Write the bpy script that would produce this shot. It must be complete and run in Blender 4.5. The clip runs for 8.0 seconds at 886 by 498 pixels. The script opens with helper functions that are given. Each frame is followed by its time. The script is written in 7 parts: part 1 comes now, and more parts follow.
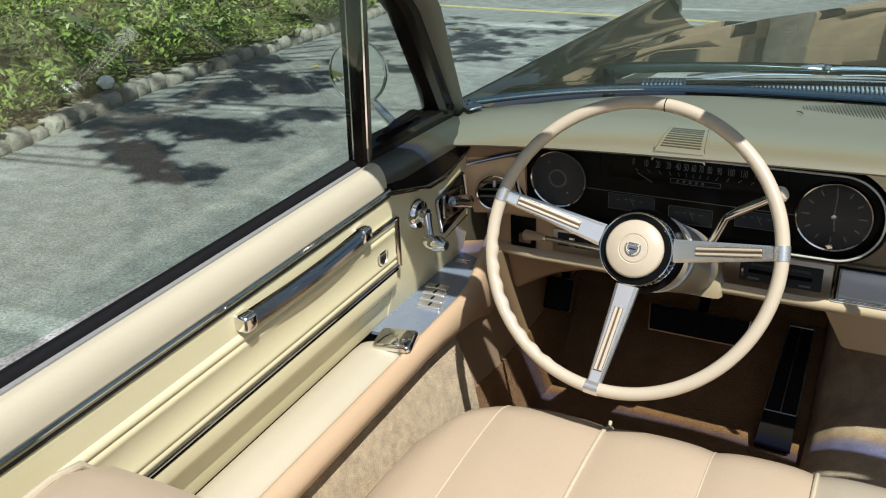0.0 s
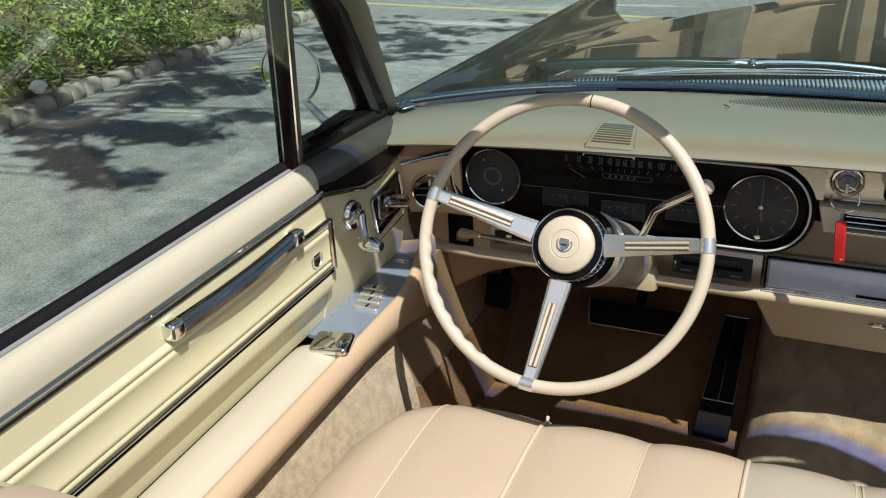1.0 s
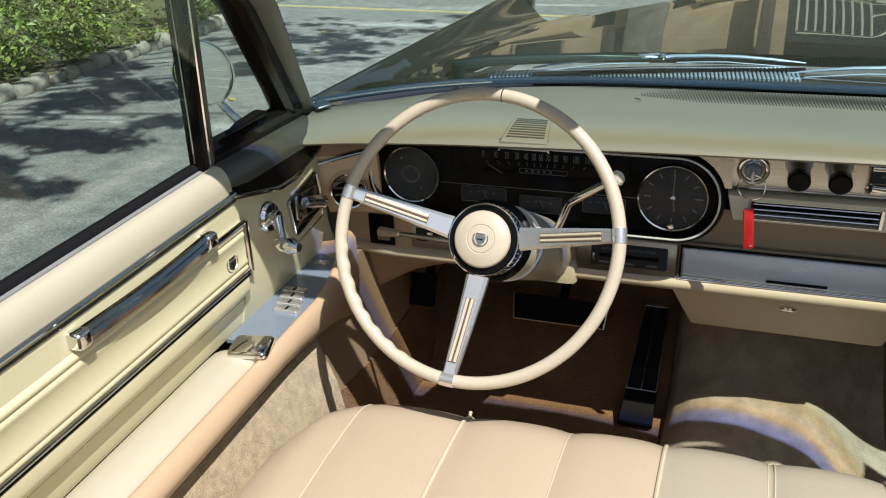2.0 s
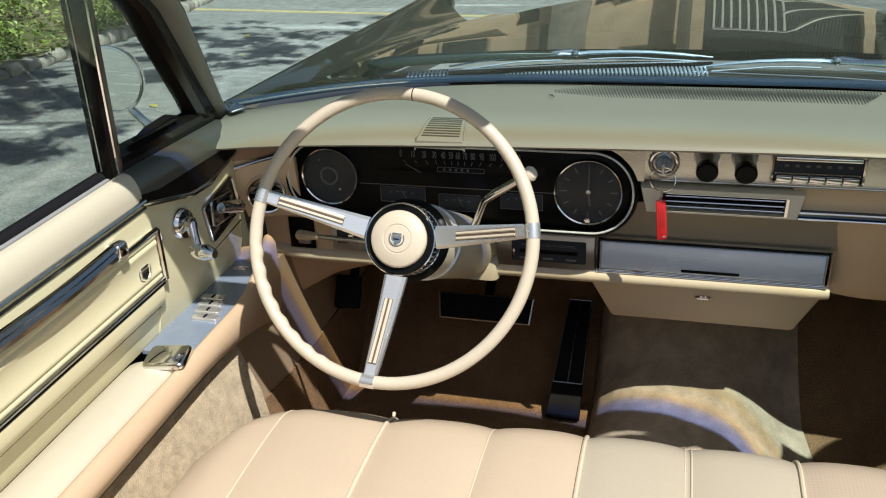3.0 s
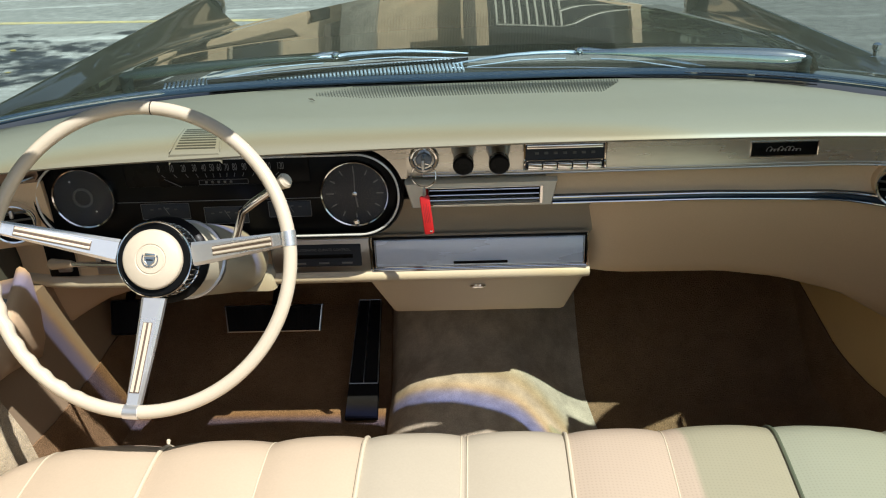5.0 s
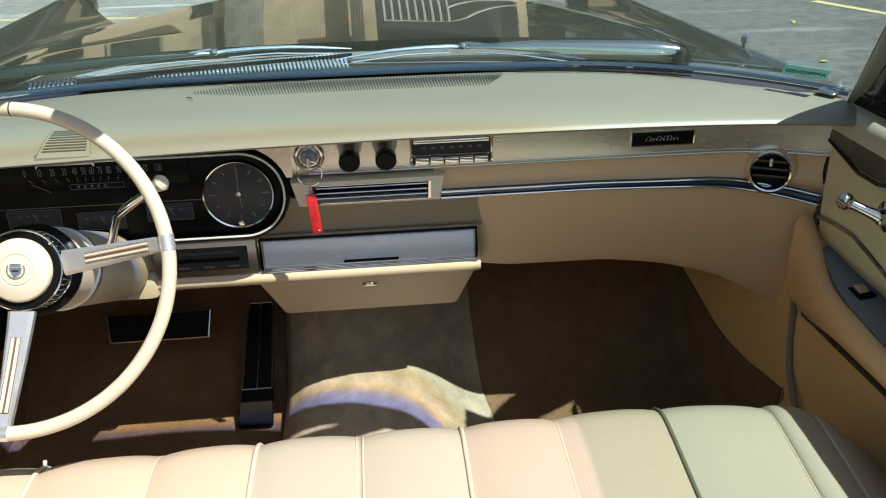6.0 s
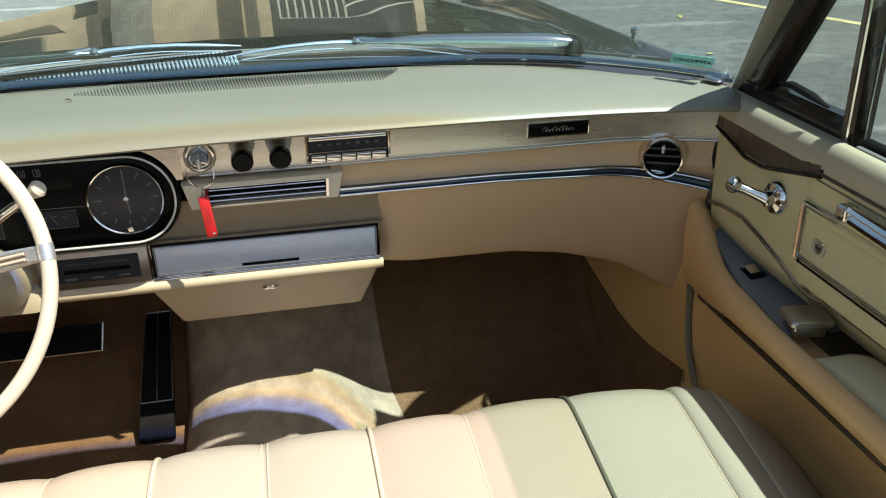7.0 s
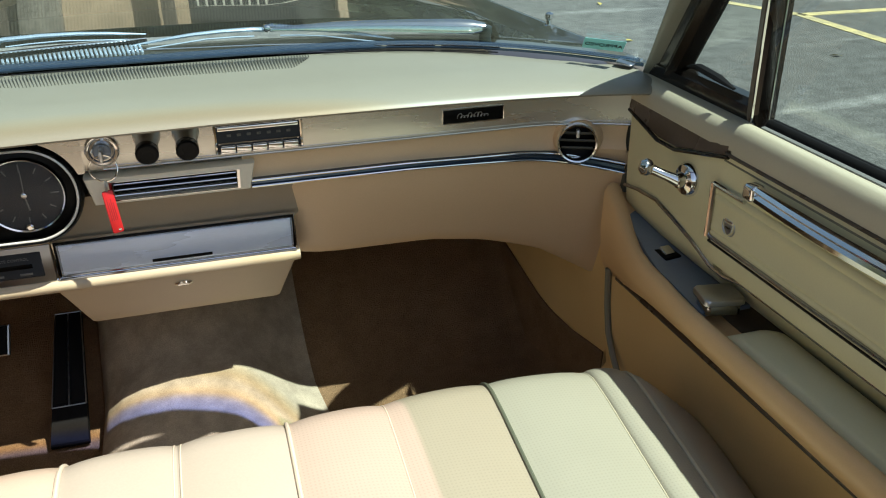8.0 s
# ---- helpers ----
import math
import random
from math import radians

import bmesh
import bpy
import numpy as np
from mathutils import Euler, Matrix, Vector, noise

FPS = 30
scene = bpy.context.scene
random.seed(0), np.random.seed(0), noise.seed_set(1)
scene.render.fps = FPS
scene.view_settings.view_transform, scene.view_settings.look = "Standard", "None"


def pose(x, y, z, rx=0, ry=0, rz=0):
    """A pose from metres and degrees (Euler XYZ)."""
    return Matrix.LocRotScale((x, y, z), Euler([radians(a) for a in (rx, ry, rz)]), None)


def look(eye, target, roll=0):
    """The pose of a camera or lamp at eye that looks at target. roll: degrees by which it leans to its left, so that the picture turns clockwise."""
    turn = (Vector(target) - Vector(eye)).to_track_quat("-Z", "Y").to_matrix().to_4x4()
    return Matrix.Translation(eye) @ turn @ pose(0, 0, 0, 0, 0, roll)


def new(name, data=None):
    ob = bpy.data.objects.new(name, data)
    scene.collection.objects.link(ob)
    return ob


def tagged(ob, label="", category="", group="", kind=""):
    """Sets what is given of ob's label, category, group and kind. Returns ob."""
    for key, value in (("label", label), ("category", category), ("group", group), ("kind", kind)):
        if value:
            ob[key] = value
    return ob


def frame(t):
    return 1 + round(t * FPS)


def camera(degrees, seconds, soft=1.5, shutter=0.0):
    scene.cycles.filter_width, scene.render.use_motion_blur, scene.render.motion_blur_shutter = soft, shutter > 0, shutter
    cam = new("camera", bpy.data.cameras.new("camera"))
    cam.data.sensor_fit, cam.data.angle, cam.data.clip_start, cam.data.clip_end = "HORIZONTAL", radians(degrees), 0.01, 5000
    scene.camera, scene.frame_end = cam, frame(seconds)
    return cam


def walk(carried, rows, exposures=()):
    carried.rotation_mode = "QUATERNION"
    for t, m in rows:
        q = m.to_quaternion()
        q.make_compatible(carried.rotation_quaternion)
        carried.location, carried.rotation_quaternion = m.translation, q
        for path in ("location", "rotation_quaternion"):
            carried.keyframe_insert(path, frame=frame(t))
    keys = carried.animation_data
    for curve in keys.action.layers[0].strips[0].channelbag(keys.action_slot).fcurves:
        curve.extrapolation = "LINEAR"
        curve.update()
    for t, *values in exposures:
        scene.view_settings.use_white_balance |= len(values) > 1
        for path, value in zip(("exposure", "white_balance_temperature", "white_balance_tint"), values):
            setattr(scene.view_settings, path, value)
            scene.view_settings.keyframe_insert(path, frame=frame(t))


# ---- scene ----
cam = camera(54.8, 8.0, soft=1.1)
PATH = [
    (0, (-0.106, 0.415, 1.368), (-0.994, 2.015, 0.561), -2.5),
    (0.5, (-0.099, 0.422, 1.365), (-0.942, 2.046, 0.557), -2.6),
    (1, (-0.087, 0.43, 1.367), (-0.871, 2.08, 0.552), -2.6),
    (1.5, (-0.077, 0.436, 1.363), (-0.791, 2.116, 0.546), -2.5),
    (3, (-0.043, 0.45, 1.354), (-0.542, 2.204, 0.534), -2.5),
    (3.5, (-0.032, 0.454, 1.354), (-0.456, 2.226, 0.529), -2.6),
    (4, (-0.016, 0.458, 1.353), (-0.345, 2.248, 0.524), -2.7),
    (4.5, (0.011, 0.462, 1.356), (-0.195, 2.271, 0.526), -2.8),
    (6, (0.04, 0.478, 1.347), (0.198, 2.282, 0.499), -1.4),
    (6.5, (0.045, 0.486, 1.344), (0.318, 2.274, 0.492), -1.2),
    (7, (0.051, 0.49, 1.335), (0.422, 2.261, 0.482), -0.9),
    (7.5, (0.061, 0.493, 1.332), (0.513, 2.237, 0.465), -0.7),
    (8, (0.074, 0.497, 1.327), (0.598, 2.217, 0.451), -0.3),
]
walk(cam, [(t, look(eye, target, roll)) for t, eye, target, roll in PATH],
     exposures=[(0.0, 0.28), (1.5, 0.31), (3.5, 0.50), (4.5, 0.59), (6.5, 0.90), (8.0, 0.98)])

# ---- light and sky ----
SUN_X, SUN_Y = 0.47, -0.49
SUN_EL = math.atan(1 / math.hypot(SUN_X, SUN_Y))
world = bpy.data.worlds.new("sky")
scene.world = world
world.use_nodes = True
wn, wl = world.node_tree.nodes, world.node_tree.links
sky = wn.new("ShaderNodeTexSky")
sky.sky_type = "NISHITA"
sky.sun_disc = False
sky.dust_density = 1.0
sky.sun_elevation = SUN_EL
sky.sun_rotation = math.atan2(SUN_X, SUN_Y)
haze = wn.new("ShaderNodeHueSaturation")
haze.inputs["Saturation"].default_value = 0.80
wl.new(sky.outputs["Color"], haze.inputs["Color"])
wl.new(haze.outputs["Color"], wn["Background"].inputs["Color"])
wn["Background"].inputs["Strength"].default_value = 0.076
sun_data = bpy.data.lights.new("sun", "SUN")
sun_data.energy, sun_data.angle, sun_data.color = 5.0, radians(0.53), (1.0, 0.985, 0.965)
sun = new("sun", sun_data)
sun.matrix_world = look((SUN_X * 20, SUN_Y * 20, 20), (0, 0, 0))


# ---- materials ----
def surface(name, color, rough=0.5, metal=0.0, second=None, scale=6.0, amount=0.5, grain=120.0, bump=0.1, depth=0.002,
            coat=0.0, spec=0.5, fine=0.25, island=0.0, piece=0.0, rough_var=0.08, kind="noise", sheen=0.0, stretch=(1, 1, 1), mid=0.0, mid_scale=14.0, streak=0.0, backscatter=0.0):
    """A procedural surface: broad blotches between two colours, fine grain in colour, gloss and relief."""
    m = bpy.data.materials.new(name)
    m.use_nodes = True
    n, l = m.node_tree.nodes, m.node_tree.links
    p = n["Principled BSDF"]
    second = second or tuple(c * 0.82 for c in color)
    tc = n.new("ShaderNodeTexCoord")
    mp = n.new("ShaderNodeMapping")
    mp.inputs["Scale"].default_value = stretch
    l.new(tc.outputs["Object"], mp.inputs["Vector"])
    broad = n.new("ShaderNodeTexNoise")
    broad.inputs["Scale"].default_value, broad.inputs["Detail"].default_value = scale, 6
    l.new(mp.outputs["Vector"], broad.inputs["Vector"])
    ramp = n.new("ShaderNodeMapRange")
    ramp.inputs["From Min"].default_value, ramp.inputs["From Max"].default_value = 0.35, 0.68
    ramp.inputs["To Max"].default_value = amount
    l.new(broad.outputs["Fac"], ramp.inputs["Value"])
    mix = n.new("ShaderNodeMix")
    mix.data_type = "RGBA"
    mix.inputs["A"].default_value, mix.inputs["B"].default_value = (*color, 1), (*second, 1)
    l.new(ramp.outputs["Result"], mix.inputs["Factor"])
    if kind == "dots":
        # rows of pin holes
        fine_n = n.new("ShaderNodeTexVoronoi")
        fine_n.inputs["Scale"].default_value, fine_n.inputs["Randomness"].default_value = grain, 0.0
        hole = n.new("ShaderNodeMapRange")
        hole.inputs["From Min"].default_value, hole.inputs["From Max"].default_value = 0.16, 0.34
        l.new(fine_n.outputs["Distance"], hole.inputs["Value"])
        fine_out = hole.outputs["Result"]
    else:
        fine_n = n.new("ShaderNodeTexNoise")
        fine_n.inputs["Scale"].default_value, fine_n.inputs["Detail"].default_value = grain, 4
        fine_out = fine_n.outputs["Fac"]
    l.new(mp.outputs["Vector"], fine_n.inputs["Vector"])
    vary = n.new("ShaderNodeMapRange")
    vary.inputs["To Min"].default_value, vary.inputs["To Max"].default_value = 1 - fine, 1 + fine
    l.new(fine_out, vary.inputs["Value"])
    value = vary.outputs["Result"]
    # lighter to the left, darker to the right: sunlight's backscatter put into the colour
    if backscatter:
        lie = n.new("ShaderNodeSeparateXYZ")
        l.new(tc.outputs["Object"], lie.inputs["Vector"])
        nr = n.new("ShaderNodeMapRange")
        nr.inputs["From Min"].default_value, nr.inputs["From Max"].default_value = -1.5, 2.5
        nr.inputs["To Min"].default_value, nr.inputs["To Max"].default_value = 1.0 + backscatter, 1.0 - backscatter
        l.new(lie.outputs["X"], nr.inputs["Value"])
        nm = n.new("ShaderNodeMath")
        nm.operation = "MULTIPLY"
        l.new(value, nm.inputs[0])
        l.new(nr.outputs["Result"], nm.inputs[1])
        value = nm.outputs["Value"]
    if mid:
        patch = n.new("ShaderNodeTexNoise")
        patch.inputs["Scale"].default_value, patch.inputs["Detail"].default_value, patch.inputs["Roughness"].default_value = mid_scale, 8, 0.65
        l.new(mp.outputs["Vector"], patch.inputs["Vector"])
        pr = n.new("ShaderNodeMapRange")
        pr.inputs["From Min"].default_value, pr.inputs["From Max"].default_value = 0.36, 0.64
        pr.inputs["To Min"].default_value, pr.inputs["To Max"].default_value = 1 - mid, 1 + mid
        l.new(patch.outputs["Fac"], pr.inputs["Value"])
        pm = n.new("ShaderNodeMath")
        pm.operation = "MULTIPLY"
        l.new(value, pm.inputs[0])
        l.new(pr.outputs["Result"], pm.inputs[1])
        value = pm.outputs["Value"]
    if streak:
        turn = n.new("ShaderNodeMapping")
        turn.inputs["Rotation"].default_value = (0, 0, 0.9)
        turn.inputs["Scale"].default_value = (0.35, 2.2, 1)
        l.new(tc.outputs["Object"], turn.inputs["Vector"])
        wash = n.new("ShaderNodeTexNoise")
        wash.inputs["Scale"].default_value, wash.inputs["Detail"].default_value, wash.inputs["Distortion"].default_value = 1.0, 7, 0.6
        l.new(turn.outputs["Vector"], wash.inputs["Vector"])
        wr = n.new("ShaderNodeMapRange")
        wr.inputs["From Min"].default_value, wr.inputs["From Max"].default_value = 0.57, 0.72
        wr.inputs["To Min"].default_value, wr.inputs["To Max"].default_value = 1.0, 1.0 + streak
        l.new(wash.outputs["Fac"], wr.inputs["Value"])
        wm = n.new("ShaderNodeMath")
        wm.operation = "MULTIPLY"
        l.new(value, wm.inputs[0])
        l.new(wr.outputs["Result"], wm.inputs[1])
        value = wm.outputs["Value"]
    for want, node, socket in ((island, "ShaderNodeNewGeometry", "Random Per Island"), (piece, "ShaderNodeObjectInfo", "Random")):
        if want:
            g = n.new(node)
            r = n.new("ShaderNodeMapRange")
            r.inputs["To Min"].default_value, r.inputs["To Max"].default_value = 1 - want, 1 + want
            l.new(g.outputs[socket], r.inputs["Value"])
            mul = n.new("ShaderNodeMath")
            mul.operation = "MULTIPLY"
            l.new(value, mul.inputs[0])
            l.new(r.outputs["Result"], mul.inputs[1])
            value = mul.outputs["Value"]
    scale_c = n.new("ShaderNodeVectorMath")
    scale_c.operation = "SCALE"
    l.new(mix.outputs["Result"], scale_c.inputs[0])
    l.new(value, scale_c.inputs["Scale"])
    l.new(scale_c.outputs["Vector"], p.inputs["Base Color"])
    rr = n.new("ShaderNodeMapRange")
    rr.inputs["To Min"].default_value, rr.inputs["To Max"].default_value = max(rough - rough_var, 0.02), min(rough + rough_var, 1)
    l.new(broad.outputs["Fac"], rr.inputs["Value"])
    l.new(rr.outputs["Result"], p.inputs["Roughness"])
    p.inputs["Metallic"].default_value = metal
    p.inputs["Specular IOR Level"].default_value = spec
    p.inputs["Coat Weight"].default_value = coat
    p.inputs["Coat Roughness"].default_value = 0.012
    p.inputs["Coat IOR"].default_value = 1.6
    if sheen:
        p.inputs["Sheen Weight"].default_value = sheen
    if bump:
        b = n.new("ShaderNodeBump")
        b.inputs["Strength"].default_value, b.inputs["Distance"].default_value = bump, depth
        l.new(fine_out, b.inputs["Height"])
        l.new(b.outputs["Normal"], p.inputs["Normal"])
    return m


def clear(name, tint, base=0.04, gloss=0.02, band=()):
    """Thin clear sheet: tinted see-through plus the gloss of its faces. band: (height, colour) stops of a tint that changes upwards."""
    m = bpy.data.materials.new(name)
    m.use_nodes = True
    n, l = m.node_tree.nodes, m.node_tree.links
    n.remove(n["Principled BSDF"])
    t = n.new("ShaderNodeBsdfTransparent")
    t.inputs["Color"].default_value = (*tint, 1)
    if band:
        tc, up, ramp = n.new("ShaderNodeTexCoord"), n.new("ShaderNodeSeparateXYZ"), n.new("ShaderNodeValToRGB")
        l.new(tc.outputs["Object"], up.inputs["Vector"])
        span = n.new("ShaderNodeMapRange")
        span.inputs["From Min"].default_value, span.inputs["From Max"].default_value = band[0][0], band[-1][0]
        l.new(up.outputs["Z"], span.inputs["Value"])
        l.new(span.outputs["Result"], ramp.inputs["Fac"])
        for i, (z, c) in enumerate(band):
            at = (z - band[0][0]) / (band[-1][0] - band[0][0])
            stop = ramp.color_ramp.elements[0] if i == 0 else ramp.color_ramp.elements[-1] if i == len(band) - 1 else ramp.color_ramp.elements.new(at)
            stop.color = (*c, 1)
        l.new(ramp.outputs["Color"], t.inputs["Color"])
    g = n.new("ShaderNodeBsdfGlossy")
    g.inputs["Roughness"].default_value = gloss
    f = n.new("ShaderNodeLayerWeight")
    f.inputs["Blend"].default_value = 0.5
    p5 = n.new("ShaderNodeMath")
    p5.operation, p5.inputs[1].default_value = "POWER", 5.0
    l.new(f.outputs["Facing"], p5.inputs[0])
    sch = n.new("ShaderNodeMapRange")
    sch.inputs["To Min"].default_value, sch.inputs["To Max"].default_value = base, 1.0
    l.new(p5.outputs["Value"], sch.inputs["Value"])
    mix = n.new("ShaderNodeMixShader")
    l.new(sch.outputs["Result"], mix.inputs["Fac"])
    l.new(t.outputs["BSDF"], mix.inputs[1])
    l.new(g.outputs["BSDF"], mix.inputs[2])
    l.new(mix.outputs["Shader"], n["Material Output"].inputs["Surface"])
    return m


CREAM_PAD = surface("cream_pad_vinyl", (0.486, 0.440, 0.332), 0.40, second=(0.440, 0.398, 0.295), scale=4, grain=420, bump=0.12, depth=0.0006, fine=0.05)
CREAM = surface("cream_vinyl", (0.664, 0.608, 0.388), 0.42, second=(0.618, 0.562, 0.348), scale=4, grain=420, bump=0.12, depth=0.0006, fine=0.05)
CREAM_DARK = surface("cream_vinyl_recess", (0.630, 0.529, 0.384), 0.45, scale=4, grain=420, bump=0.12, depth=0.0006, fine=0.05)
CREAM_PALE = surface("pale_cream_plastic", (0.74, 0.67, 0.53), 0.36, second=(0.69, 0.62, 0.48), scale=5, grain=200, bump=0.06, depth=0.0004, fine=0.05)
LEATHER = surface("seat_leather", (0.469, 0.369, 0.261), 0.40, second=(0.415, 0.320, 0.224), scale=5, grain=330, bump=0.2, depth=0.0006, fine=0.06)
LEATHER_PALE = surface("seat_leather_pale", (0.400, 0.347, 0.260), 0.40, second=(0.363, 0.312, 0.228), scale=5, grain=330, bump=0.2, depth=0.0006, fine=0.06)
LEATHER_PEACH = surface("perforated_peach_leather", (0.383, 0.305, 0.225), 0.42, second=(0.344, 0.271, 0.198), scale=5, grain=200, bump=0.2, depth=0.0008, fine=0.055, kind="dots", stretch=(1, 1, 0.001))
# Peach leather made greener; light through the tinted window is in the colour.
LEATHER_TINTLIT = surface("perforated_tintlit_leather", (0.362, 0.322, 0.252), 0.42, second=(0.326, 0.289, 0.224), scale=5, grain=200, bump=0.2, depth=0.0008, fine=0.055, kind="dots", stretch=(1, 1, 0.001))
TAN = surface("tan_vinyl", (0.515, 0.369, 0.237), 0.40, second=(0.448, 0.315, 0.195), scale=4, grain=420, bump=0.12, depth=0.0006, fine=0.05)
PAD = surface("dash_pad_vinyl", (0.246, 0.230, 0.183), 0.42, second=(0.221, 0.206, 0.161), scale=5, grain=380, bump=0.0, fine=0.06)
PILLAR = surface("pillar_vinyl", (0.208, 0.213, 0.176), 0.36, scale=6, grain=380, bump=0.15, depth=0.0006, fine=0.06)
# Dash tan darkened, the overhang's shade over the recess put into its colour.
RECESS_SHADED = surface("shaded_recess_vinyl", (0.36, 0.295, 0.21), 0.45, second=(0.31, 0.25, 0.175), scale=5, grain=380, bump=0.15, depth=0.0006, fine=0.06)
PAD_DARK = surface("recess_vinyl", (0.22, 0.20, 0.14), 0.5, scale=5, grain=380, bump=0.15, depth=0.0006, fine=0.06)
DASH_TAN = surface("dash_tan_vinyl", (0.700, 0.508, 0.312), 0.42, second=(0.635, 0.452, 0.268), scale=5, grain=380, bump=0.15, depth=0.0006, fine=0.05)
CARPET = surface("brown_carpet", (0.300, 0.184, 0.100), 0.95, second=(0.238, 0.144, 0.078), scale=6, grain=450, bump=1.0, depth=0.006, fine=0.65, spec=0.05, mid=0.12, mid_scale=20)
CARPET_PALE = surface("tan_carpet", (0.498, 0.390, 0.241), 0.95, second=(0.382, 0.286, 0.166), scale=9, grain=600, bump=0.9, depth=0.004, fine=0.45, spec=0.1, sheen=0.2, mid=0.2, mid_scale=60)
SPOKE = surface("polished_spoke", (0.80, 0.79, 0.77), 0.27, 0.82, second=(0.66, 0.65, 0.63), scale=8, grain=90, bump=0.03, depth=0.0003, fine=0.04)
CARPET_HUMP = surface("pale_hump_carpet", (0.457, 0.382, 0.286), 0.95, second=(0.315, 0.249, 0.174), scale=5, grain=450, bump=0.5, depth=0.003, fine=0.35, spec=0.05, mid=0.2, mid_scale=20)
# Chrome's dark green reflection put into the colour of arm and pivots.
WIPER_REFLECT = surface("dark_reflection_steel", (0.10, 0.13, 0.12), 0.16, 0.9, scale=12, grain=120, bump=0.03, fine=0.1)
CHROME = surface("chrome", (0.80, 0.80, 0.80), 0.09, 1.0, scale=20, grain=60, bump=0.02, fine=0.04, rough_var=0.04)
SATIN = surface("brushed_aluminium", (0.52, 0.53, 0.55), 0.32, 1.0, second=(0.45, 0.46, 0.48), scale=5, grain=90, bump=0.05, depth=0.0004, fine=0.06, stretch=(1, 6, 6))
SATIN_WARM = surface("brushed_champagne_metal", (0.66, 0.63, 0.57), 0.27, 0.75, second=(0.60, 0.57, 0.51), scale=4, grain=80, bump=0.05, depth=0.0004, fine=0.05, stretch=(0.6, 6, 6))
# Pale and barely metallic: the rim's bright chrome glint is in the colour.
BRIGHT_GLINT = surface("painted_glint_trim", (0.80, 0.80, 0.78), 0.28, 0.3, scale=20, grain=60, bump=0.02, fine=0.04, rough_var=0.04)
BROWN_GLOSS = surface("brown_gloss_trim", (0.085, 0.062, 0.046), 0.28, second=(0.065, 0.047, 0.034), scale=8, grain=120, bump=0.05, fine=0.12)
FELT = surface("grey_felt", (0.203, 0.203, 0.199), 0.8, scale=20, grain=300, bump=0.3, depth=0.001, fine=0.2)
BROWN_METAL = surface("brown_metallic_trim", (0.203, 0.143, 0.105), 0.30, 0.6, second=(0.158, 0.109, 0.079), scale=6, grain=120, bump=0.04, fine=0.08)
# Dark blue reflections put into the colour of moulding, seal and dash strip.
BLUE_MIRRORED = surface("dark_sky_reflection", (0.060, 0.098, 0.155), 0.18, 0.6, scale=12, grain=100, bump=0.05, fine=0.15)
BLACK = surface("black_gloss", (0.005, 0.005, 0.005), 0.28, spec=0.09, scale=10, grain=150, bump=0.03, fine=0.2)
BLACK_SOFT = surface("black_rubber", (0.008, 0.008, 0.009), 0.75, spec=0.12, scale=10, grain=200, bump=0.2, depth=0.001, fine=0.3)
DARK_TRIM = surface("dark_brown_trim", (0.009, 0.0075, 0.0065), 0.15, spec=0.35, second=(0.016, 0.012, 0.009), scale=12, grain=120, bump=0.05, fine=0.25)
# Sage vinyl darkened; the header's shadow on the door corner is in it.
CORNER_SHADED = surface("shaded_sage_vinyl", (0.073, 0.075, 0.062), 0.36, second=(0.060, 0.062, 0.051), scale=6, grain=380, bump=0.12, depth=0.0006, fine=0.08)
DARK_VINYL = surface("dark_olive_vinyl", (0.075, 0.072, 0.055), 0.5, scale=8, grain=380, bump=0.15, depth=0.0006, fine=0.1)
DIAL = surface("dial_black", (0.038, 0.042, 0.049), 0.5, spec=0.12, scale=10, grain=150, bump=0.0, fine=0.08)
MARKS = surface("dial_marks", (0.15, 0.15, 0.15), 0.5, scale=30, grain=200, bump=0.0, fine=0.15)
IVORY = surface("ivory_plastic", (0.521, 0.450, 0.342), 0.30, second=(0.485, 0.410, 0.300), scale=7, grain=160, bump=0.03, fine=0.04, coat=0.2)
PAPER = surface("paper_white", (0.78, 0.77, 0.74), 0.7, scale=20, grain=90, bump=0.1, fine=0.06)
LITTER = surface("yellow_leaf", (0.42, 0.34, 0.08), 0.7, scale=20, grain=90, bump=0.1, fine=0.15, piece=0.2)
PIPING = surface("piping", (0.548, 0.473, 0.340), 0.42, scale=20, grain=400, bump=0.1, fine=0.08)
PIPING_DARK = surface("piping_dark", (0.13, 0.13, 0.09), 0.45, scale=20, grain=400, bump=0.1, fine=0.1)
PAINT = surface("dark_olive_paint", (0.020, 0.019, 0.012), 0.30, 0.0, second=(0.025, 0.023, 0.015), scale=3, grain=900, bump=0.0, fine=0.15, coat=1.0, spec=0.3, rough_var=0.03)
# Driver's tan again, the passenger side's warm bounced light mixed into the colour.
TAN_BOUNCE = surface("bounce_tan_vinyl", (0.755, 0.495, 0.250), 0.40, second=(0.655, 0.420, 0.200), scale=4, grain=420, bump=0.12, depth=0.0006, fine=0.05)
RED = surface("red_plastic", (0.55, 0.02, 0.025), 0.35, scale=40, grain=300, bump=0.05, fine=0.08)
# Blue of the mirrored sky put into the colour of blades and louvres.
SKY_STEEL = surface("sky_blue_steel", (0.48, 0.60, 0.72), 0.24, 0.6, scale=12, grain=120, bump=0.03, fine=0.08)
ASPHALT = surface("asphalt", (0.146, 0.149, 0.144), 0.88, second=(0.196, 0.198, 0.191), scale=0.5, amount=0.8, grain=75, bump=1.0, depth=0.010, fine=0.9, spec=0.25, mid=0.22, mid_scale=9.0, streak=0.9, backscatter=0.36)
YELLOW = surface("worn_yellow_paint", (0.52, 0.43, 0.19), 0.8, second=(0.28, 0.25, 0.16), scale=9, amount=0.8, grain=70, bump=0.4, depth=0.004, fine=0.3)
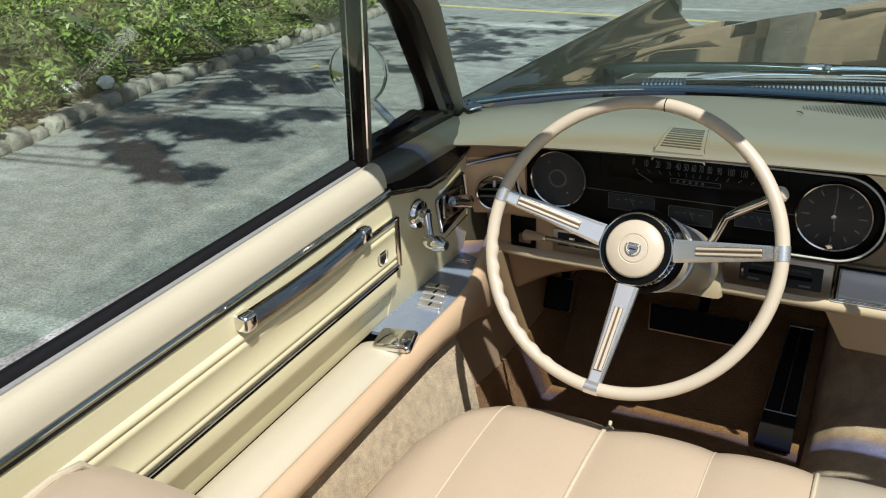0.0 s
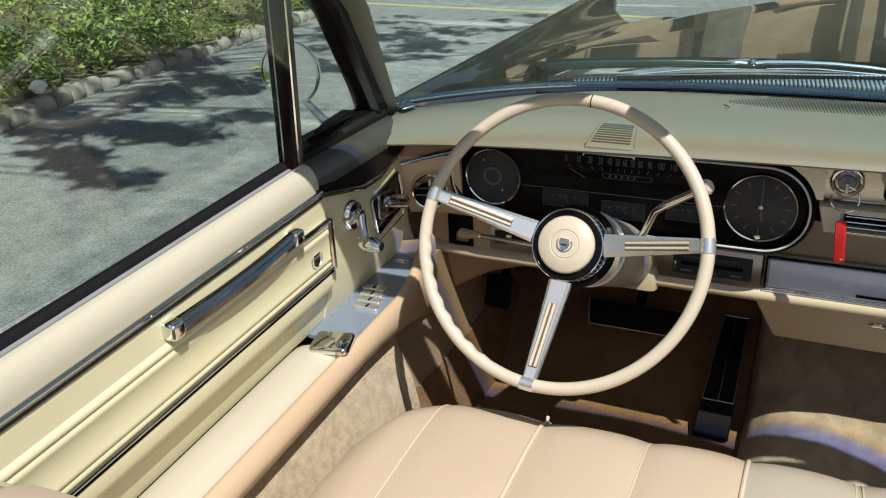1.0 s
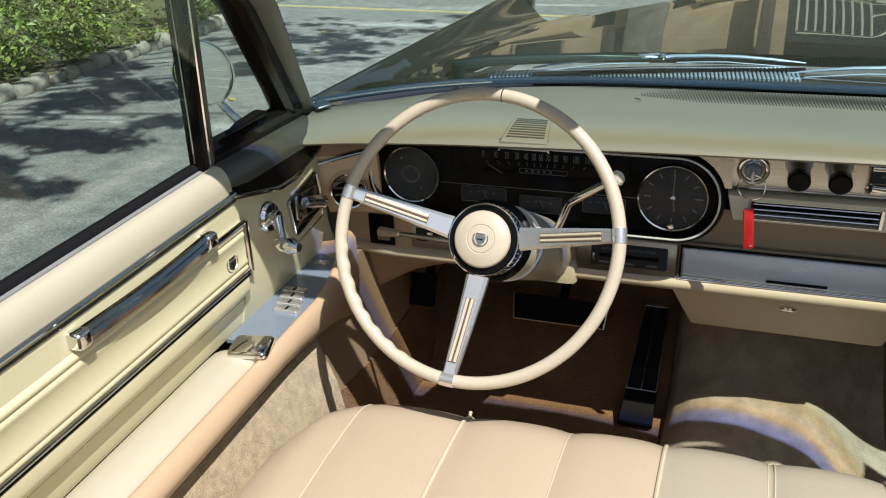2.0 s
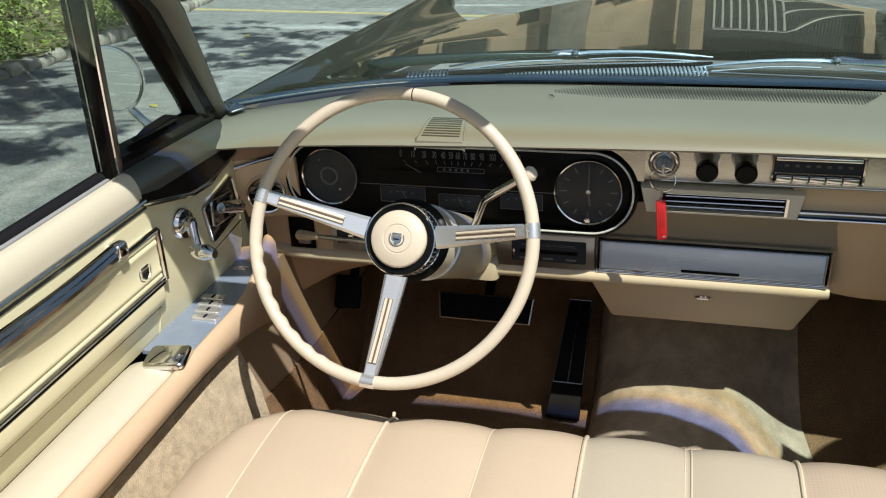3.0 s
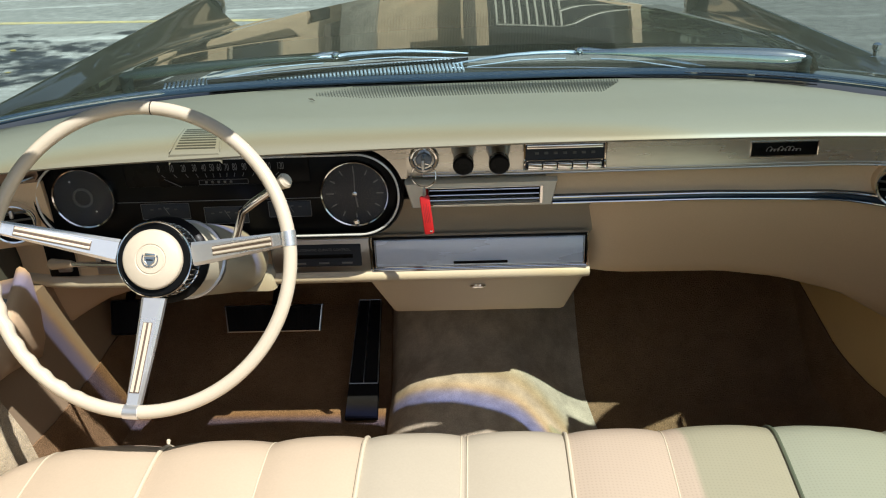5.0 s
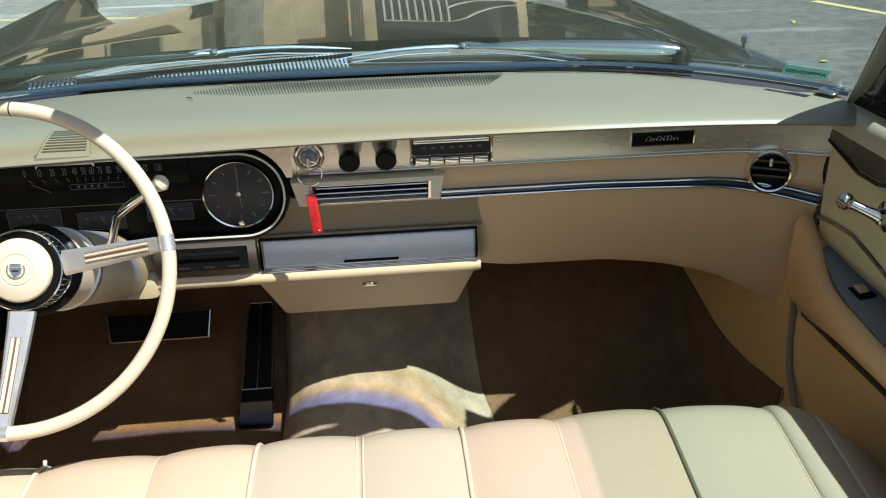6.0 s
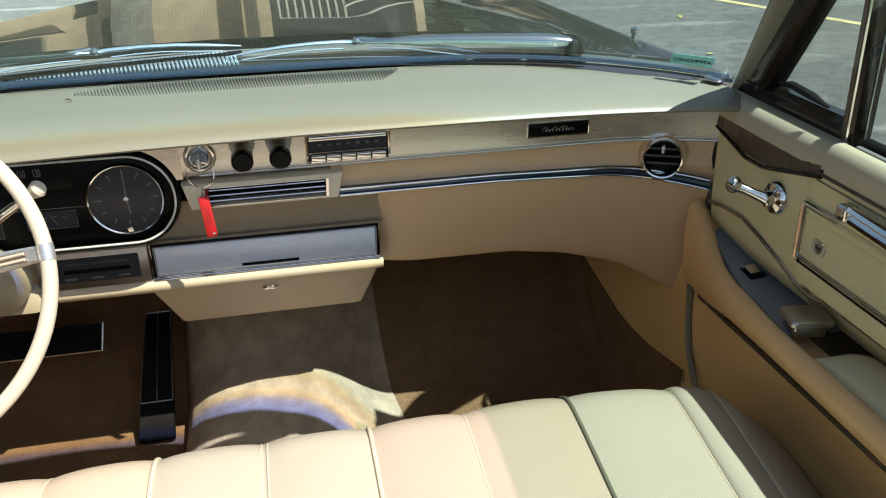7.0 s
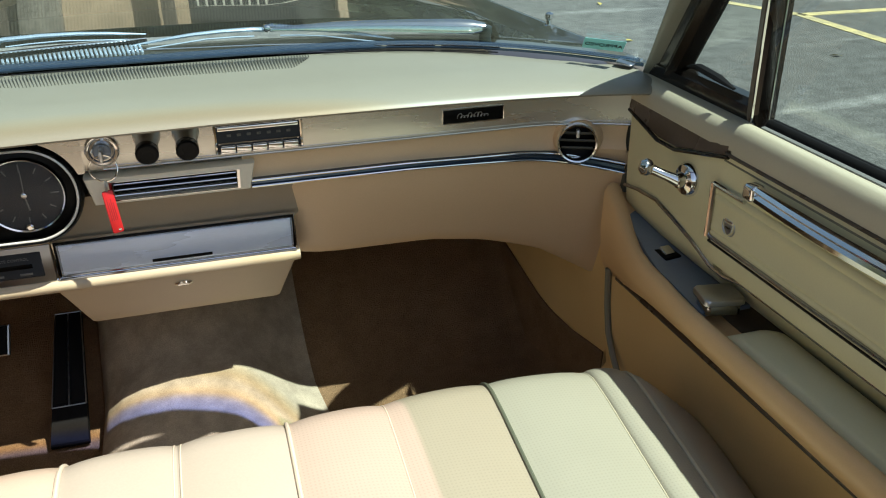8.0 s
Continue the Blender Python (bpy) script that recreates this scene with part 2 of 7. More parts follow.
STONE = surface("granite_kerb", (0.414, 0.380, 0.322), 0.85, second=(0.276, 0.253, 0.218), scale=7, amount=0.9, grain=60, bump=0.6, depth=0.01, fine=0.3, piece=0.22)
SOIL = surface("verge_soil", (0.14, 0.12, 0.06), 0.95, second=(0.09, 0.11, 0.035), scale=2.2, amount=1.0, grain=40, bump=0.9, depth=0.03, fine=0.5)
LEAF = surface("leaf_green", (0.15, 0.22, 0.045), 0.5, second=(0.22, 0.26, 0.065), scale=2, amount=0.9, grain=30, bump=0.0, fine=0.2, island=0.45)
BARK = surface("bark", (0.10, 0.075, 0.055), 0.9, scale=4, grain=30, bump=0.8, depth=0.02, fine=0.4, stretch=(1, 1, 0.2))
STUCCO = surface("sand_stucco", (0.47, 0.335, 0.215), 0.85, second=(0.36, 0.25, 0.155), scale=0.8, grain=25, bump=0.3, depth=0.01, fine=0.15, mid=0.15, mid_scale=3)
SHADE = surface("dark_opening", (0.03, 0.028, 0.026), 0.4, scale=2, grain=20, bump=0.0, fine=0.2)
TIMBER = surface("weathered_timber", (0.30, 0.24, 0.17), 0.7, second=(0.22, 0.17, 0.12), scale=3, grain=40, bump=0.3, fine=0.2, piece=0.1)
FIELDSTONE = surface("field_stone", (0.22, 0.19, 0.15), 0.85, second=(0.12, 0.10, 0.08), scale=2.5, amount=1.0, grain=12, bump=0.8, depth=0.03, fine=0.4)
ROOFING = surface("roof_shingle", (0.10, 0.09, 0.08), 0.9, scale=2, grain=20, bump=0.4, fine=0.3)
GLASS = clear("green_tinted_glass", (0.865, 0.945, 0.90), 0.055)
# Upper stops, out of view, set to colour the sunlight on hump and pad.
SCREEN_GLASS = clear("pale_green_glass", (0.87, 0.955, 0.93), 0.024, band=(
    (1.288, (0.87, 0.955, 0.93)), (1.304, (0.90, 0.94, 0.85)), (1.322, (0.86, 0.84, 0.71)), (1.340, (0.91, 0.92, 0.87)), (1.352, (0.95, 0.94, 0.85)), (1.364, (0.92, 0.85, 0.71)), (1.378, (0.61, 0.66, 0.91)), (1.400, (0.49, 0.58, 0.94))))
LENS = clear("dial_glass", (0.95, 0.96, 0.97), 0.010)
PANE = surface("window_pane", (0.02, 0.025, 0.03), 0.06, scale=2, grain=20, bump=0.0, fine=0.1)
SWITCH_GREY = surface("grey_switch_plate", (0.241, 0.293, 0.367), 0.26, 0.32, second=(0.195, 0.235, 0.298), scale=6, grain=120, bump=0.04, fine=0.06)
DRAWER_BLUE = surface("blue_grey_aluminium", (0.71, 0.80, 0.96), 0.28, 0.22, second=(0.67, 0.76, 0.92), scale=5, grain=90, bump=0.04, depth=0.0004, fine=0.05, stretch=(1, 6, 6))
SMOKED = surface("dark_chrome", (0.40, 0.40, 0.41), 0.14, 1.0, second=(0.34, 0.34, 0.35), scale=14, grain=90, bump=0.02, fine=0.06)
MARKS_DIM = surface("faint_marks", (0.09, 0.09, 0.085), 0.5, scale=30, grain=200, bump=0.0, fine=0.15)
FAR_LEAF = surface("far_leaf", (0.030, 0.040, 0.018), 0.7, second=(0.045, 0.052, 0.025), scale=0.3, grain=8, bump=0.0, fine=0.3, island=0.35)
WHITE_PAINT = surface("pale_paint", (0.50, 0.45, 0.37), 0.5, scale=6, grain=60, bump=0.05, fine=0.06)
# Brighter, warmer brown: light bounced onto the passenger's side is in the colour.
BROWN_BOUNCE = surface("bounce_brown_vinyl", (0.800, 0.540, 0.240), 0.42, second=(0.670, 0.435, 0.182), scale=4, grain=420, bump=0.12, depth=0.0006, fine=0.06)
# Darker copy for the driver's shaded kick panel, also on the lever tip.
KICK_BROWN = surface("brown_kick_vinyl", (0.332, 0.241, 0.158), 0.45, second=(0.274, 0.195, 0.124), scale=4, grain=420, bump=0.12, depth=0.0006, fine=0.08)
STICKER = surface("turquoise_sticker", (0.22, 0.60, 0.62), 0.5, scale=60, grain=300, bump=0.0, fine=0.15)
MIRROR = surface("mirror_silver", (0.85, 0.87, 0.85), 0.02, 1.0, scale=10, grain=40, bump=0.0, fine=0.02, rough_var=0.01)


# ---- building blocks ----
def thing(name, at, label, category, group="", kind=""):
    root = new(name)
    root.matrix_basis = pose(*at)
    return tagged(root, label, category, group, kind)


def part(name, bm, material, parent=None, label="", sharp=38):
    """One mesh object out of bm, under a thing or a part (or alone, as a thing of its own)."""
    bmesh.ops.recalc_face_normals(bm, faces=bm.faces)
    me = bpy.data.meshes.new(name)
    bm.to_mesh(me)
    bm.free()
    me.materials.append(material)
    me.polygons.foreach_set("use_smooth", [True] * len(me.polygons))
    me.set_sharp_from_angle(angle=radians(sharp))
    ob = new(name, me)
    if parent:
        ob.parent = parent
        if parent.type == "EMPTY":
            ob.matrix_parent_inverse = parent.matrix_basis.inverted()
    return tagged(ob, label)


def loft(bm, rows, loop=False, ring=False, caps=False):
    """A skin over rows of points. loop: each row is closed; ring: the last row joins the first; caps: close both ends."""
    grid = [[bm.verts.new(p) for p in row] for row in rows]
    k = len(grid[0])
    for i in range(len(grid) - (0 if ring else 1)):
        a, b = grid[i], grid[(i + 1) % len(grid)]
        for j in range(k if loop else k - 1):
            bm.faces.new((a[j], a[(j + 1) % k], b[(j + 1) % k], b[j]))
    if caps:
        bm.faces.new(grid[0])
        bm.faces.new(list(reversed(grid[-1])))
    return bm


def rrect(w, h, r, n=5):
    r = max(min(r, w / 2 - 1e-5, h / 2 - 1e-5), 1e-5)
    pts = []
    for cx, cy, a0 in ((w / 2 - r, h / 2 - r, 0), (-w / 2 + r, h / 2 - r, 90), (-w / 2 + r, -h / 2 + r, 180), (w / 2 - r, -h / 2 + r, 270)):
        for i in range(n):
            a = radians(a0 + 90 * i / (n - 1))
            pts.append((cx + r * math.cos(a), cy + r * math.sin(a)))
    return pts


def lift(m, pts, z):
    return [m @ Vector((x, y, z)) for x, y in pts]


def slab(bm, m, w, h, d, r=0.004, b=0.0015, n=5):
    """A plate w by h, d thick, corners of radius r and an eased front edge; its back lies on the pose's plane."""
    return loft(bm, [lift(m, rrect(w, h, r, n), 0), lift(m, rrect(w, h, r, n), d - b),
                     lift(m, rrect(w - 0.6 * b, h - 0.6 * b, r, n), d - 0.3 * b),
                     lift(m, rrect(w - 2 * b, h - 2 * b, max(r - b, 1e-4), n), d)], loop=True, caps=True)


def hoop(bm, m, w, h, r, t, d, n=8, back=0.0):
    """A frame of width t round an opening, d thick."""
    inner = (w - 2 * t, h - 2 * t, max(r - t, 0.0005))
    return loft(bm, [lift(m, rrect(w, h, r, n), back), lift(m, rrect(w, h, r, n), d * 0.6),
                     lift(m, rrect(w - 0.7 * t, h - 0.7 * t, max(r - 0.35 * t, 0.0005), n), d),
                     lift(m, rrect(*inner, n), d * 0.7), lift(m, rrect(*inner, n), back)], loop=True, ring=True)


def prism(bm, m, pts, d, b=0.002):
    """A plate of any convex outline, with an eased front edge."""
    c = Vector((sum(p[0] for p in pts) / len(pts), sum(p[1] for p in pts) / len(pts)))
    small = []
    for p in pts:
        v = c - Vector(p)
        small.append(tuple(Vector(p) + v.normalized() * min(b * 1.3, v.length * 0.4)))
    return loft(bm, [lift(m, pts, 0), lift(m, pts, d - b), lift(m, small, d)], loop=True, caps=True)


def lathe(bm, m, profile, n=32):
    """A turned form: profile of (radius, height) along the pose's z."""
    rows = [[m @ Vector((r * math.cos(2 * math.pi * i / n), r * math.sin(2 * math.pi * i / n), z)) for i in range(n)] for r, z in profile]
    return loft(bm, rows, loop=True, caps=True)


def tube(bm, pts, r, n=10, closed=False, flat=1.0, up=(0, 0, 1)):
    """A round (or flattened) bar along pts; r is one radius or one for each point."""
    pts = [Vector(p) for p in pts]
    k = len(pts)
    rs = r if isinstance(r, (list, tuple)) else [r] * k
    rows = []
    for i, p in enumerate(pts):
        a = pts[(i - 1) % k] if closed or i else p
        c = pts[(i + 1) % k] if closed or i < k - 1 else p
        d = (c - a).normalized()
        s = d.cross(Vector(up))
        if s.length < 1e-4:
            s = d.cross(Vector((1, 0, 0)))
        s.normalize()
        w = s.cross(d).normalized()
        rows.append([p + s * rs[i] * math.cos(2 * math.pi * j / n) + w * rs[i] * flat * math.sin(2 * math.pi * j / n) for j in range(n)])
    return loft(bm, rows, loop=True, ring=closed, caps=not closed)


def box(bm, lo, hi, b=0.0):
    m = Matrix.Translation(((lo[0] + hi[0]) / 2, (lo[1] + hi[1]) / 2, lo[2]))
    return slab(bm, m, hi[0] - lo[0], hi[1] - lo[1], hi[2] - lo[2], max(b, 1e-4), max(b, 1e-4), 3 if b else 2)


def sheet(bm, rows, t, way):
    """A curved skin made solid: rows of points, and a copy of them moved t along way."""
    w = Vector(way) * t
    n, k = len(rows), len(rows[0])
    front = [[bm.verts.new(p) for p in row] for row in rows]
    back = [[bm.verts.new(Vector(p) + w) for p in row] for row in rows]
    for g in (front, back):
        for i in range(n - 1):
            for j in range(k - 1):
                bm.faces.new((g[i][j], g[i][j + 1], g[i + 1][j + 1], g[i + 1][j]))
    rim = [(0, j) for j in range(k)] + [(i, k - 1) for i in range(1, n)] + [(n - 1, j) for j in range(k - 2, -1, -1)] + [(i, 0) for i in range(n - 2, 0, -1)]
    for a, c in zip(rim, rim[1:] + rim[:1]):
        bm.faces.new((front[a[0]][a[1]], front[c[0]][c[1]], back[c[0]][c[1]], back[a[0]][a[1]]))
    return bm


def lerp(a, b, u):
    return a + (b - a) * u


def spline(knots, x):
    """Smooth value at x through (x, value) knots."""
    if x <= knots[0][0]:
        return knots[0][1]
    for (x0, y0), (x1, y1) in zip(knots, knots[1:]):
        if x <= x1:
            u = (x - x0) / (x1 - x0)
            u = u * u * (3 - 2 * u)
            return y0 + (y1 - y0) * u
    return knots[-1][1]


def line(knots, x):
    if x <= knots[0][0]:
        return knots[0][1]
    for (x0, y0), (x1, y1) in zip(knots, knots[1:]):
        if x <= x1:
            return y0 + (y1 - y0) * (x - x0) / (x1 - x0)
    return knots[-1][1]


def steps(a, b, n):
    return [a + (b - a) * i / (n - 1) for i in range(n)]


def letters(text, size, m, material, parent, name="lettering", deep=0.0003):
    curve = bpy.data.curves.new(name, "FONT")
    curve.body, curve.size, curve.extrude = text, size, deep
    curve.align_x, curve.align_y = "CENTER", "CENTER"
    tmp = bpy.data.objects.new(name, curve)
    scene.collection.objects.link(tmp)
    me = bpy.data.meshes.new_from_object(tmp.evaluated_get(bpy.context.evaluated_depsgraph_get()))
    bpy.data.objects.remove(tmp)
    me.transform(m)
    me.materials.clear()
    me.materials.append(material)
    ob = new(name, me)
    ob.parent = parent
    if parent.type == "EMPTY":
        ob.matrix_parent_inverse = parent.matrix_basis.inverted()
    return ob


def B():
    return bmesh.new()


def face(x, y, z, tilt=0.0):
    """A pose on the dashboard: x to the right, y up, z to the driver; tilt leans its top forward."""
    return pose(x, y, z, 90 - tilt, 0, 0)


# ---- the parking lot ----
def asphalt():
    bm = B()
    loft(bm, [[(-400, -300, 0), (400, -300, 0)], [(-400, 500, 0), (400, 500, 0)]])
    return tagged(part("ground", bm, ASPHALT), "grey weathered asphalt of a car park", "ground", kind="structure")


asphalt()


def stripe(a, b, w=0.10):
    bm = B()
    a, b = Vector(a), Vector(b)
    side = (b - a).cross(Vector((0, 0, 1))).normalized() * w / 2
    n = 14
    loft(bm, [[lerp(a, b, i / n) - side, lerp(a, b, i / n) - side + Vector((0, 0, 0.004)), lerp(a, b, i / n) + side + Vector((0, 0, 0.004)), lerp(a, b, i / n) + side] for i in range(n + 1)], loop=True, caps=True)
    return tagged(part("road_marking", bm, YELLOW), "worn yellow parking line painted on the asphalt", "road marking", "parking lines", "structure")


stripe((-5.25, 9.13, 0), (-1.2, 8.62, 0))
stripe((4.85, 6.33, 0), (4.72, 4.2, 0))
stripe((4.85, 6.33, 0), (6.9, 6.25, 0))
stripe((4.85, 6.33, 0), (4.2, 8.2, 0))

KERB = [(-2.8, -2.0), (-3.6, 0.6), (-4.38, 2.8), (-4.64, 3.9), (-4.83, 4.7), (-4.91, 5.8), (-4.96, 7.4), (-5.25, 9.2), (-5.6, 11.0), (-6.1, 13.0)]


def kerb_at(s):
    """The kerb's foot at s metres along it, and its direction."""
    for (x0, y0), (x1, y1) in zip(KERB, KERB[1:]):
        d = math.hypot(x1 - x0, y1 - y0)
        if s <= d:
            return Vector((lerp(x0, x1, s / d), lerp(y0, y1, s / d), 0)), math.atan2(y1 - y0, x1 - x0)
        s -= d
    return None, None


def block(seed):
    rng = random.Random(seed)
    bm = B()
    rows = []
    for i, x in enumerate((-0.5, -0.42, -0.15, 0.15, 0.42, 0.5)):
        end = 0.74 if i in (0, 5) else 1.0
        row = []
        for a in range(9):
            t = radians(200 - 220 * a / 8)
            c, s_ = math.cos(t), math.sin(t)
            r = 0.5 * end * (abs(c) ** 5 + abs(s_) ** 5) ** -0.2 * rng.uniform(0.88, 1.08)
            row.append((x + rng.uniform(-0.02, 0.02), r * c, 0.5 + r * s_ * (1.0 if s_ > 0 else 1.6)))
        rows.append(row)
    loft(bm, rows, loop=True, caps=True)
    bmesh.ops.recalc_face_normals(bm, faces=bm.faces)
    me = bpy.data.meshes.new("stone")
    bm.to_mesh(me)
    bm.free()
    me.polygons.foreach_set("use_smooth", [True] * len(me.polygons))
    me.materials.append(STONE)
    return me


def kerb():
    root = thing("kerb", (-4.7, 4.3, 0), "kerb of rough rounded granite blocks along the verge", "kerb", kind="structure")
    shapes = [block(k) for k in range(6)]
    rng = random.Random(4)
    s = 0.2
    while True:
        size = rng.uniform(0.13, 0.19)
        p, a = kerb_at(s)
        if p is None:
            break
        ob = new("stone", shapes[rng.randrange(6)])
        ob.parent = root
        ob.matrix_parent_inverse = root.matrix_basis.inverted()
        ob.matrix_basis = Matrix.LocRotScale(p + Vector((-0.09, 0, -0.05)), Euler((rng.uniform(-0.08, 0.08), rng.uniform(-0.05, 0.05), a + rng.uniform(-0.12, 0.12))),
                                             (size * rng.uniform(0.80, 0.90), rng.uniform(0.14, 0.18), rng.uniform(0.12, 0.16)))
        s += size


def verge():
    """The planted bank behind the kerb."""
    rng = random.Random(8)
    bm = B()
    rows = []
    for i in range(40):
        p, a = kerb_at(0.05 + i * 0.4)
        if p is None:
            break
        side = Vector((-math.sin(a), math.cos(a), 0))
        rows.append([p + side * d + Vector((0, 0, 0.07 + 0.05 * d + 0.10 * noise.noise(Vector((p.x + d, p.y, 0))) * min(d, 1))) for d in (0.06, 0.3, 0.8, 1.5, 2.5, 4, 7, 14)])
    loft(bm, rows)
    tagged(part("verge", bm, SOIL), "planted earth bank with leaf litter behind the kerb", "ground", kind="structure")
    bm = B()
    verts, faces = [], []
    for _ in range(34000):
        i = rng.uniform(0, 14.5)
        d = 0.05 + rng.uniform(0.0, 1.0) ** 1.25 * 3.4
        p, a = kerb_at(i)
        if p is None:
            continue
        dens = noise.noise(Vector((p.x * 0.9 - d, p.y * 0.9, 3.0)))
        if dens < -0.02 and rng.random() < 0.85:
            continue
        side = Vector((-math.sin(a), math.cos(a), 0))
        h = 0.10 + 0.05 * d + max(0.0, dens + 0.25) * rng.uniform(0.05, 0.5)
        c = p + side * d + Vector((0, 0, h))
        m = Matrix.LocRotScale(c, Euler((rng.uniform(-0.9, 0.9), rng.uniform(-0.9, 0.9), rng.uniform(0, 6.28))), None)
        w, l = rng.uniform(0.009, 0.021), rng.uniform(0.022, 0.05)
        k = len(verts)
        verts += [m @ Vector(v) for v in ((-l, 0, 0), (-l * 0.2, w, 0.008), (l, 0, -0.006), (-l * 0.2, -w, 0.008))]
        faces += [(k, k + 1, k + 2), (k, k + 2, k + 3)]
    me = bpy.data.meshes.new("groundcover")
    me.from_pydata(verts, [], faces)
    me.materials.append(LEAF)
    tagged(new("groundcover", me), "bright green ivy and low leafy shrubs on the bank", "plants", kind="stuff")


kerb()
verge()


def tree():
    """A tree on the bank, out of sight, that throws its dappled shade on the asphalt."""
    root = thing("tree", (-6.6, 0.6, 0.1), "leafy tree on the bank shading the asphalt", "tree")
    rng = random.Random(21)
    bm = B()
    tube(bm, [(-6.6, 0.6, 0.0), (-6.5, 0.55, 1.5), (-6.3, 0.6, 3.0), (-5.8, 0.8, 4.4)], [0.24, 0.19, 0.16, 0.12], 10)
    tips = []
    # centres of shade on the ground, carried up along the sunlight
    for gx, gy, h, spread, count in ((-4.39, 4.12, 4.7, 0.24, 8), (-3.97, 4.14, 4.8, 0.26, 10), (-3.58, 4.15, 4.9, 0.2, 7), (-3.9, 3.67, 4.7, 0.16, 5), (-3.62, 3.5, 4.8, 0.15, 4), (-3.37, 3.42, 4.8, 0.12, 3),
                                     (-4.47, 4.88, 5.0, 0.2, 6), (-4.19, 4.98, 5.0, 0.22, 6), (-4.29, 5.22, 5.1, 0.2, 5), (-4.1, 5.38, 5.1, 0.2, 5), (-3.43, 4.68, 5.2, 0.14, 3), (-4.86, 4.41, 4.8, 0.2, 6),
                                     (-4.9, 5.84, 5.0, 0.3, 8), (-5.3, 7.4, 5.2, 0.4, 9), (-4.37, 7.4, 5.5, 0.45, 10), (-3.66, 7.3, 5.6, 0.35, 7), (-3.66, 6.6, 5.5, 0.35, 7), (-3.3, 6.9, 5.6, 0.35, 6), (-3.9, 6.0, 5.4, 0.4, 7),
                                     (-2.2, 5.1, 5.6, 0.33, 7), (-3.3, 8.0, 5.8, 0.6, 12), (-2.0, 7.3, 5.8, 0.5, 8), (-5.5, 6.0, 5.0, 0.8, 14), (-6.5, 4.4, 4.6, 0.9, 14)):
        tips.append((Vector((gx + SUN_X * h, gy + SUN_Y * h, h)), spread * 0.8, max(5, int(count * 1.6))))
    start = Vector((-5.8, 0.8, 4.4))
    for tip, spread, count in tips:
        mid = start.lerp(tip, 0.5) + Vector((rng.uniform(-0.3, 0.3), rng.uniform(-0.3, 0.3), rng.uniform(0.1, 0.4)))
        tube(bm, [start, start.lerp(mid, 0.5) + Vector((0, 0, 0.1)), mid, mid.lerp(tip, 0.6), tip], [0.06, 0.045, 0.03, 0.018, 0.008], 6)
    part("trunk", bm, BARK, root)
    verts, faces = [], []
    for tip, spread, count in tips:
        for _ in range(count):
            c0 = tip + Vector((rng.gauss(0, spread), rng.gauss(0, spread * 0.55), rng.gauss(0, spread * 0.3)))
            for _ in range(rng.randrange(14, 30)):
                c = c0 + Vector((rng.gauss(0, 0.075), rng.gauss(0, 0.045), rng.gauss(0, 0.04)))
                m = Matrix.LocRotScale(c, Euler((rng.uniform(-0.7, 0.7), rng.uniform(-0.7, 0.7), rng.uniform(0, 6.28))), None)
                w, l = rng.uniform(0.02, 0.035), rng.uniform(0.05, 0.085)
                k = len(verts)
                verts += [m @ Vector(v) for v in ((-l, 0, 0), (-l * 0.1, w, 0.01), (l, 0, -0.008), (-l * 0.1, -w, 0.01))]
                faces += [(k, k + 1, k + 2), (k, k + 2, k + 3)]
    me = bpy.data.meshes.new("crown")
    me.from_pydata(verts, [], faces)
    me.materials.append(LEAF)
    ob = new("crown", me)
    ob.parent = root
    ob.matrix_parent_inverse = root.matrix_basis.inverted()


tree()


def litter():
    """Small things that lie about: a paper scrap by the kerb, a few yellow leaves on the asphalt."""
    rng = random.Random(14)
    bm = B()
    rows = []
    for i in range(7):
        t = math.pi * i / 6
        rows.append([(-4.56 + 0.055 * math.sin(t) * math.cos(a) * rng.uniform(0.7, 1.2), 4.14 + 0.055 * math.sin(t) * math.sin(a) * rng.uniform(0.7, 1.2), 0.235 - 0.045 * math.cos(t)) for a in steps(0, 5.6, 9)])
    loft(bm, rows, loop=True, caps=True)
    tagged(part("paper_scrap", bm, PAPER), "crumpled white paper scrap lying by the kerb stones", "litter")
    for x, y in ((3.55, 7.27), (-3.46, 6.73), (-3.84, 7.60), (-4.2, 5.85), (4.16, 5.07), (-3.3, 5.2), (3.1, 5.9), (-2.6, 4.1)):
        bm = B()
        a = rng.uniform(0, 6.28)
        m = Matrix.LocRotScale(Vector((x, y, 0.006)), Euler((rng.uniform(-0.2, 0.2), rng.uniform(-0.2, 0.2), a)), None)
        l, w = rng.uniform(0.03, 0.05), rng.uniform(0.015, 0.025)
        sheet(bm, [[m @ Vector((-l, -0.002, 0.0)), m @ Vector((-l, 0.002, 0.0))], [m @ Vector((-l * 0.3, -w, 0.004)), m @ Vector((-l * 0.3, w, 0.006))], [m @ Vector((l * 0.4, -w * 0.8, 0.002)), m @ Vector((l * 0.4, w * 0.8, 0.008))], [m @ Vector((l, -0.001, 0.0)), m @ Vector((l, 0.001, 0.0))]], 0.001, (0, 0, -1))
        tagged(part("fallen_leaf", bm, LITTER), "small dry yellow leaf on the asphalt", "leaf", "fallen leaves")


litter()


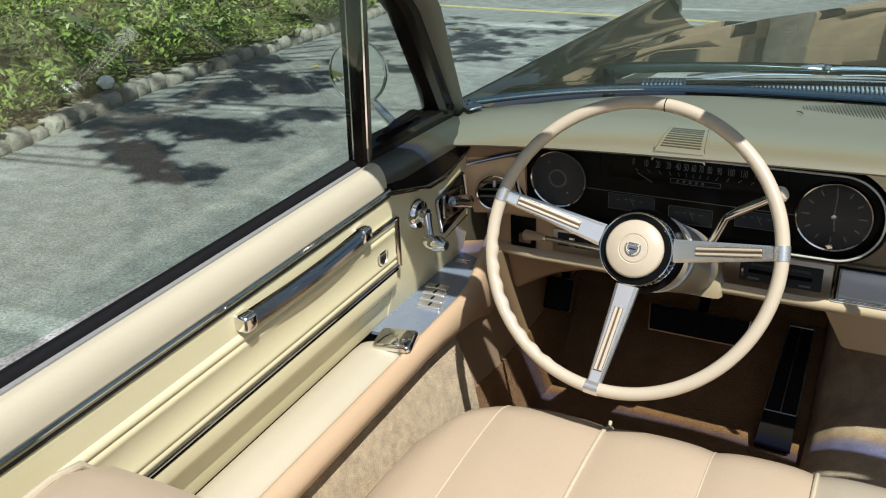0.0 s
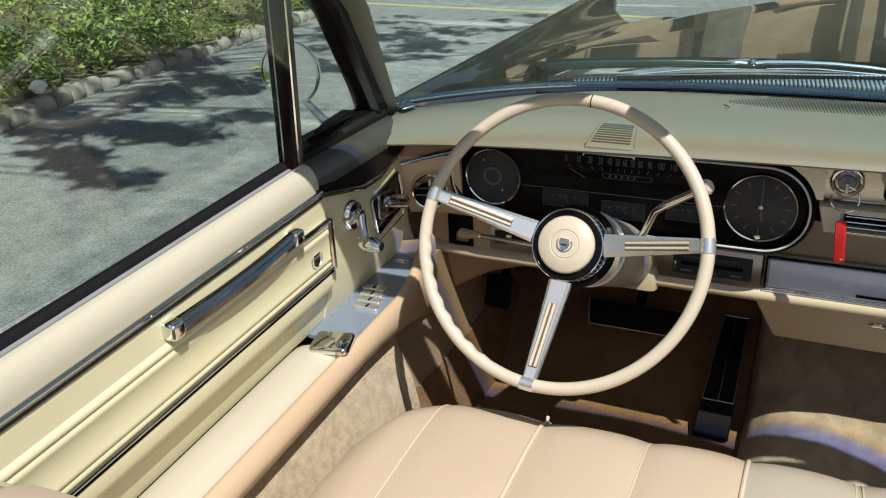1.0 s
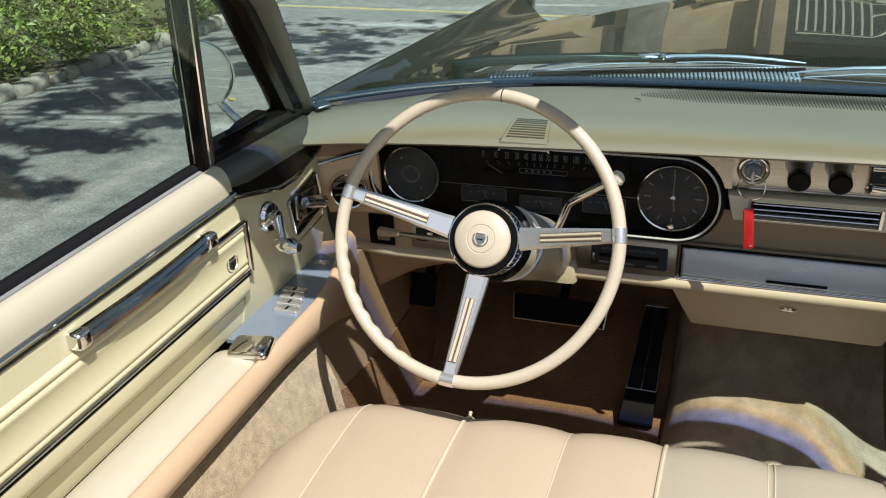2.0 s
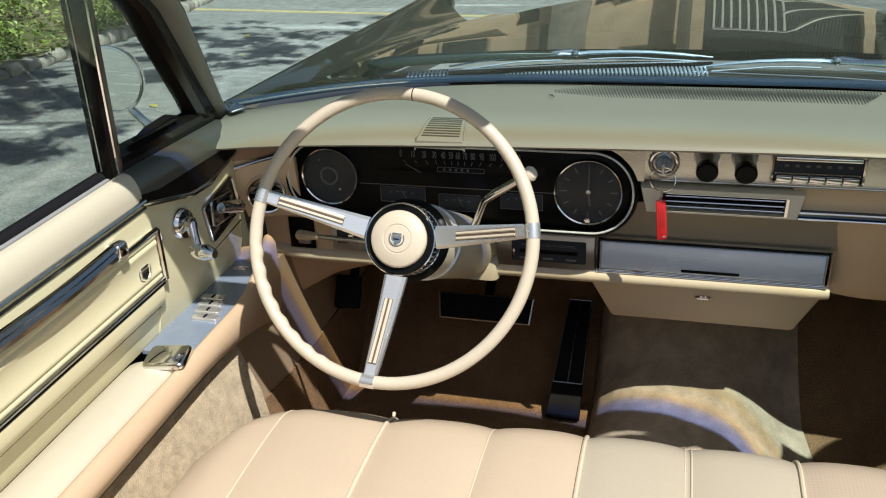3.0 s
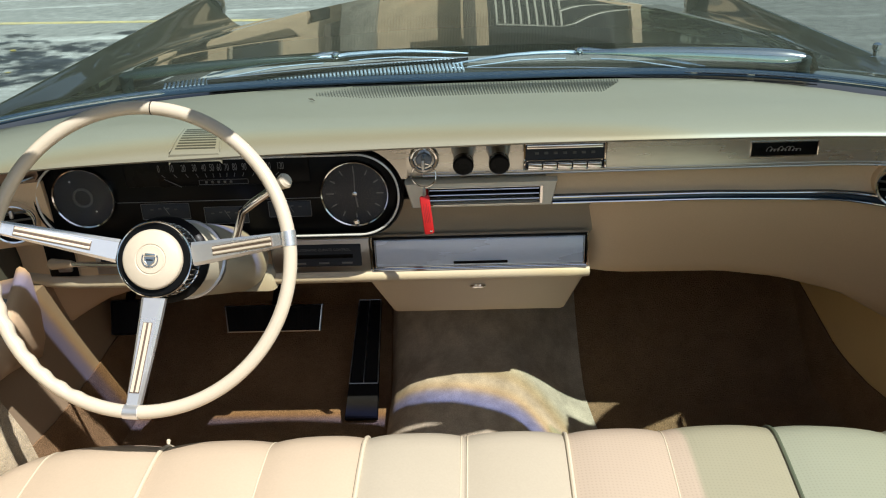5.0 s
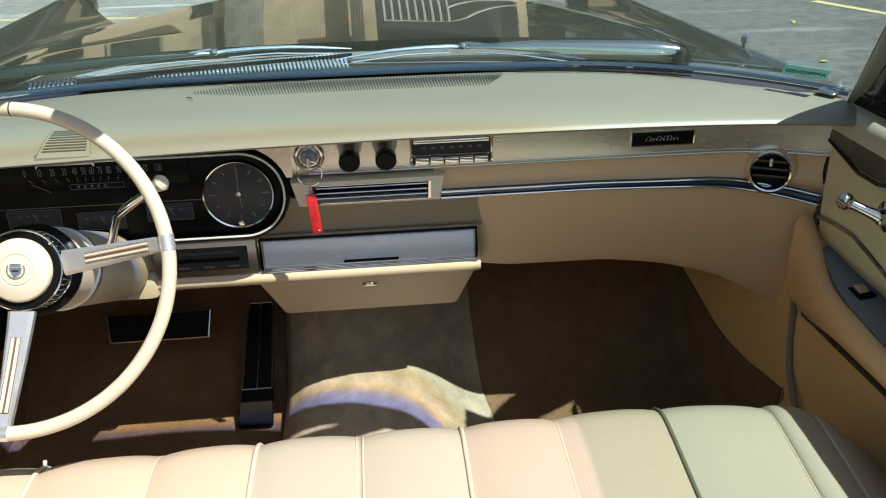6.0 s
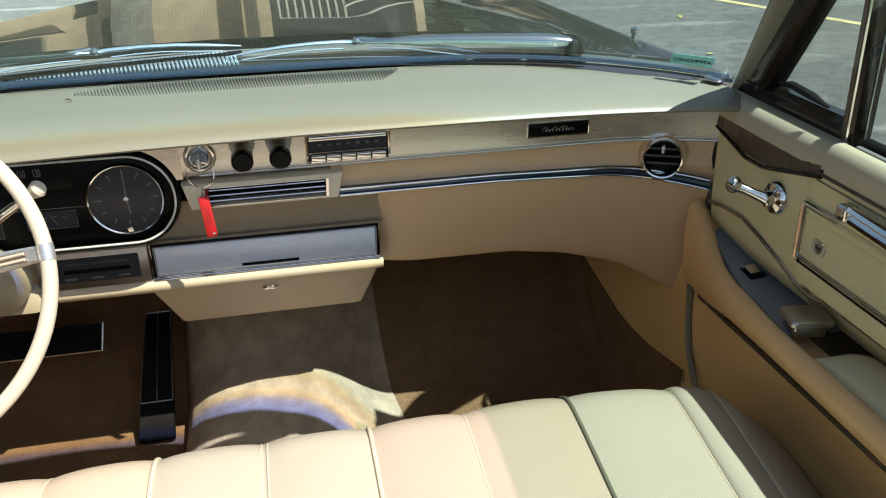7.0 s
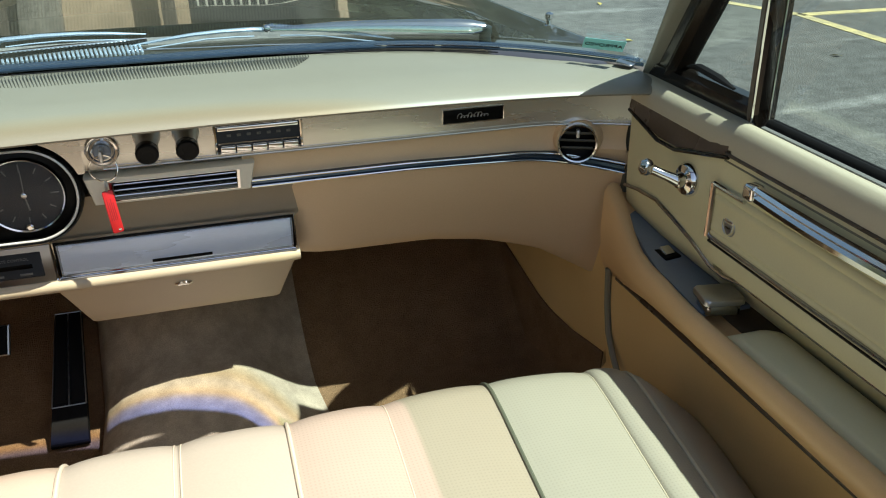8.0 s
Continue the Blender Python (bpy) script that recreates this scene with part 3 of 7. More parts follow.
def building():
    """The sand-coloured building across the lot, seen mirrored in the bonnet."""
    root = thing("building", (-4, 14, 0), "sand-coloured stucco building with dark openings, stone pier and railed steps", "building")
    y = 14.0
    right = 2.75
    cuts = [(-5.0, -4.3, 0.0, 2.4), (-2.66, -2.30, 0.0, 1.55), (-1.46, -1.12, 0.0, 1.35), (0.30, 2.60, 0.9, 3.4)]
    at = -5.3
    bm = B()
    for x0, x1, z0, z1 in cuts:
        high = 3.2 if x1 < -2.8 else 4.3
        if x1 > -2.8 > at:
            box(bm, (at, y, 0), (-2.8, y + 0.4, 3.2))
            at = -2.8
        box(bm, (at, y, 0), (x0, y + 0.4, high))
        box(bm, (x0, y, z1), (x1, y + 0.4, high))
        if z0 > 0:
            box(bm, (x0, y, 0), (x1, y + 0.4, z0))
        at = x1
    box(bm, (at, y, 0), (right, y + 0.4, 4.3))
    part("wall", bm, STUCCO, root)
    bm = B()
    box(bm, (-2.95, y - 0.25, 4.3), (right + 0.2, y + 5, 4.5))
    part("roof", bm, ROOFING, root)
    bm = B()
    box(bm, (-5.5, y - 0.25, 3.2), (-2.954, y + 5, 3.4))
    part("wing_roof", bm, ROOFING, root)
    for x0, x1, z0, z1 in cuts:
        bm = B()
        box(bm, (x0, y + 0.25, z0), (x1, y + 0.32, z1))
        part("door", bm, SHADE, root, "dark recessed opening")
    bm = B()
    box(bm, (-2.08, y - 0.30, 0), (-1.50, y - 0.003, 4.2), 0.03)
    part("stone_pier", bm, FIELDSTONE, root, "rough brown fieldstone pier")
    # dark panel beside the pier, a shadowed stretch put in as colour
    bm = B()
    box(bm, (-2.36, y - 0.12, 1.75), (-2.085, y - 0.003, 4.1), 0.01)
    part("shutter", bm, BARK, root, "dark brown panel standing for shadowed wall")
    for x0, z0 in ((-3.9, 2.55), (-0.9, 3.6)):
        bm = B()
        hoop(bm, pose(x0 + 0.4, y, z0, 90, 0, 0), 0.9, 1.1, 0.01, 0.07, 0.05)
        w = part("window", bm, TIMBER, root)
        bm = B()
        slab(bm, pose(x0 + 0.4, y - 0.004, z0, 90, 0, 0), 0.78, 0.98, 0.01)
        part("pane", bm, PANE, w)
    for x0, x1, z in ((-5.2, -2.75, 1.95), (-1.1, -0.2, 1.55)):
        bm = B()
        box(bm, (x0, y - 0.22, z), (x1, y - 0.003, z + 0.10), 0.01)
        part("ledge", bm, STUCCO, root)
        # dark strip under the ledge, standing for the shade it throws
        bm = B()
        box(bm, (x0 + 0.05, y - 0.10, z - 0.12), (x1 - 0.05, y - 0.006, z - 0.002), 0.01)
        part("ledge_shade", bm, BARK, root)
    bm = B()
    box(bm, (-0.10, y - 0.45, 0), (0.10, y - 0.25, 4.25), 0.01)
    part("post", bm, BARK, root, "dark timber post")
    # railed landing and steps
    by0, bz = y - 0.7, 1.25
    bm = B()
    box(bm, (0.42, by0, bz - 0.15), (1.40, y - 0.003, bz), 0.01)
    deck = part("landing", bm, TIMBER, root, "timber landing with a white railing")
    runs = [((0.42, bz + 0.12), (1.40, bz + 0.12)), ((0.42, bz + 0.95), (1.40, bz + 0.95)), ((1.40, bz + 0.12), (2.5, 0.35)), ((1.40, bz + 0.95), (2.5, 1.15)), ((1.40, bz + 0.55), (2.5, 0.75))]
    for (x0, z0), (x1, z1) in runs:
        bm = B()
        tube(bm, [(x0, by0, z0), (lerp(x0, x1, 0.5), by0, lerp(z0, z1, 0.5)), (x1, by0, z1)], 0.028, 6)
        part("rail", bm, WHITE_PAINT, deck)
    for i in range(9):
        x = 0.42 + i * 0.1225
        bm = B()
        box(bm, (x - 0.016, by0 - 0.016, bz), (x + 0.016, by0 + 0.016, bz + 0.95), 0.003)
        part("baluster", bm, WHITE_PAINT, deck)
    for i in range(5):
        bm = B()
        box(bm, (1.45 + i * 0.24, by0 + 0.02, 0.0), (1.69 + i * 0.24, y - 0.35, 1.05 - i * 0.2), 0.01)
        part("step", bm, STONE, deck)


building()


def far_trees():
    rng = random.Random(5)
    verts, faces = [], []
    for _ in range(22000):
        x = rng.uniform(-45, 45)
        # tall ahead to darken the bonnet's reflections, low on the right for sky
        top = (13.0 if x < 9 else 5.0) + 1.5 * noise.noise(Vector((x * 0.1, 0, 0))) + 0.8 * noise.noise(Vector((x * 0.4, 5, 0)))
        c = Vector((x, 30 + rng.uniform(0, 6), rng.uniform(0, top)))
        m = Matrix.LocRotScale(c, Euler((rng.uniform(-1, 1), rng.uniform(-1, 1), rng.uniform(0, 6))), None)
        r = rng.uniform(0.3, 0.9)
        i = len(verts)
        verts += [m @ Vector(v) for v in ((-r, 0, 0), (0, 0, r * 0.6), (r, 0, 0), (0, 0.1, -r * 0.6))]
        faces += [(i, i + 1, i + 2), (i, i + 2, i + 3)]
    # the wood behind the bank, unseen, added to dim the sky's left side
    for _ in range(10000):
        y = rng.uniform(-8, 30)
        top = 8.5 + 2 * noise.noise(Vector((y * 0.15, 0, 7))) + 1.0 * noise.noise(Vector((y * 0.6, 5, 0)))
        c = Vector((-10.5 - rng.uniform(0, 5) - max(0.0, y - 12) * 0.25, y, 0.4 + (top - 0.4) * rng.random() ** 0.8))
        m = Matrix.LocRotScale(c, Euler((rng.uniform(-1, 1), rng.uniform(-1, 1), rng.uniform(0, 6))), None)
        r = rng.uniform(0.25, 0.7)
        i = len(verts)
        verts += [m @ Vector(v) for v in ((-r, 0, 0), (0, 0, r * 0.6), (r, 0, 0), (0, 0.1, -r * 0.6))]
        faces += [(i, i + 1, i + 2), (i, i + 2, i + 3)]
    me = bpy.data.meshes.new("far_woods")
    me.from_pydata(verts, [], faces)
    me.materials.append(FAR_LEAF)
    tagged(new("far_woods", me), "green woods beyond the building and unseen wood added behind the bank", "trees", kind="stuff")


far_trees()


# ---- the car's shell ----
def base_y(x):
    """The foot of the windscreen in plan."""
    return 2.000 - (0.295 if x > 0 else 0.265) * (abs(x) / 0.795) ** 4


def bend(z):
    """How far the screen's upper corners sweep back at height z."""
    return 0.142 * max(0.0, z - 1.2) / 0.2


def pillar(s, z):
    """The windscreen's side edge at height z."""
    u = (z - 0.985) / 0.415
    return Vector((s * (lerp(0.797, 0.672, u)), lerp(1.735, 1.36, u) - bend(z) - (0.03 if s > 0 else 0.0), z))


HEADER_Y, HEADER_Z = 1.369, 1.40


def screen_at(x, v):
    """The windscreen: v from its foot (0) to the header (1)."""
    z = lerp(0.985, HEADER_Z, v)
    half = lerp(0.795, 0.672, v)
    xx = x * half / 0.795
    e = abs(x) / 0.795
    top = HEADER_Y - (HEADER_Y - (1.33 if x > 0 else 1.36)) * e ** 5
    return Vector((xx, lerp(base_y(x), top, v) - e ** 5 * bend(z) + 0.035 * math.sin(math.pi * v) * (1 - (abs(x) / 0.8) ** 2), z))


def windscreen():
    root = thing("windshield", (0, 1.9, 0.985), "green-tinted curved car windshield in a dark frame", "windshield")
    bm = B()
    xs = steps(-0.795, 0.795, 41)
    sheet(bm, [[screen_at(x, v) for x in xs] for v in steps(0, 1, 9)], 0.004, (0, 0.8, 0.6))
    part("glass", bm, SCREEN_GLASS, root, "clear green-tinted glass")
    bm = B()
    rows = []
    for x in steps(-0.795, 0.795, 111):
        p = screen_at(x, 1.0)
        # notch and bulges added out of view to shape sunlight on rim and floor
        k = 0.72 if -0.224 < p.x < -0.168 else 1.0 + 0.5 * max(0.0, 1 - abs(p.x - 0.12) / 0.23) ** 0.5
        f = 0.025 * max(0.0, 1 - abs(p.x - 0.14) / 0.24) ** 0.5
        rows.append([p + Vector((0, a * k + (f if a > -0.01 else 0.0), b)) for a, b in ((0.004, -0.004), (-0.002, 0.014), (-0.020, 0.020), (-0.046, 0.017), (-0.063, 0.006), (-0.046, -0.006), (-0.015, -0.008))])
    loft(bm, rows, loop=True, caps=True)
    part("header", bm, DARK_TRIM, root)
    # block added out of view for a short shadow on the wheel's rim
    bm = B()
    box(bm, (-0.165, 1.283, 1.396), (-0.104, 1.330, 1.412), 0.006)
    part("shade_block", bm, CHROME, root, "unseen chrome block added to shade part of the wheel rim")
    # chrome line along the glass's foot
    bm = B()
    tube(bm, [screen_at(x, 0.0) + Vector((0, -0.004, 0.003)) for x in steps(-0.785, 0.785, 61)], 0.0035, 8)
    part("lower_moulding", bm, BLUE_MIRRORED, root)
    for a, b in ((-0.785, -0.52), (0.40, 0.785)):
        bm = B()
        tube(bm, [screen_at(x, 0.0) + Vector((0, -0.006, 0.006)) for x in steps(a, b, 25)], [0.001] + [0.0022] * 23 + [0.001], 8)
        part("bright_moulding", bm, CHROME, root)
    bm = B()
    tube(bm, [screen_at(x, 0.0) + Vector((0, 0.010, 0.004)) for x in steps(-0.785, 0.785, 61)], 0.0062, 8)
    part("rubber_seal", bm, BLUE_MIRRORED, root, "dark glossy rubber seal")
    for s in (-1, 1):
        rows, cover = [], []
        for v in steps(0, 1, 13):
            z = lerp(0.965, HEADER_Z, v)
            p = pillar(s, z)
            # dark frame with stepped gutters behind the glass's edge
            prof = [(-0.006, 0.012), (-0.010, -0.004), (0.004, -0.017), (0.013, -0.018), (0.016, -0.026), (0.026, -0.029), (0.030, -0.036), (0.042, -0.038), (0.050, -0.032), (0.050, 0.0), (0.030, 0.03)]
            k = 1 + 0.06 * (1 - v) ** 3
            rows.append([p + Vector((s * a * k, b * k, 0)) for a, b in prof])
            w = 0.004 * (1 - v) ** 3 + 0.012
            cover.append([p + Vector((s * a, b, 0)) for a, b in ((-w, 0.0), (-w * 0.9, -0.012), (-0.2 * w, -0.021 * k), (0.012, -0.027 * k), (0.023, -0.031 * k), (0.026, -0.016), (0.002, 0.0))])
        bm = B()
        loft(bm, rows, loop=True, caps=True)
        part("pillar", bm, DARK_TRIM, root, "dark windshield pillar with stepped rubber gutters", sharp=25)
        bm = B()
        loft(bm, cover, loop=True, caps=True)
        part("pillar_cover", bm, PILLAR, root, "sage vinyl pillar cover", sharp=50)
    # corner glazing screw plates
    for s in (-1, 1):
        bm = B()
        slab(bm, pose(s * 0.775, 1.742, 0.988, 8, 0, s * 40), 0.055, 0.03, 0.003, 0.006)
        pl = part("corner_clip", bm, SATIN, root)
        bm = B()
        lathe(bm, pose(s * 0.778, 1.742, 0.991), [(0.005, 0), (0.005, 0.001), (0.002, 0.003)], 10)
        part("screw", bm, CHROME, pl)


windscreen()


def sticker():
    s = thing("inspection_sticker", (0.70, 1.80, 1.02), "small turquoise inspection sticker inside the windshield corner", "sticker")
    c = screen_at(0.735, 0.09) + Vector((0, -0.006, -0.003))
    a = (screen_at(0.765, 0.09) - screen_at(0.70, 0.09)).normalized()
    up = (screen_at(0.735, 0.2) - screen_at(0.735, 0.03)).normalized()
    m = Matrix((a, up, a.cross(up))).transposed().to_4x4()
    m.translation = c
    bm = B()
    slab(bm, m, 0.070, 0.030, 0.0006, 0.002, 0.0002)
    p = part("film", bm, STICKER, s)
    back = m @ Matrix.Translation((0, -0.001, 0.001)) @ Matrix.Scale(-1, 4, (1, 0, 0))
    letters("APPROVED", 0.013, back, DARK_TRIM, p)


sticker()


def bonnet():
    """Bonnet with a raised centre, fenders and cowl in dark olive paint."""
    def shoulder(y):
        return (line([(2.1, 0.632), (2.3, 0.614), (2.5, 0.586), (2.75, 0.540), (3.0, 0.484), (3.25, 0.424), (3.5, 0.360), (3.72, 0.30)], y),
                line([(2.1, 1.010), (2.3, 1.001), (2.5, 0.988), (2.75, 0.972), (3.0, 0.955), (3.25, 0.935), (3.5, 0.911), (3.72, 0.887)], y))

    def outer(y):
        return 0.966 - 0.060 * (y - 2.1) - 0.0165 * (y - 2.1) ** 2
    root = thing("car_hood", (0, 2.9, 0.95), "long dark olive glossy car hood with a raised centre", "car hood")
    bm = B()
    rows = []
    for y in steps(2.125, 3.72, 40):
        xs, zs = shoulder(y)
        half = lerp(0.752, 0.735, (y - 2.125) / 1.595)
        zo = outer(y)
        row = [(xs * u, zs + lerp(0.010, 0.042, min(1.0, (y - 2.1) / 1.0)) * (1 - u * u)) for u in steps(-1, 1, 25)]
        right = [(xs + 0.010, zs - 0.003), (xs + 0.018, lerp(zs, zo, 0.3)), (xs + 0.026, lerp(zs, zo, 0.75)), (xs + 0.040, zo + 0.002), (lerp(xs + 0.04, half, 0.5), zo + 0.001), (half, zo)]
        row = [(-x, z) for x, z in right[::-1]] + row + right
        rows.append([(x, y + 0.05 * (1 - (x / half) ** 2) * (1 if y > 3.6 else 0) - (0.15 * abs(x / half) ** 3.4) * max(0.0, 1 - (y - 2.125) / 0.5), z) for x, z in row])
    sheet(bm, rows, 0.02, (0, 0, -1))
    part("panel", bm, PAINT, root, sharp=60)
    for s in (-1, 1):
        f = thing("car_fender", (s * 0.86, 2.8, 0.95), "dark olive front fender with a sharp raised blade edge", "car fender", "fenders")
        bm = B()
        rows = []
        for y in steps(1.775, 3.42, 30):
            u = (y - 1.775) / 1.645
            inner = lerp(0.805, lerp(0.758, 0.740, u), min(1.0, max(0.0, (y - 1.84) / 0.2)))
            out = 0.985
            ridge = lerp(0.842, 0.874, u) if s < 0 else lerp(0.842, 0.815, u)
            zr = lerp(0.972, 0.955, u) if s < 0 else lerp(0.970, 0.925, u)
            zi = min(outer(max(y, 2.1)) - 0.006, zr - 0.02)
            rise = [(lerp(inner + 0.014, ridge - 0.014, v), lerp(zi, zr - 0.0035, v * v * (3 - 2 * v) * 0.55 + v * v * 0.45)) for v in steps(0, 1, 10)]
            crown = [(ridge + 0.016 * math.sin(radians(a)), zr - 0.016 + 0.016 * math.cos(radians(a))) for a in steps(-30, 75, 8)]
            prof = [(inner - 0.012, zi - 0.08), (inner - 0.006, zi - 0.03), (inner, zi - 0.006), (inner + 0.007, zi - 0.001)] + rise + crown + [(ridge + 0.03, zr - 0.045), (out - 0.03, zr - 0.09), (out, zr - 0.16), (out, 0.45)]
            rows.append([(s * x, y, z) for x, z in prof])
        sheet(bm, rows, 0.012, (0, 0, -1))
        part("panel", bm, PAINT, f, sharp=50)
        bm = B()
        tip = (-0.862, 3.41, 0.908) if s < 0 else (0.790, 3.41, 0.874)
        lathe(bm, pose(*tip, -86, 0, 0), [(0.050, -0.01), (0.052, 0.02), (0.046, 0.06), (0.03, 0.085), (0.01, 0.095)], 20)
        tp = part("fender_tip", bm, PAINT, f, "rounded dark fender tip")
        bm = B()
        lathe(bm, pose(tip[0] - s * 0.01, 3.43, tip[2] + 0.048), [(0.012, 0), (0.011, 0.004), (0.005, 0.008)], 12)
        part("marker_lamp", bm, CHROME, tp)
    bm = B()
    rows = []
    for x in steps(-0.80, 0.80, 41):
        y0 = base_y(x) + 0.012
        y1 = max(2.145 - 0.13 * abs(x / 0.8) ** 4, y0 + 0.03)
        rows.append([(x, lerp(y0, y1, v), 0.982 - 0.020 * (x / 0.8) ** 2 + 0.010 * math.sin(math.pi * v)) for v in (0, 0.2, 0.5, 0.8, 1)])
    sheet(bm, rows, 0.015, (0, 0, -1))
    c = tagged(part("cowl", bm, PAINT), "dark cowl panel under the wipers", "car cowl")
    bm = B()
    for i in range(76):
        x = -0.54 + i * 0.0073
        slab(bm, pose(x, base_y(x) + 0.062, 0.991 - 0.020 * (x / 0.8) ** 2, 14, 0, 10), 0.0042, 0.034, 0.006, 0.001, 0.0005, 2)
    part("cowl_louvre", bm, SKY_STEEL, c, "row of fine metal air-intake louvres")


bonnet()


def wiper(pivot, joint, tip, heel, fat, arm_mat, label):
    """A parked wiper: pivot, long arm, hinged bow and rubber blade."""
    w = thing("windshield_wiper", pivot, label, "wiper", "wipers")
    pivot, joint, tip, heel = (Vector(q) for q in (pivot, joint, tip, heel))
    bm = B()
    lathe(bm, Matrix.Translation(pivot - Vector((0, 0, 0.030))), [(0.022, 0), (0.020, 0.006), (0.0115, 0.010), (0.0105, 0.026), (0.0125, 0.029), (0.0125, 0.040), (0.006, 0.044)], 20)
    part("pivot", bm, WIPER_REFLECT, w, "ribbed steel pivot")
    # arm: a hollow-backed housing that tapers into a bar
    bm = B()
    rows = []
    along = (joint - pivot).normalized()
    side = along.cross(Vector((0, 0, 1))).normalized()
    up = side.cross(along)
    for u in steps(0, 1, 17):
        c = pivot.lerp(joint, u) + Vector((0, 0, 0.010 * (1 - u) + 0.004 * math.sin(math.pi * u)))
        h = fat * line([(0, 0.55), (0.04, 0.9), (0.12, 1.0), (0.7, 0.62), (0.80, 0.42), (1, 0.26)], u)
        wd = fat * line([(0, 0.7), (0.05, 1.1), (0.12, 1.15), (0.7, 0.75), (0.80, 0.6), (1, 0.45)], u)
        rows.append([c + side * wd * a + up * h * b for a, b in ((-1, -0.8), (-1, 0.1), (-0.75, 0.65), (-0.2, 0.98), (0.35, 0.95), (0.85, 0.5), (1, -0.1), (1, -0.8))])
    loft(bm, rows, loop=True, caps=True)
    part("arm", bm, arm_mat, w, sharp=50)
    bm = B()
    tube(bm, [joint - along * 0.045 + Vector((0, 0, 0.004)), joint - along * 0.01 + Vector((0, 0, 0.005)), joint + along * 0.006 + Vector((0, 0, 0.003))], [0.0035, 0.005, 0.003], 8)
    part("clip", bm, CHROME, w)
    bm = B()
    lathe(bm, Matrix.Translation(joint + Vector((0, -0.008, 0.002))) @ pose(0, 0, 0, 90, 0, 0), [(0.006, -0.012), (0.0075, 0), (0.006, 0.006), (0.003, 0.008)], 14)
    part("joint", bm, CHROME, w)
    # bow and its two claws
    bm = B()
    sag = lambda u: Vector((0, 0, 0.006 * math.sin(math.pi * u)))
    tube(bm, [heel.lerp(joint, u) + sag(u) for u in steps(0, 0.9, 5)] + [joint + Vector((0, 0, -0.002))] + [joint.lerp(tip, u) + sag(u) for u in steps(0.1, 1, 5)], [0.002, 0.004, 0.005, 0.0055, 0.006, 0.0065, 0.006, 0.0055, 0.005, 0.004, 0.002], 8, flat=0.7)
    part("blade_frame", bm, SKY_STEEL, w)
    for a, b in ((heel, 0.12), (tip, 0.12)):
        bm = B()
        lo = Vector((0, -0.005, -0.007))
        tube(bm, [a.lerp(joint, b) + lo, a.lerp(joint, 0.35) + lo * 0.8, a.lerp(joint, 0.55) + lo * 0.6, a.lerp(joint, 0.75) + lo * 0.9, a.lerp(joint, 0.9) + lo * 1.3], 0.0016, 6)
        part("claw", bm, SKY_STEEL, w)
    bm = B()
    tube(bm, [heel + Vector((0, -0.004, -0.012)), heel.lerp(tip, 0.35) + Vector((0, 0.004, -0.008)), heel.lerp(tip, 0.7) + Vector((0, 0.004, -0.008)), tip + Vector((0, -0.004, -0.012))], 0.006, 6)
    part("rubber", bm, BLACK_SOFT, w)
    bm = B()
    tube(bm, [heel + Vector((0, -0.006, -0.006)), heel.lerp(tip, 0.5) + Vector((0, -0.004, -0.003)), tip + Vector((0, -0.006, -0.006))], 0.0016, 6)
    part("rubber_rail", bm, CHROME, w)


wiper((-0.600, 1.985, 1.006), (-0.228, 2.07, 1.021), (0.019, 2.085, 1.014), (-0.462, 2.02, 1.003), 0.010, WIPER_REFLECT, "wiper with a chrome arm coloured for its dark reflections, parked on the cowl")
wiper((0.610, 1.985, 0.998), (0.226, 2.08, 1.011), (-0.011, 2.07, 0.998), (0.447, 2.02, 0.990), 0.0135, CHROME, "wiper with a broad polished chrome arm parked on the cowl")


def nozzle():
    bm = B()
    lathe(bm, pose(0.832, 2.20, 0.952), [(0.010, 0), (0.010, 0.004), (0.006, 0.006), (0.006, 0.016), (0.009, 0.019), (0.009, 0.028), (0.003, 0.032)], 12)
    tagged(part("washer_nozzle", bm, CHROME), "small chrome nozzle on the fender", "nozzle")


nozzle()


def sun_visor():
    """Folded up against the header, unseen: added to shade the wheel's rim and hump."""
    v = thing("sun_visor", (-0.25, 1.29, 1.40), "sage vinyl sun visor folded under the windshield header", "sun visor", "sun visors")
    bm = B()
    prism(bm, pose(0, 0, 1.395), [(-0.60, 1.272), (-0.58, 1.19), (-0.34, 1.205), (-0.12, 1.24), (-0.10, 1.266)], 0.014, 0.005)
    part("panel", bm, PAD, v)
    bm = B()
    tube(bm, [(-0.60, 1.262, 1.411), (-0.35, 1.262, 1.411), (-0.134, 1.262, 1.411), (-0.134, 1.30, 1.406), (-0.134, 1.325, 1.404)], 0.005, 8)
    part("rod", bm, CHROME, v)
    v = thing("sun_visor", (0.35, 1.29, 1.40), "sage vinyl sun visor folded under the windshield header", "sun visor", "sun visors")
    bm = B()
    prism(bm, pose(0, 0, 1.395), [(0.28, 1.285), (0.29, 1.245), (0.46, 1.247), (0.53, 1.27), (0.53, 1.285)], 0.014, 0.005)
    part("panel", bm, PAD, v)
    bm = B()
    tube(bm, [(0.53, 1.275, 1.411), (0.40, 1.277, 1.411), (0.27, 1.277, 1.411), (0.26, 1.325, 1.404)], 0.005, 8)
    part("rod", bm, CHROME, v)


sun_visor()


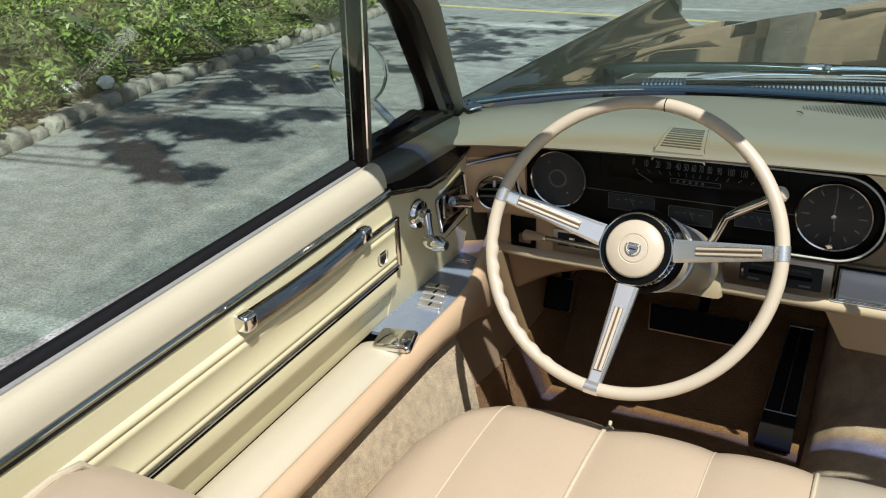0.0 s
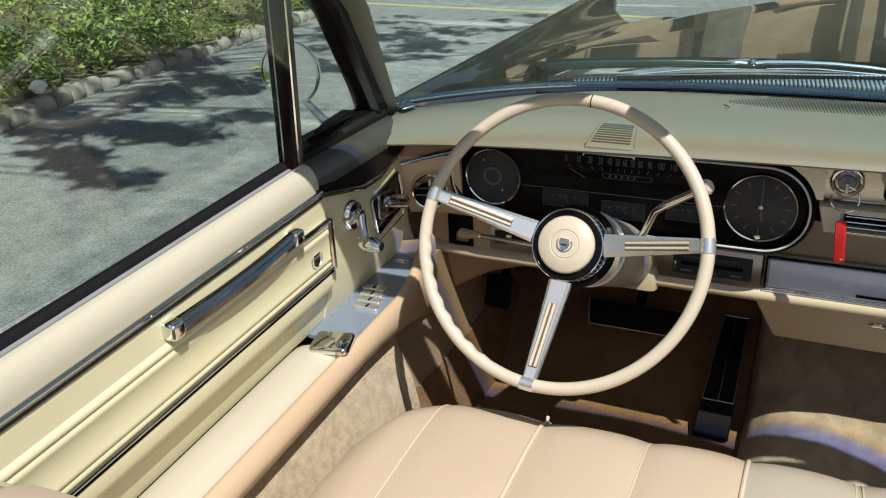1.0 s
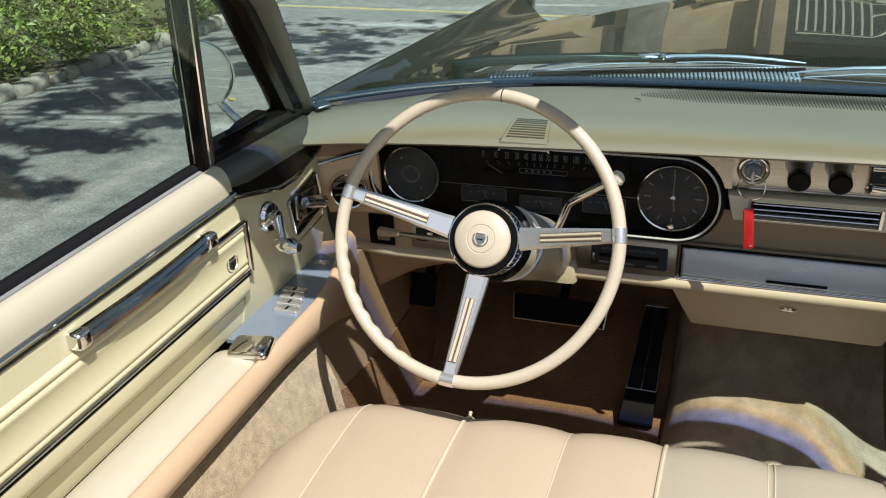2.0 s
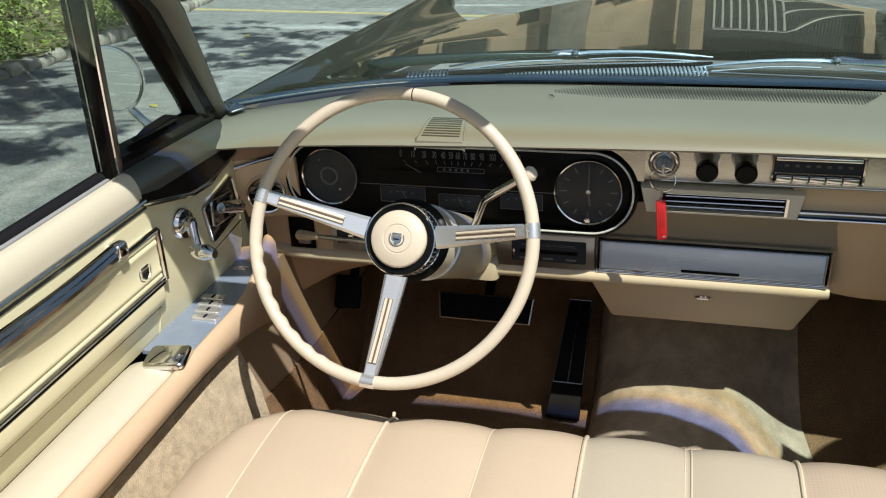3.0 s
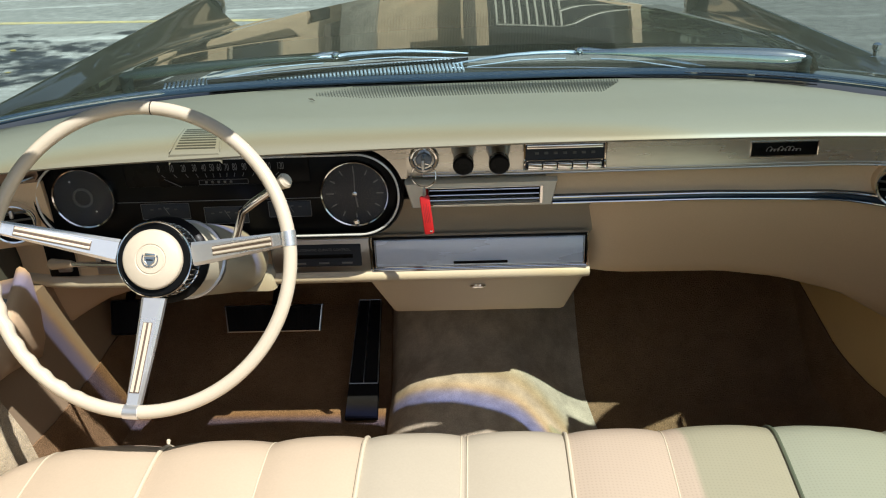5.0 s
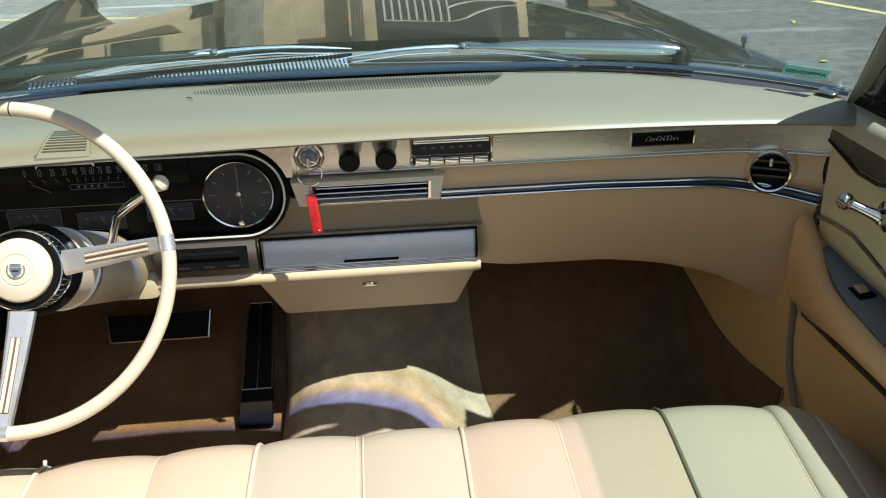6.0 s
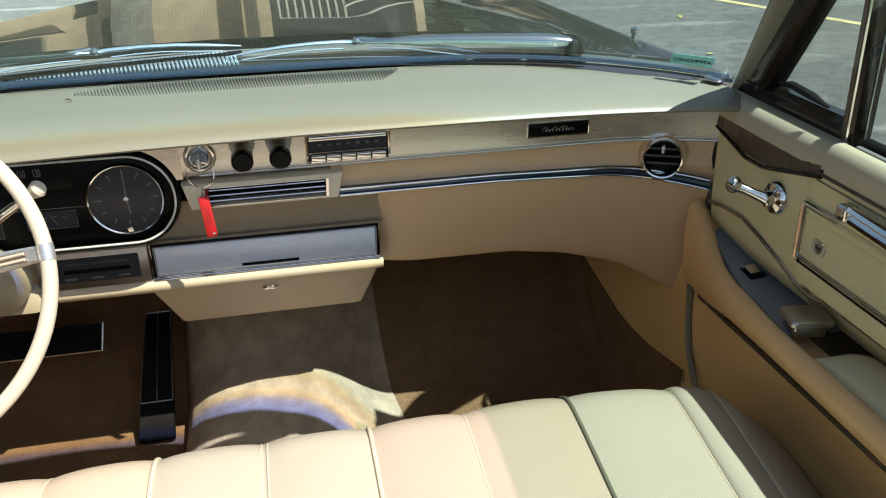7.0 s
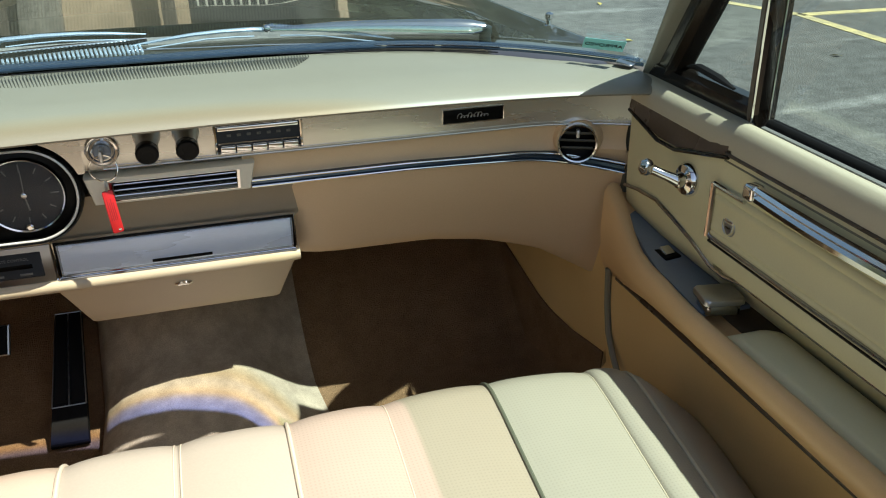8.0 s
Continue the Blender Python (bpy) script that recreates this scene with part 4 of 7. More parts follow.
def side_mirror():
    r = thing("side_mirror", (-0.93, 1.72, 0.96), "round chrome door mirror reflecting the asphalt", "mirror")
    # the glass faces back to the driver
    m = look((-1.04, 1.79, 1.020), (-0.85, 0.09, 1.025)) @ pose(0, 0, 0, 0, 180, 0)
    bm = B()
    lathe(bm, m, [(0.012, -0.05), (0.040, -0.04), (0.056, -0.02), (0.061, -0.004), (0.0625, 0.001), (0.0615, 0.004), (0.0585, 0.0045), (0.0575, 0.002)], 40)
    part("shell", bm, CHROME, r)
    bm = B()
    lathe(bm, m, [(0.0572, 0.0015), (0.0572, 0.0028), (0.056, 0.003)], 40)
    part("mirror_glass", bm, MIRROR, r)
    bm = B()
    tube(bm, [(-1.03, 1.80, 0.975), (-0.99, 1.79, 0.945), (-0.93, 1.775, 0.905)], [0.008, 0.009, 0.013], 10)
    part("stem", bm, CHROME, r)


side_mirror()


def side_glass(s):
    """Vent window and side window of one door."""
    def gp(y, z, out=0.0):
        return Vector((s * (0.803 - (z - 0.985) * 0.22 + out), y, z))
    v = thing("vent_window", (s * 0.80, 1.5, 0.985), "triangular vent window in a dark metal frame", "vent window", "vent windows")
    # upright post between vent and side window, leaning back: black channel behind, brown metal face in front
    for name, prof, m, label in (("post", ((-1, -0.004), (-0.85, -0.015), (-0.3, -0.017), (-0.15, -0.010), (-0.15, 0.010), (-1, 0.010)), DARK_TRIM, "black glass channel of the post"),
                                 ("post_face", ((-0.1, -0.010), (0.0, -0.019), (0.75, -0.017), (1, -0.006), (1, 0.010), (-0.1, 0.010)), BROWN_GLOSS, "dark brown metal face of the post")):
        bm = B()
        rows = []
        for z in steps(0.965, 1.385, 9):
            y = lerp(1.432, 1.318, (z - 0.965) / 0.42)
            rows.append([gp(y + a * 0.0135, z, b) for a, b in prof])
        loft(bm, rows, loop=True, caps=True)
        part(name, bm, m, v, label, sharp=25)
    bm = B()
    tube(bm, [gp(lerp(1.432, 1.318, (z - 0.965) / 0.42) - 0.0022, z, -0.0165) for z in steps(0.97, 1.385, 8)], 0.0022, 6)
    part("edge_strip", bm, CHROME, v)
    bm = B()
    tube(bm, [gp(lerp(1.432, 1.318, (z - 0.965) / 0.42) - 0.0150, z, 0.0) for z in steps(0.985, 1.385, 8)], 0.0010, 6)
    part("glass_run", bm, SATIN, v, "bright lip of the glass channel")
    # bottom and front frame
    bm = B()
    rows = []
    for y in steps(1.42, 1.70, 9):
        rows.append([gp(y, z, b) for z, b in ((0.955, -0.02), (0.998, -0.016), (1.006, -0.006), (1.006, 0.012), (0.955, 0.012))])
    loft(bm, rows, loop=True, caps=True)
    part("sill", bm, DARK_TRIM, v)
    bm = B()
    rows = []
    for z in steps(0.99, 1.385, 11):
        y = max(pillar(s, z).y - 0.062, lerp(1.432, 1.318, (z - 0.965) / 0.42) + 0.012)
        x = s * (0.803 - (z - 0.985) * 0.22)
        rows.append([Vector((x + s * b, y + a, z)) for a, b in ((-0.014, -0.004), (-0.010, -0.014), (0.004, -0.020), (0.018, -0.014), (0.05, -0.012), (0.05, 0.010), (-0.014, 0.010))])
    loft(bm, rows, loop=True, caps=True)
    part("front_frame", bm, DARK_TRIM, v, sharp=25)
    bm = B()
    rows = []
    for z in steps(1.0, 1.385, 8):
        y0 = lerp(1.432, 1.318, (z - 0.965) / 0.42)
        y1 = max(pillar(s, z).y - 0.062, y0 + 0.012)
        rows.append([gp(lerp(y0, y1, u), z, 0.002) for u in (0, 0.5, 1)])
    sheet(bm, rows, 0.004, (s, 0, 0))
    part("glass", bm, GLASS, v)
    bm = B()
    tube(bm, [gp(1.47, 1.012, -0.012), gp(1.50, 1.020, -0.016), gp(1.55, 1.024, -0.016), gp(1.585, 1.016, -0.012)], [0.003, 0.008, 0.008, 0.003], 8, flat=0.6)
    part("latch", bm, BLACK_SOFT, v)
    def wp(y, z, out=0.0):
        return Vector((s * (0.803 - (z - 0.985) * 0.36 + out), y, z))
    w = thing("side_window", (s * 0.80, 0.8, 0.985), "raised frameless green-tinted side window", "window", "side windows")
    bm = B()
    rows = []
    for z in steps(0.965, 1.41, 8):
        y1 = lerp(1.432, 1.318, (z - 0.965) / 0.42) - 0.005
        rows.append([wp(y, z, 0.004) for y in steps(-0.1, y1, 5)])
    sheet(bm, rows, 0.005, (s, 0, 0))
    part("glass", bm, GLASS, w)


side_glass(-1)
side_glass(1)


# ---- floor of the cabin ----
def tunnel_h(x, y):
    """Height of the transmission hump over the floor."""
    side = line([(0.0, 0.112), (0.05, 0.110), (0.11, 0.096), (0.150, 0.074), (0.180, 0.044), (0.190, 0.020), (0.194, 0.0)], 0.03 - x) if x < 0.03 else spline([(0.045, 0.112), (0.225, 0.0)], x - 0.03)
    return side * spline([(0.9, 0.6), (1.7, 0.9), (2.3, 1.5)], y)


def floor_z(x, y):
    toe = 0.30 * max(0.0, (y - 2.0) / 0.30) ** 1.25 if y > 2.0 else 0.0
    side = 0.10 * max(0.0, (abs(x) - 0.70) / 0.08) ** 1.5 if abs(x) > 0.70 else 0.0
    return 0.285 + max(tunnel_h(x, y), 0) + toe + side


def cabin_floor():
    bm = B()
    xs = steps(-0.80, 0.80, 201)
    rows = [[(x, y, floor_z(x, y) + 0.002 * noise.noise(Vector((x * 30, y * 30, 0)))) for x in xs] for y in steps(-1.0, 2.34, 70)]
    sheet(bm, rows, 0.02, (0, 0, -1))
    tagged(part("floor", bm, CARPET), "dark brown cut-pile carpet over the floor and hump", "carpet", kind="structure")
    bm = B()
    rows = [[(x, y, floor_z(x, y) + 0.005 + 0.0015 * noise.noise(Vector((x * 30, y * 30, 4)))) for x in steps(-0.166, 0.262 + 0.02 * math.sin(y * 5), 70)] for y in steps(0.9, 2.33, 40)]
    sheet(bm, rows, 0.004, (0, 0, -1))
    tagged(part("tunnel_carpet", bm, CARPET_HUMP), "pale grey-brown carpet over the transmission hump", "carpet", kind="structure")
    bm = B()
    box(bm, (-0.82, 2.34, 0.25), (0.82, 2.38, 0.84))
    tagged(part("firewall", bm, CARPET), "carpeted firewall under the dashboard", "wall", kind="structure")
    # hidden panel added to stop sunlight leaking between dash end and door
    for s in (-1, 1):
        bm = B()
        box(bm, (min(s * 0.786, s * 0.802), 1.66, 0.55), (max(s * 0.786, s * 0.802), 1.80, 0.945))
        tagged(part("sun_leak_plug", bm, PAINT), "hidden dark panel behind the door trim blocking stray sunlight", "pillar", kind="structure")
    for s in (-1, 1):
        bm = B()
        rows = []
        front = 1.535 if s < 0 else 1.705
        for y in steps(front, 2.34, 12):
            x = lerp(0.765 if s > 0 else 0.735, 0.72, ((y - front) / (2.34 - front)) ** 1.5)
            rows.append([(s * (x - 0.02 * (1 - v) ** 2), y, lerp(0.29, 0.70, v)) for v in steps(0, 1, 8)])
        sheet(bm, rows, 0.02, (s, 0, 0))
        k = tagged(part("kick_panel", bm, BROWN_BOUNCE if s > 0 else KICK_BROWN), "brown kick panel beside the footwell", "kick panel", kind="structure")
        if s > 0:
            bm = B()
            tube(bm, [(0.736, 1.606, 0.455), (0.737, 1.640, 0.490), (0.737, 1.662, 0.523), (0.738, 1.676, 0.57), (0.738, 1.684, 0.64)], 0.006, 8)
            part("edge_seal", bm, PAD_DARK, k, "dark rubber door seal")
        # carpet that curls up the foot of the panel
        rise = [(1.535, 0.505), (1.60, 0.482), (1.70, 0.470), (1.85, 0.470), (2.34, 0.50)] if s < 0 else [(1.705, 0.450), (1.83, 0.428), (1.92, 0.424), (1.98, 0.430), (2.09, 0.458), (2.19, 0.486), (2.34, 0.53)]
        bm = B()
        rows = []
        for y in steps(front + 0.002, 2.335, 26):
            x = lerp(0.765 if s > 0 else 0.735, 0.72, ((y - front) / (2.34 - front)) ** 1.5) - 0.004
            top = line(rise, y)
            rows.append([(s * (x - 0.02 * (1 - (z - 0.29) / 0.41) ** 2), y, z) for z in steps(0.29, top, 6)])
        sheet(bm, rows, 0.003, (s, 0, 0))
        part("carpet_edge", bm, CARPET, k, "brown carpet curling up the panel's foot")
        bm = B()
        rows = [[(s * x, y, z) for x, z in ((0.735, 0.36), (0.745, 0.405), (0.76, 0.42), (0.83, 0.425), (0.85, 0.36))] for y in steps(-0.9, 1.70, 6)]
        loft(bm, rows, loop=True, caps=True)
        tagged(part("door_sill", bm, SATIN), "scuffed metal door sill plate", "door sill", kind="structure")
        # rear quarter, behind the door
        bm = B()
        box(bm, (min(s * 0.79, s * 0.96), -1.5, 0.35), (max(s * 0.79, s * 0.96), 0.19, 0.955), 0.03)
        q = tagged(part("rear_quarter", bm, PAINT), "dark olive rear quarter with cream inner trim", "car panel", kind="structure")
        bm = B()
        box(bm, (min(s * 0.757, s * 0.789), -1.5, 0.29), (max(s * 0.757, s * 0.789), 0.19, 0.95), 0.01)
        part("inner_trim", bm, CREAM, q, "cream vinyl inner trim")
    bm = B()
    box(bm, (-0.95, -2.6, 0.4), (0.95, -1.5, 0.97), 0.05)
    tagged(part("rear_deck", bm, PAINT), "dark olive rear deck", "car panel", kind="structure")
    bm = B()
    rows = []
    for y, z in ((0.1, 0.45), (0.05, 0.60), (-0.2, 0.62), (-0.75, 0.56), (-0.95, 0.92), (-1.1, 0.94), (-1.2, 0.5)):
        rows.append([(x, y, z) for x in steps(-0.755, 0.755, 9)])
    loft(bm, rows, caps=False)
    tagged(part("rear_seat", bm, LEATHER), "tan leather rear bench seat", "seat")


cabin_floor()


# ---- dashboard ----
def dashboard():
    root = thing("dashboard", (0, 1.75, 0.69), "full-width car dashboard with padded sage vinyl top and tan face", "dashboard")
    # padded top, rolled over a lip towards the driver
    bm = B()
    rows = []
    for x in steps(-0.780, 0.780, 65):
        e = abs(x) / 0.780
        back = base_y(x) - 0.004
        lip = 1.656 - 0.018 * e ** 6
        drop = -0.010 * e ** 4
        z = 0.984 + drop
        f = line([(-0.78, -0.014), (-0.60, -0.010), (-0.40, -0.006), (-0.12, 0.0), (0.1, 0.003), (0.78, 0.002)], x)
        prof = [(back, z - 0.004), (lerp(back, 1.80, 0.5), z + 0.001), (1.80 if back > 1.82 else lerp(back, lip, 0.3), z + 0.004), (lip + 0.115, z + 0.0062), (lip + 0.090, z + 0.0062), (lip + 0.068, z + 0.0050 + f * 0.2), (lip + 0.048, z + 0.0028 + f * 0.4), (lip + 0.032, z - 0.0002 + f * 0.7), (lip + 0.019, z - 0.0036 + f), (lip + 0.009, z - 0.0076 + f), (lip + 0.003, z - 0.0115 + f), (lip + 0.0008, z - 0.0150 + f), (lip + 0.003, z - 0.0180 + f), (lip + 0.010, z - 0.0200 + f), (lip + 0.03, z - 0.0205 + f), (1.75, z - 0.0165)]
        rows.append([(x, y, q) for y, q in prof])
    loft(bm, rows)
    part("pad", bm, PAD, root, "padded sage-olive vinyl top", sharp=60)
    # carrier behind the face pieces
    bm = B()
    box(bm, (-0.766, 1.840, 0.76), (0.766, 1.90, 0.955))
    part("carrier", bm, PAD_DARK, root)
    # metal face to the right of the dials
    bm = B()
    pts = []
    for x in steps(-0.080, 0.765, 26):
        y = 1.737 - 0.045 * max(0.0, (x - 0.58) / 0.185) ** 2
        pts.append([(x, y, 0.968), (x, y, 0.945), (x, y + 0.001, 0.925), (x, y + 0.002, 0.905), (x, y + 0.004, 0.896), (x, y + 0.012, 0.891)])
    sheet(bm, pts, 0.012, (0, 1, 0))
    part("face_panel", bm, SATIN_WARM, root, "brushed champagne metal face")
    for z, d, r in ((0.8955, -0.001, 0.0018), (0.9005, -0.0005, 0.0010)):
        bm = B()
        tube(bm, [(x, 1.741 + d - 0.045 * max(0.0, (x - 0.58) / 0.185) ** 2, z) for x in steps(-0.055, 0.762, 26)], r, 8)
        part("face_moulding", bm, SATIN_WARM, root)
    # filler that follows the round end of the dials
    bm = B()
    cx, cz = -0.1655, 0.868
    rows = [[(cx - 0.03, 1.737, 0.9475), (cx - 0.03, 1.737, 0.968)], [(cx, 1.737, 0.9475), (cx, 1.737, 0.968)]]
    sheet(bm, rows, 0.010, (0, 1, 0))
    rows = [[(cx, 1.737, 0.968), (-0.080, 1.737, 0.968)]]
    for a in steps(88, 18, 12):
        q = (cx + 0.080 * math.cos(radians(a)), cz + 0.080 * math.sin(radians(a)))
        rows.append([(q[0], 1.737, q[1]), (-0.080, 1.737, q[1])])
    sheet(bm, rows, 0.010, (0, 1, 0))
    part("face_corner", bm, SATIN_WARM, root)
    # closed ends between dash and pillars
    for s in (-1, 1):
        bm = B()
        box(bm, (min(s * 0.7695, s * 0.835), 1.712, 0.60), (max(s * 0.7695, s * 0.835), 1.90, 0.972), 0.006)
        part("end_cap", bm, DARK_VINYL, root)
    # leather band under the face, then a chrome strip
    bm = B()
    rows = []
    for x in steps(0.14, 0.765, 20):
        c = 0.045 * max(0.0, (x - 0.58) / 0.185) ** 2
        rows.append([(x, 1.752 - c, 0.893), (x, 1.757 - c, 0.875), (x, 1.757 - c, 0.86), (x, 1.752 - c, 0.848), (x, 1.755 - c, 0.840)])
    sheet(bm, rows, 0.01, (0, 1, 0))
    part("band", bm, DASH_TAN, root, "tan vinyl band")
    bm = B()
    rows = []
    for x in steps(0.15, 0.762, 26):
        c = 0.045 * max(0.0, (x - 0.58) / 0.185) ** 2
        q = 0.0065 + 0.003 * max(0.0, (x - 0.5) / 0.26)
        rows.append([Vector((x, 1.748 - c + a, 0.8475 - 0.010 * max(0.0, (x - 0.4) / 0.36) - 0.020 * max(0.0, (x - 0.59) / 0.17) ** 1.5 + b)) for a, b in ((0.006, -q), (-0.002, -q), (-0.005, -q * 0.6), (-0.001, -q * 0.3), (-0.001, q * 0.3), (-0.005, q * 0.6), (-0.002, q), (0.006, q))])
    loft(bm, rows, loop=True, caps=True)
    strip = part("chrome_strip", bm, BLUE_MIRRORED, root, "dark strip with chrome edges")
    for k in (-1, 1):
        bm = B()
        tube(bm, [(x, 1.7435 - 0.045 * max(0.0, (x - 0.58) / 0.185) ** 2, 0.8475 - 0.010 * max(0.0, (x - 0.4) / 0.36) - 0.020 * max(0.0, (x - 0.59) / 0.17) ** 1.5 + k * (0.0050 + 0.003 * max(0.0, (x - 0.5) / 0.26))) for x in steps(0.15, 0.762, 26)], 0.0017, 6)
        part("edge", bm, CHROME, strip)
    # lower right panel, sweeping down to the door
    def low_edge(x):
        return line([(0.18, 0.685), (0.25, 0.684), (0.45, 0.682), (0.55, 0.668), (0.66, 0.637), (0.70, 0.615), (0.795, 0.562)], abs(x))
    for s, x0 in ((1, 0.205), (-1, 0.40)):
        bm = B()
        rows = []
        for x in steps(x0, 0.792 if s > 0 else 0.768, 24):
            c = 0.045 * max(0.0, (x - 0.58) / 0.185) ** 2
            z0 = 0.842 if s > 0 else 0.70
            z1 = low_edge(x)
            edge = 0.024 * max(0.0, 1 - (x - x0) / 0.085) ** 2 if s > 0 else 0
            rows.append([(s * x, lerp(1.757 if s > 0 else 1.830, 1.812 if s > 0 else 1.852, v ** 1.1) - c * (1 - 0.4 * v) + edge, lerp(z0, z1, v)) for v in steps(0, 1, 9)] + [(s * x, (1.822 if s > 0 else 1.860) - 0.6 * c + edge, z1 - 0.006), (s * x, (1.845 if s > 0 else 1.880) - 0.6 * c, z1 - 0.004)])
        sheet(bm, rows, 0.012, (0, 1, 0.2))
        # the driver's side takes the darker TAN, its deeper shade in the colour
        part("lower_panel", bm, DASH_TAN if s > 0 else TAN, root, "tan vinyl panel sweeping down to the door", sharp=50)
    # recess under the middle vent
    bm = B()
    rows = [[(x, 1.772, 0.845), (x, 1.783, 0.82), (x, 1.789, 0.795), (x, 1.795, 0.772), (x, 1.812, 0.745), (x, 1.840, 0.705)] for x in steps(-0.16, 0.25, 6)]
    sheet(bm, rows, 0.01, (0, 1, 0))
    part("recess_panel", bm, RECESS_SHADED, root)
    # panel under the dials
    bm = B()
    rows = [[(x, 1.768, 0.80), (x, 1.780, 0.785), (x, 1.788, 0.75), (x, 1.790, 0.705)] for x in steps(-0.766, -0.155, 10)]
    sheet(bm, rows, 0.01, (0, 1, 0))
    part("under_panel", bm, DASH_TAN, root)
    # left end panel with its chrome line
    bm = B()
    rows = []
    for x in steps(-0.768, -0.668, 8):
        c = 0.045 * max(0.0, (-x - 0.58) / 0.185) ** 2
        rows.append([(x, 1.742 - c, 0.966), (x, 1.743 - c, 0.93), (x, 1.744 - c, 0.906)])
    sheet(bm, rows, 0.01, (0, 1, 0))
    part("end_panel", bm, BROWN_METAL, root, "brown metallic end panel by the door")
    bm = B()
    rows = []
    for x in steps(-0.768, -0.668, 8):
        c = 0.045 * max(0.0, (-x - 0.58) / 0.185) ** 2
        rows.append([(x, 1.744 - c, 0.906), (x, 1.746 - c, 0.88), (x, 1.75 - c, 0.85), (x, 1.765 - c * 0.7, 0.79)])
    sheet(bm, rows, 0.01, (0, 1, 0))
    part("lower_end_panel", bm, DASH_TAN, root, "tan end panel by the door")
    bm = B()
    tube(bm, [(x, 1.738 - 0.045 * max(0.0, (-x - 0.58) / 0.185) ** 2, 0.905 + 0.012 * (x + 0.72) / 0.05) for x in steps(-0.762, -0.672, 8)], 0.003, 8)
    part("end_moulding", bm, SMOKED, root)
    # padded ledge
    bm = B()
    rows = []
    for x in steps(-0.772, 0.219, 40):
        e = max(0.0, (x - 0.209) / 0.01)
        k = 0.012 * max(0.0, (-x - 0.66) / 0.11) ** 2
        rows.append([(x, y + e * 0.004, z + k) for y, z in ((1.815, 0.714), (1.797, 0.713), (1.785, 0.709), (1.779, 0.702), (1.779, 0.694), (1.786, 0.687), (1.80, 0.684), (1.82, 0.686))])
    loft(bm, rows, loop=True, caps=True)
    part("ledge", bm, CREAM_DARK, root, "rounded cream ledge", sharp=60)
    bm = B()
    tube(bm, [(x, 1.786, 0.7105) for x in steps(-0.325, 0.212, 12)], 0.002, 6)
    part("ledge_moulding", bm, CHROME, root)
    bm = B()
    box(bm, (-0.766, 1.86, 0.70), (0.766, 2.335, 0.72))
    part("underside", bm, BLACK_SOFT, root)
    # defroster grille: a band of fine slots along the pad
    bm = B()
    for i in range(104):
        x = -0.245 + i * 0.0051
        k = min(1, 0.25 + i / 22)
        c = min(1, 0.2 + (103 - i) / 8)
        m = pose(x, 1.931 - 0.10 * x * x + 0.043 * (1 - c), 0.9848, 0, 0, lerp(14, -5, i / 103))
        slab(bm, m, lerp(0.0008, 0.0021, min(1, i / 40)), 0.086 * k * c, 0.0008, 0.0004, 0.0002, 2)
    part("defroster_grille", bm, DARK_VINYL, root, "long row of fine dark defroster slots")
    for x0, x1 in ((-0.36, -0.20), (-0.19, -0.06), (0.42, 0.50), (0.51, 0.60), (0.31, 0.41)):
        bm = B()
        tube(bm, [(x, base_y(x) - 0.014, 0.983) for x in steps(x0, x1, 6)], 0.0018, 6, flat=0.6)
        part("slot", bm, BLACK_SOFT, root)


dashboard()


def twig(x, y, turn):
    bm = B()
    m = pose(x, y, 0.9892, 0, 0, turn)
    tube(bm, [m @ Vector((-0.010, 0, 0)), m @ Vector((0, 0.0015, 0.001)), m @ Vector((0.010, 0, 0))], [0.0006, 0.0013, 0.0005], 6)
    tagged(part("twig", bm, BARK), "tiny dark dry twig lying on the dash pad", "twig", "twigs")


twig(-0.245, 1.873, -50)
twig(0.570, 1.885, -55)


def round_vent(x, y, z, turn):
    v = thing("air_vent", (x, y, z), "round black air vent in a chrome ring", "air vent", "round vents")
    m = pose(x, y, z, 90, 0, turn)
    bm = B()
    lathe(bm, m, [(0.0335, -0.02), (0.0335, 0.003), (0.032, 0.006), (0.0295, 0.005), (0.029, -0.02)], 36)
    part("ring", bm, CHROME, v)
    bm = B()
    lathe(bm, m, [(0.0295, -0.03), (0.0295, -0.014), (0.02, -0.012)], 32)
    part("throat", bm, BLACK, v)
    bm = B()
    lathe(bm, m, [(0.044, -0.036), (0.041, -0.022), (0.0375, -0.012), (0.0345, -0.008), (0.0335, -0.008), (0.0335, -0.036)], 36)
    part("fairing", bm, DASH_TAN, v, "tan vinyl swelling round the vent")
    for k in (-1, 0, 1):
        bm = B()
        half = math.sqrt(0.0285 ** 2 - (k * 0.0125) ** 2)
        slab(bm, m @ pose(0, k * 0.0125, -0.012, -25), 2 * half, 0.003, 0.012, 0.001, 0.0006, 3)
        part("blade", bm, DARK_VINYL, v)
    bm = B()
    slab(bm, m @ pose(0, 0.016, -0.006), 0.006, 0.014, 0.009, 0.002, 0.001, 3)
    part("tab", bm, SATIN, v)


round_vent(0.678, 1.716, 0.866, -24)
round_vent(-0.716, 1.712, 0.844, 20)


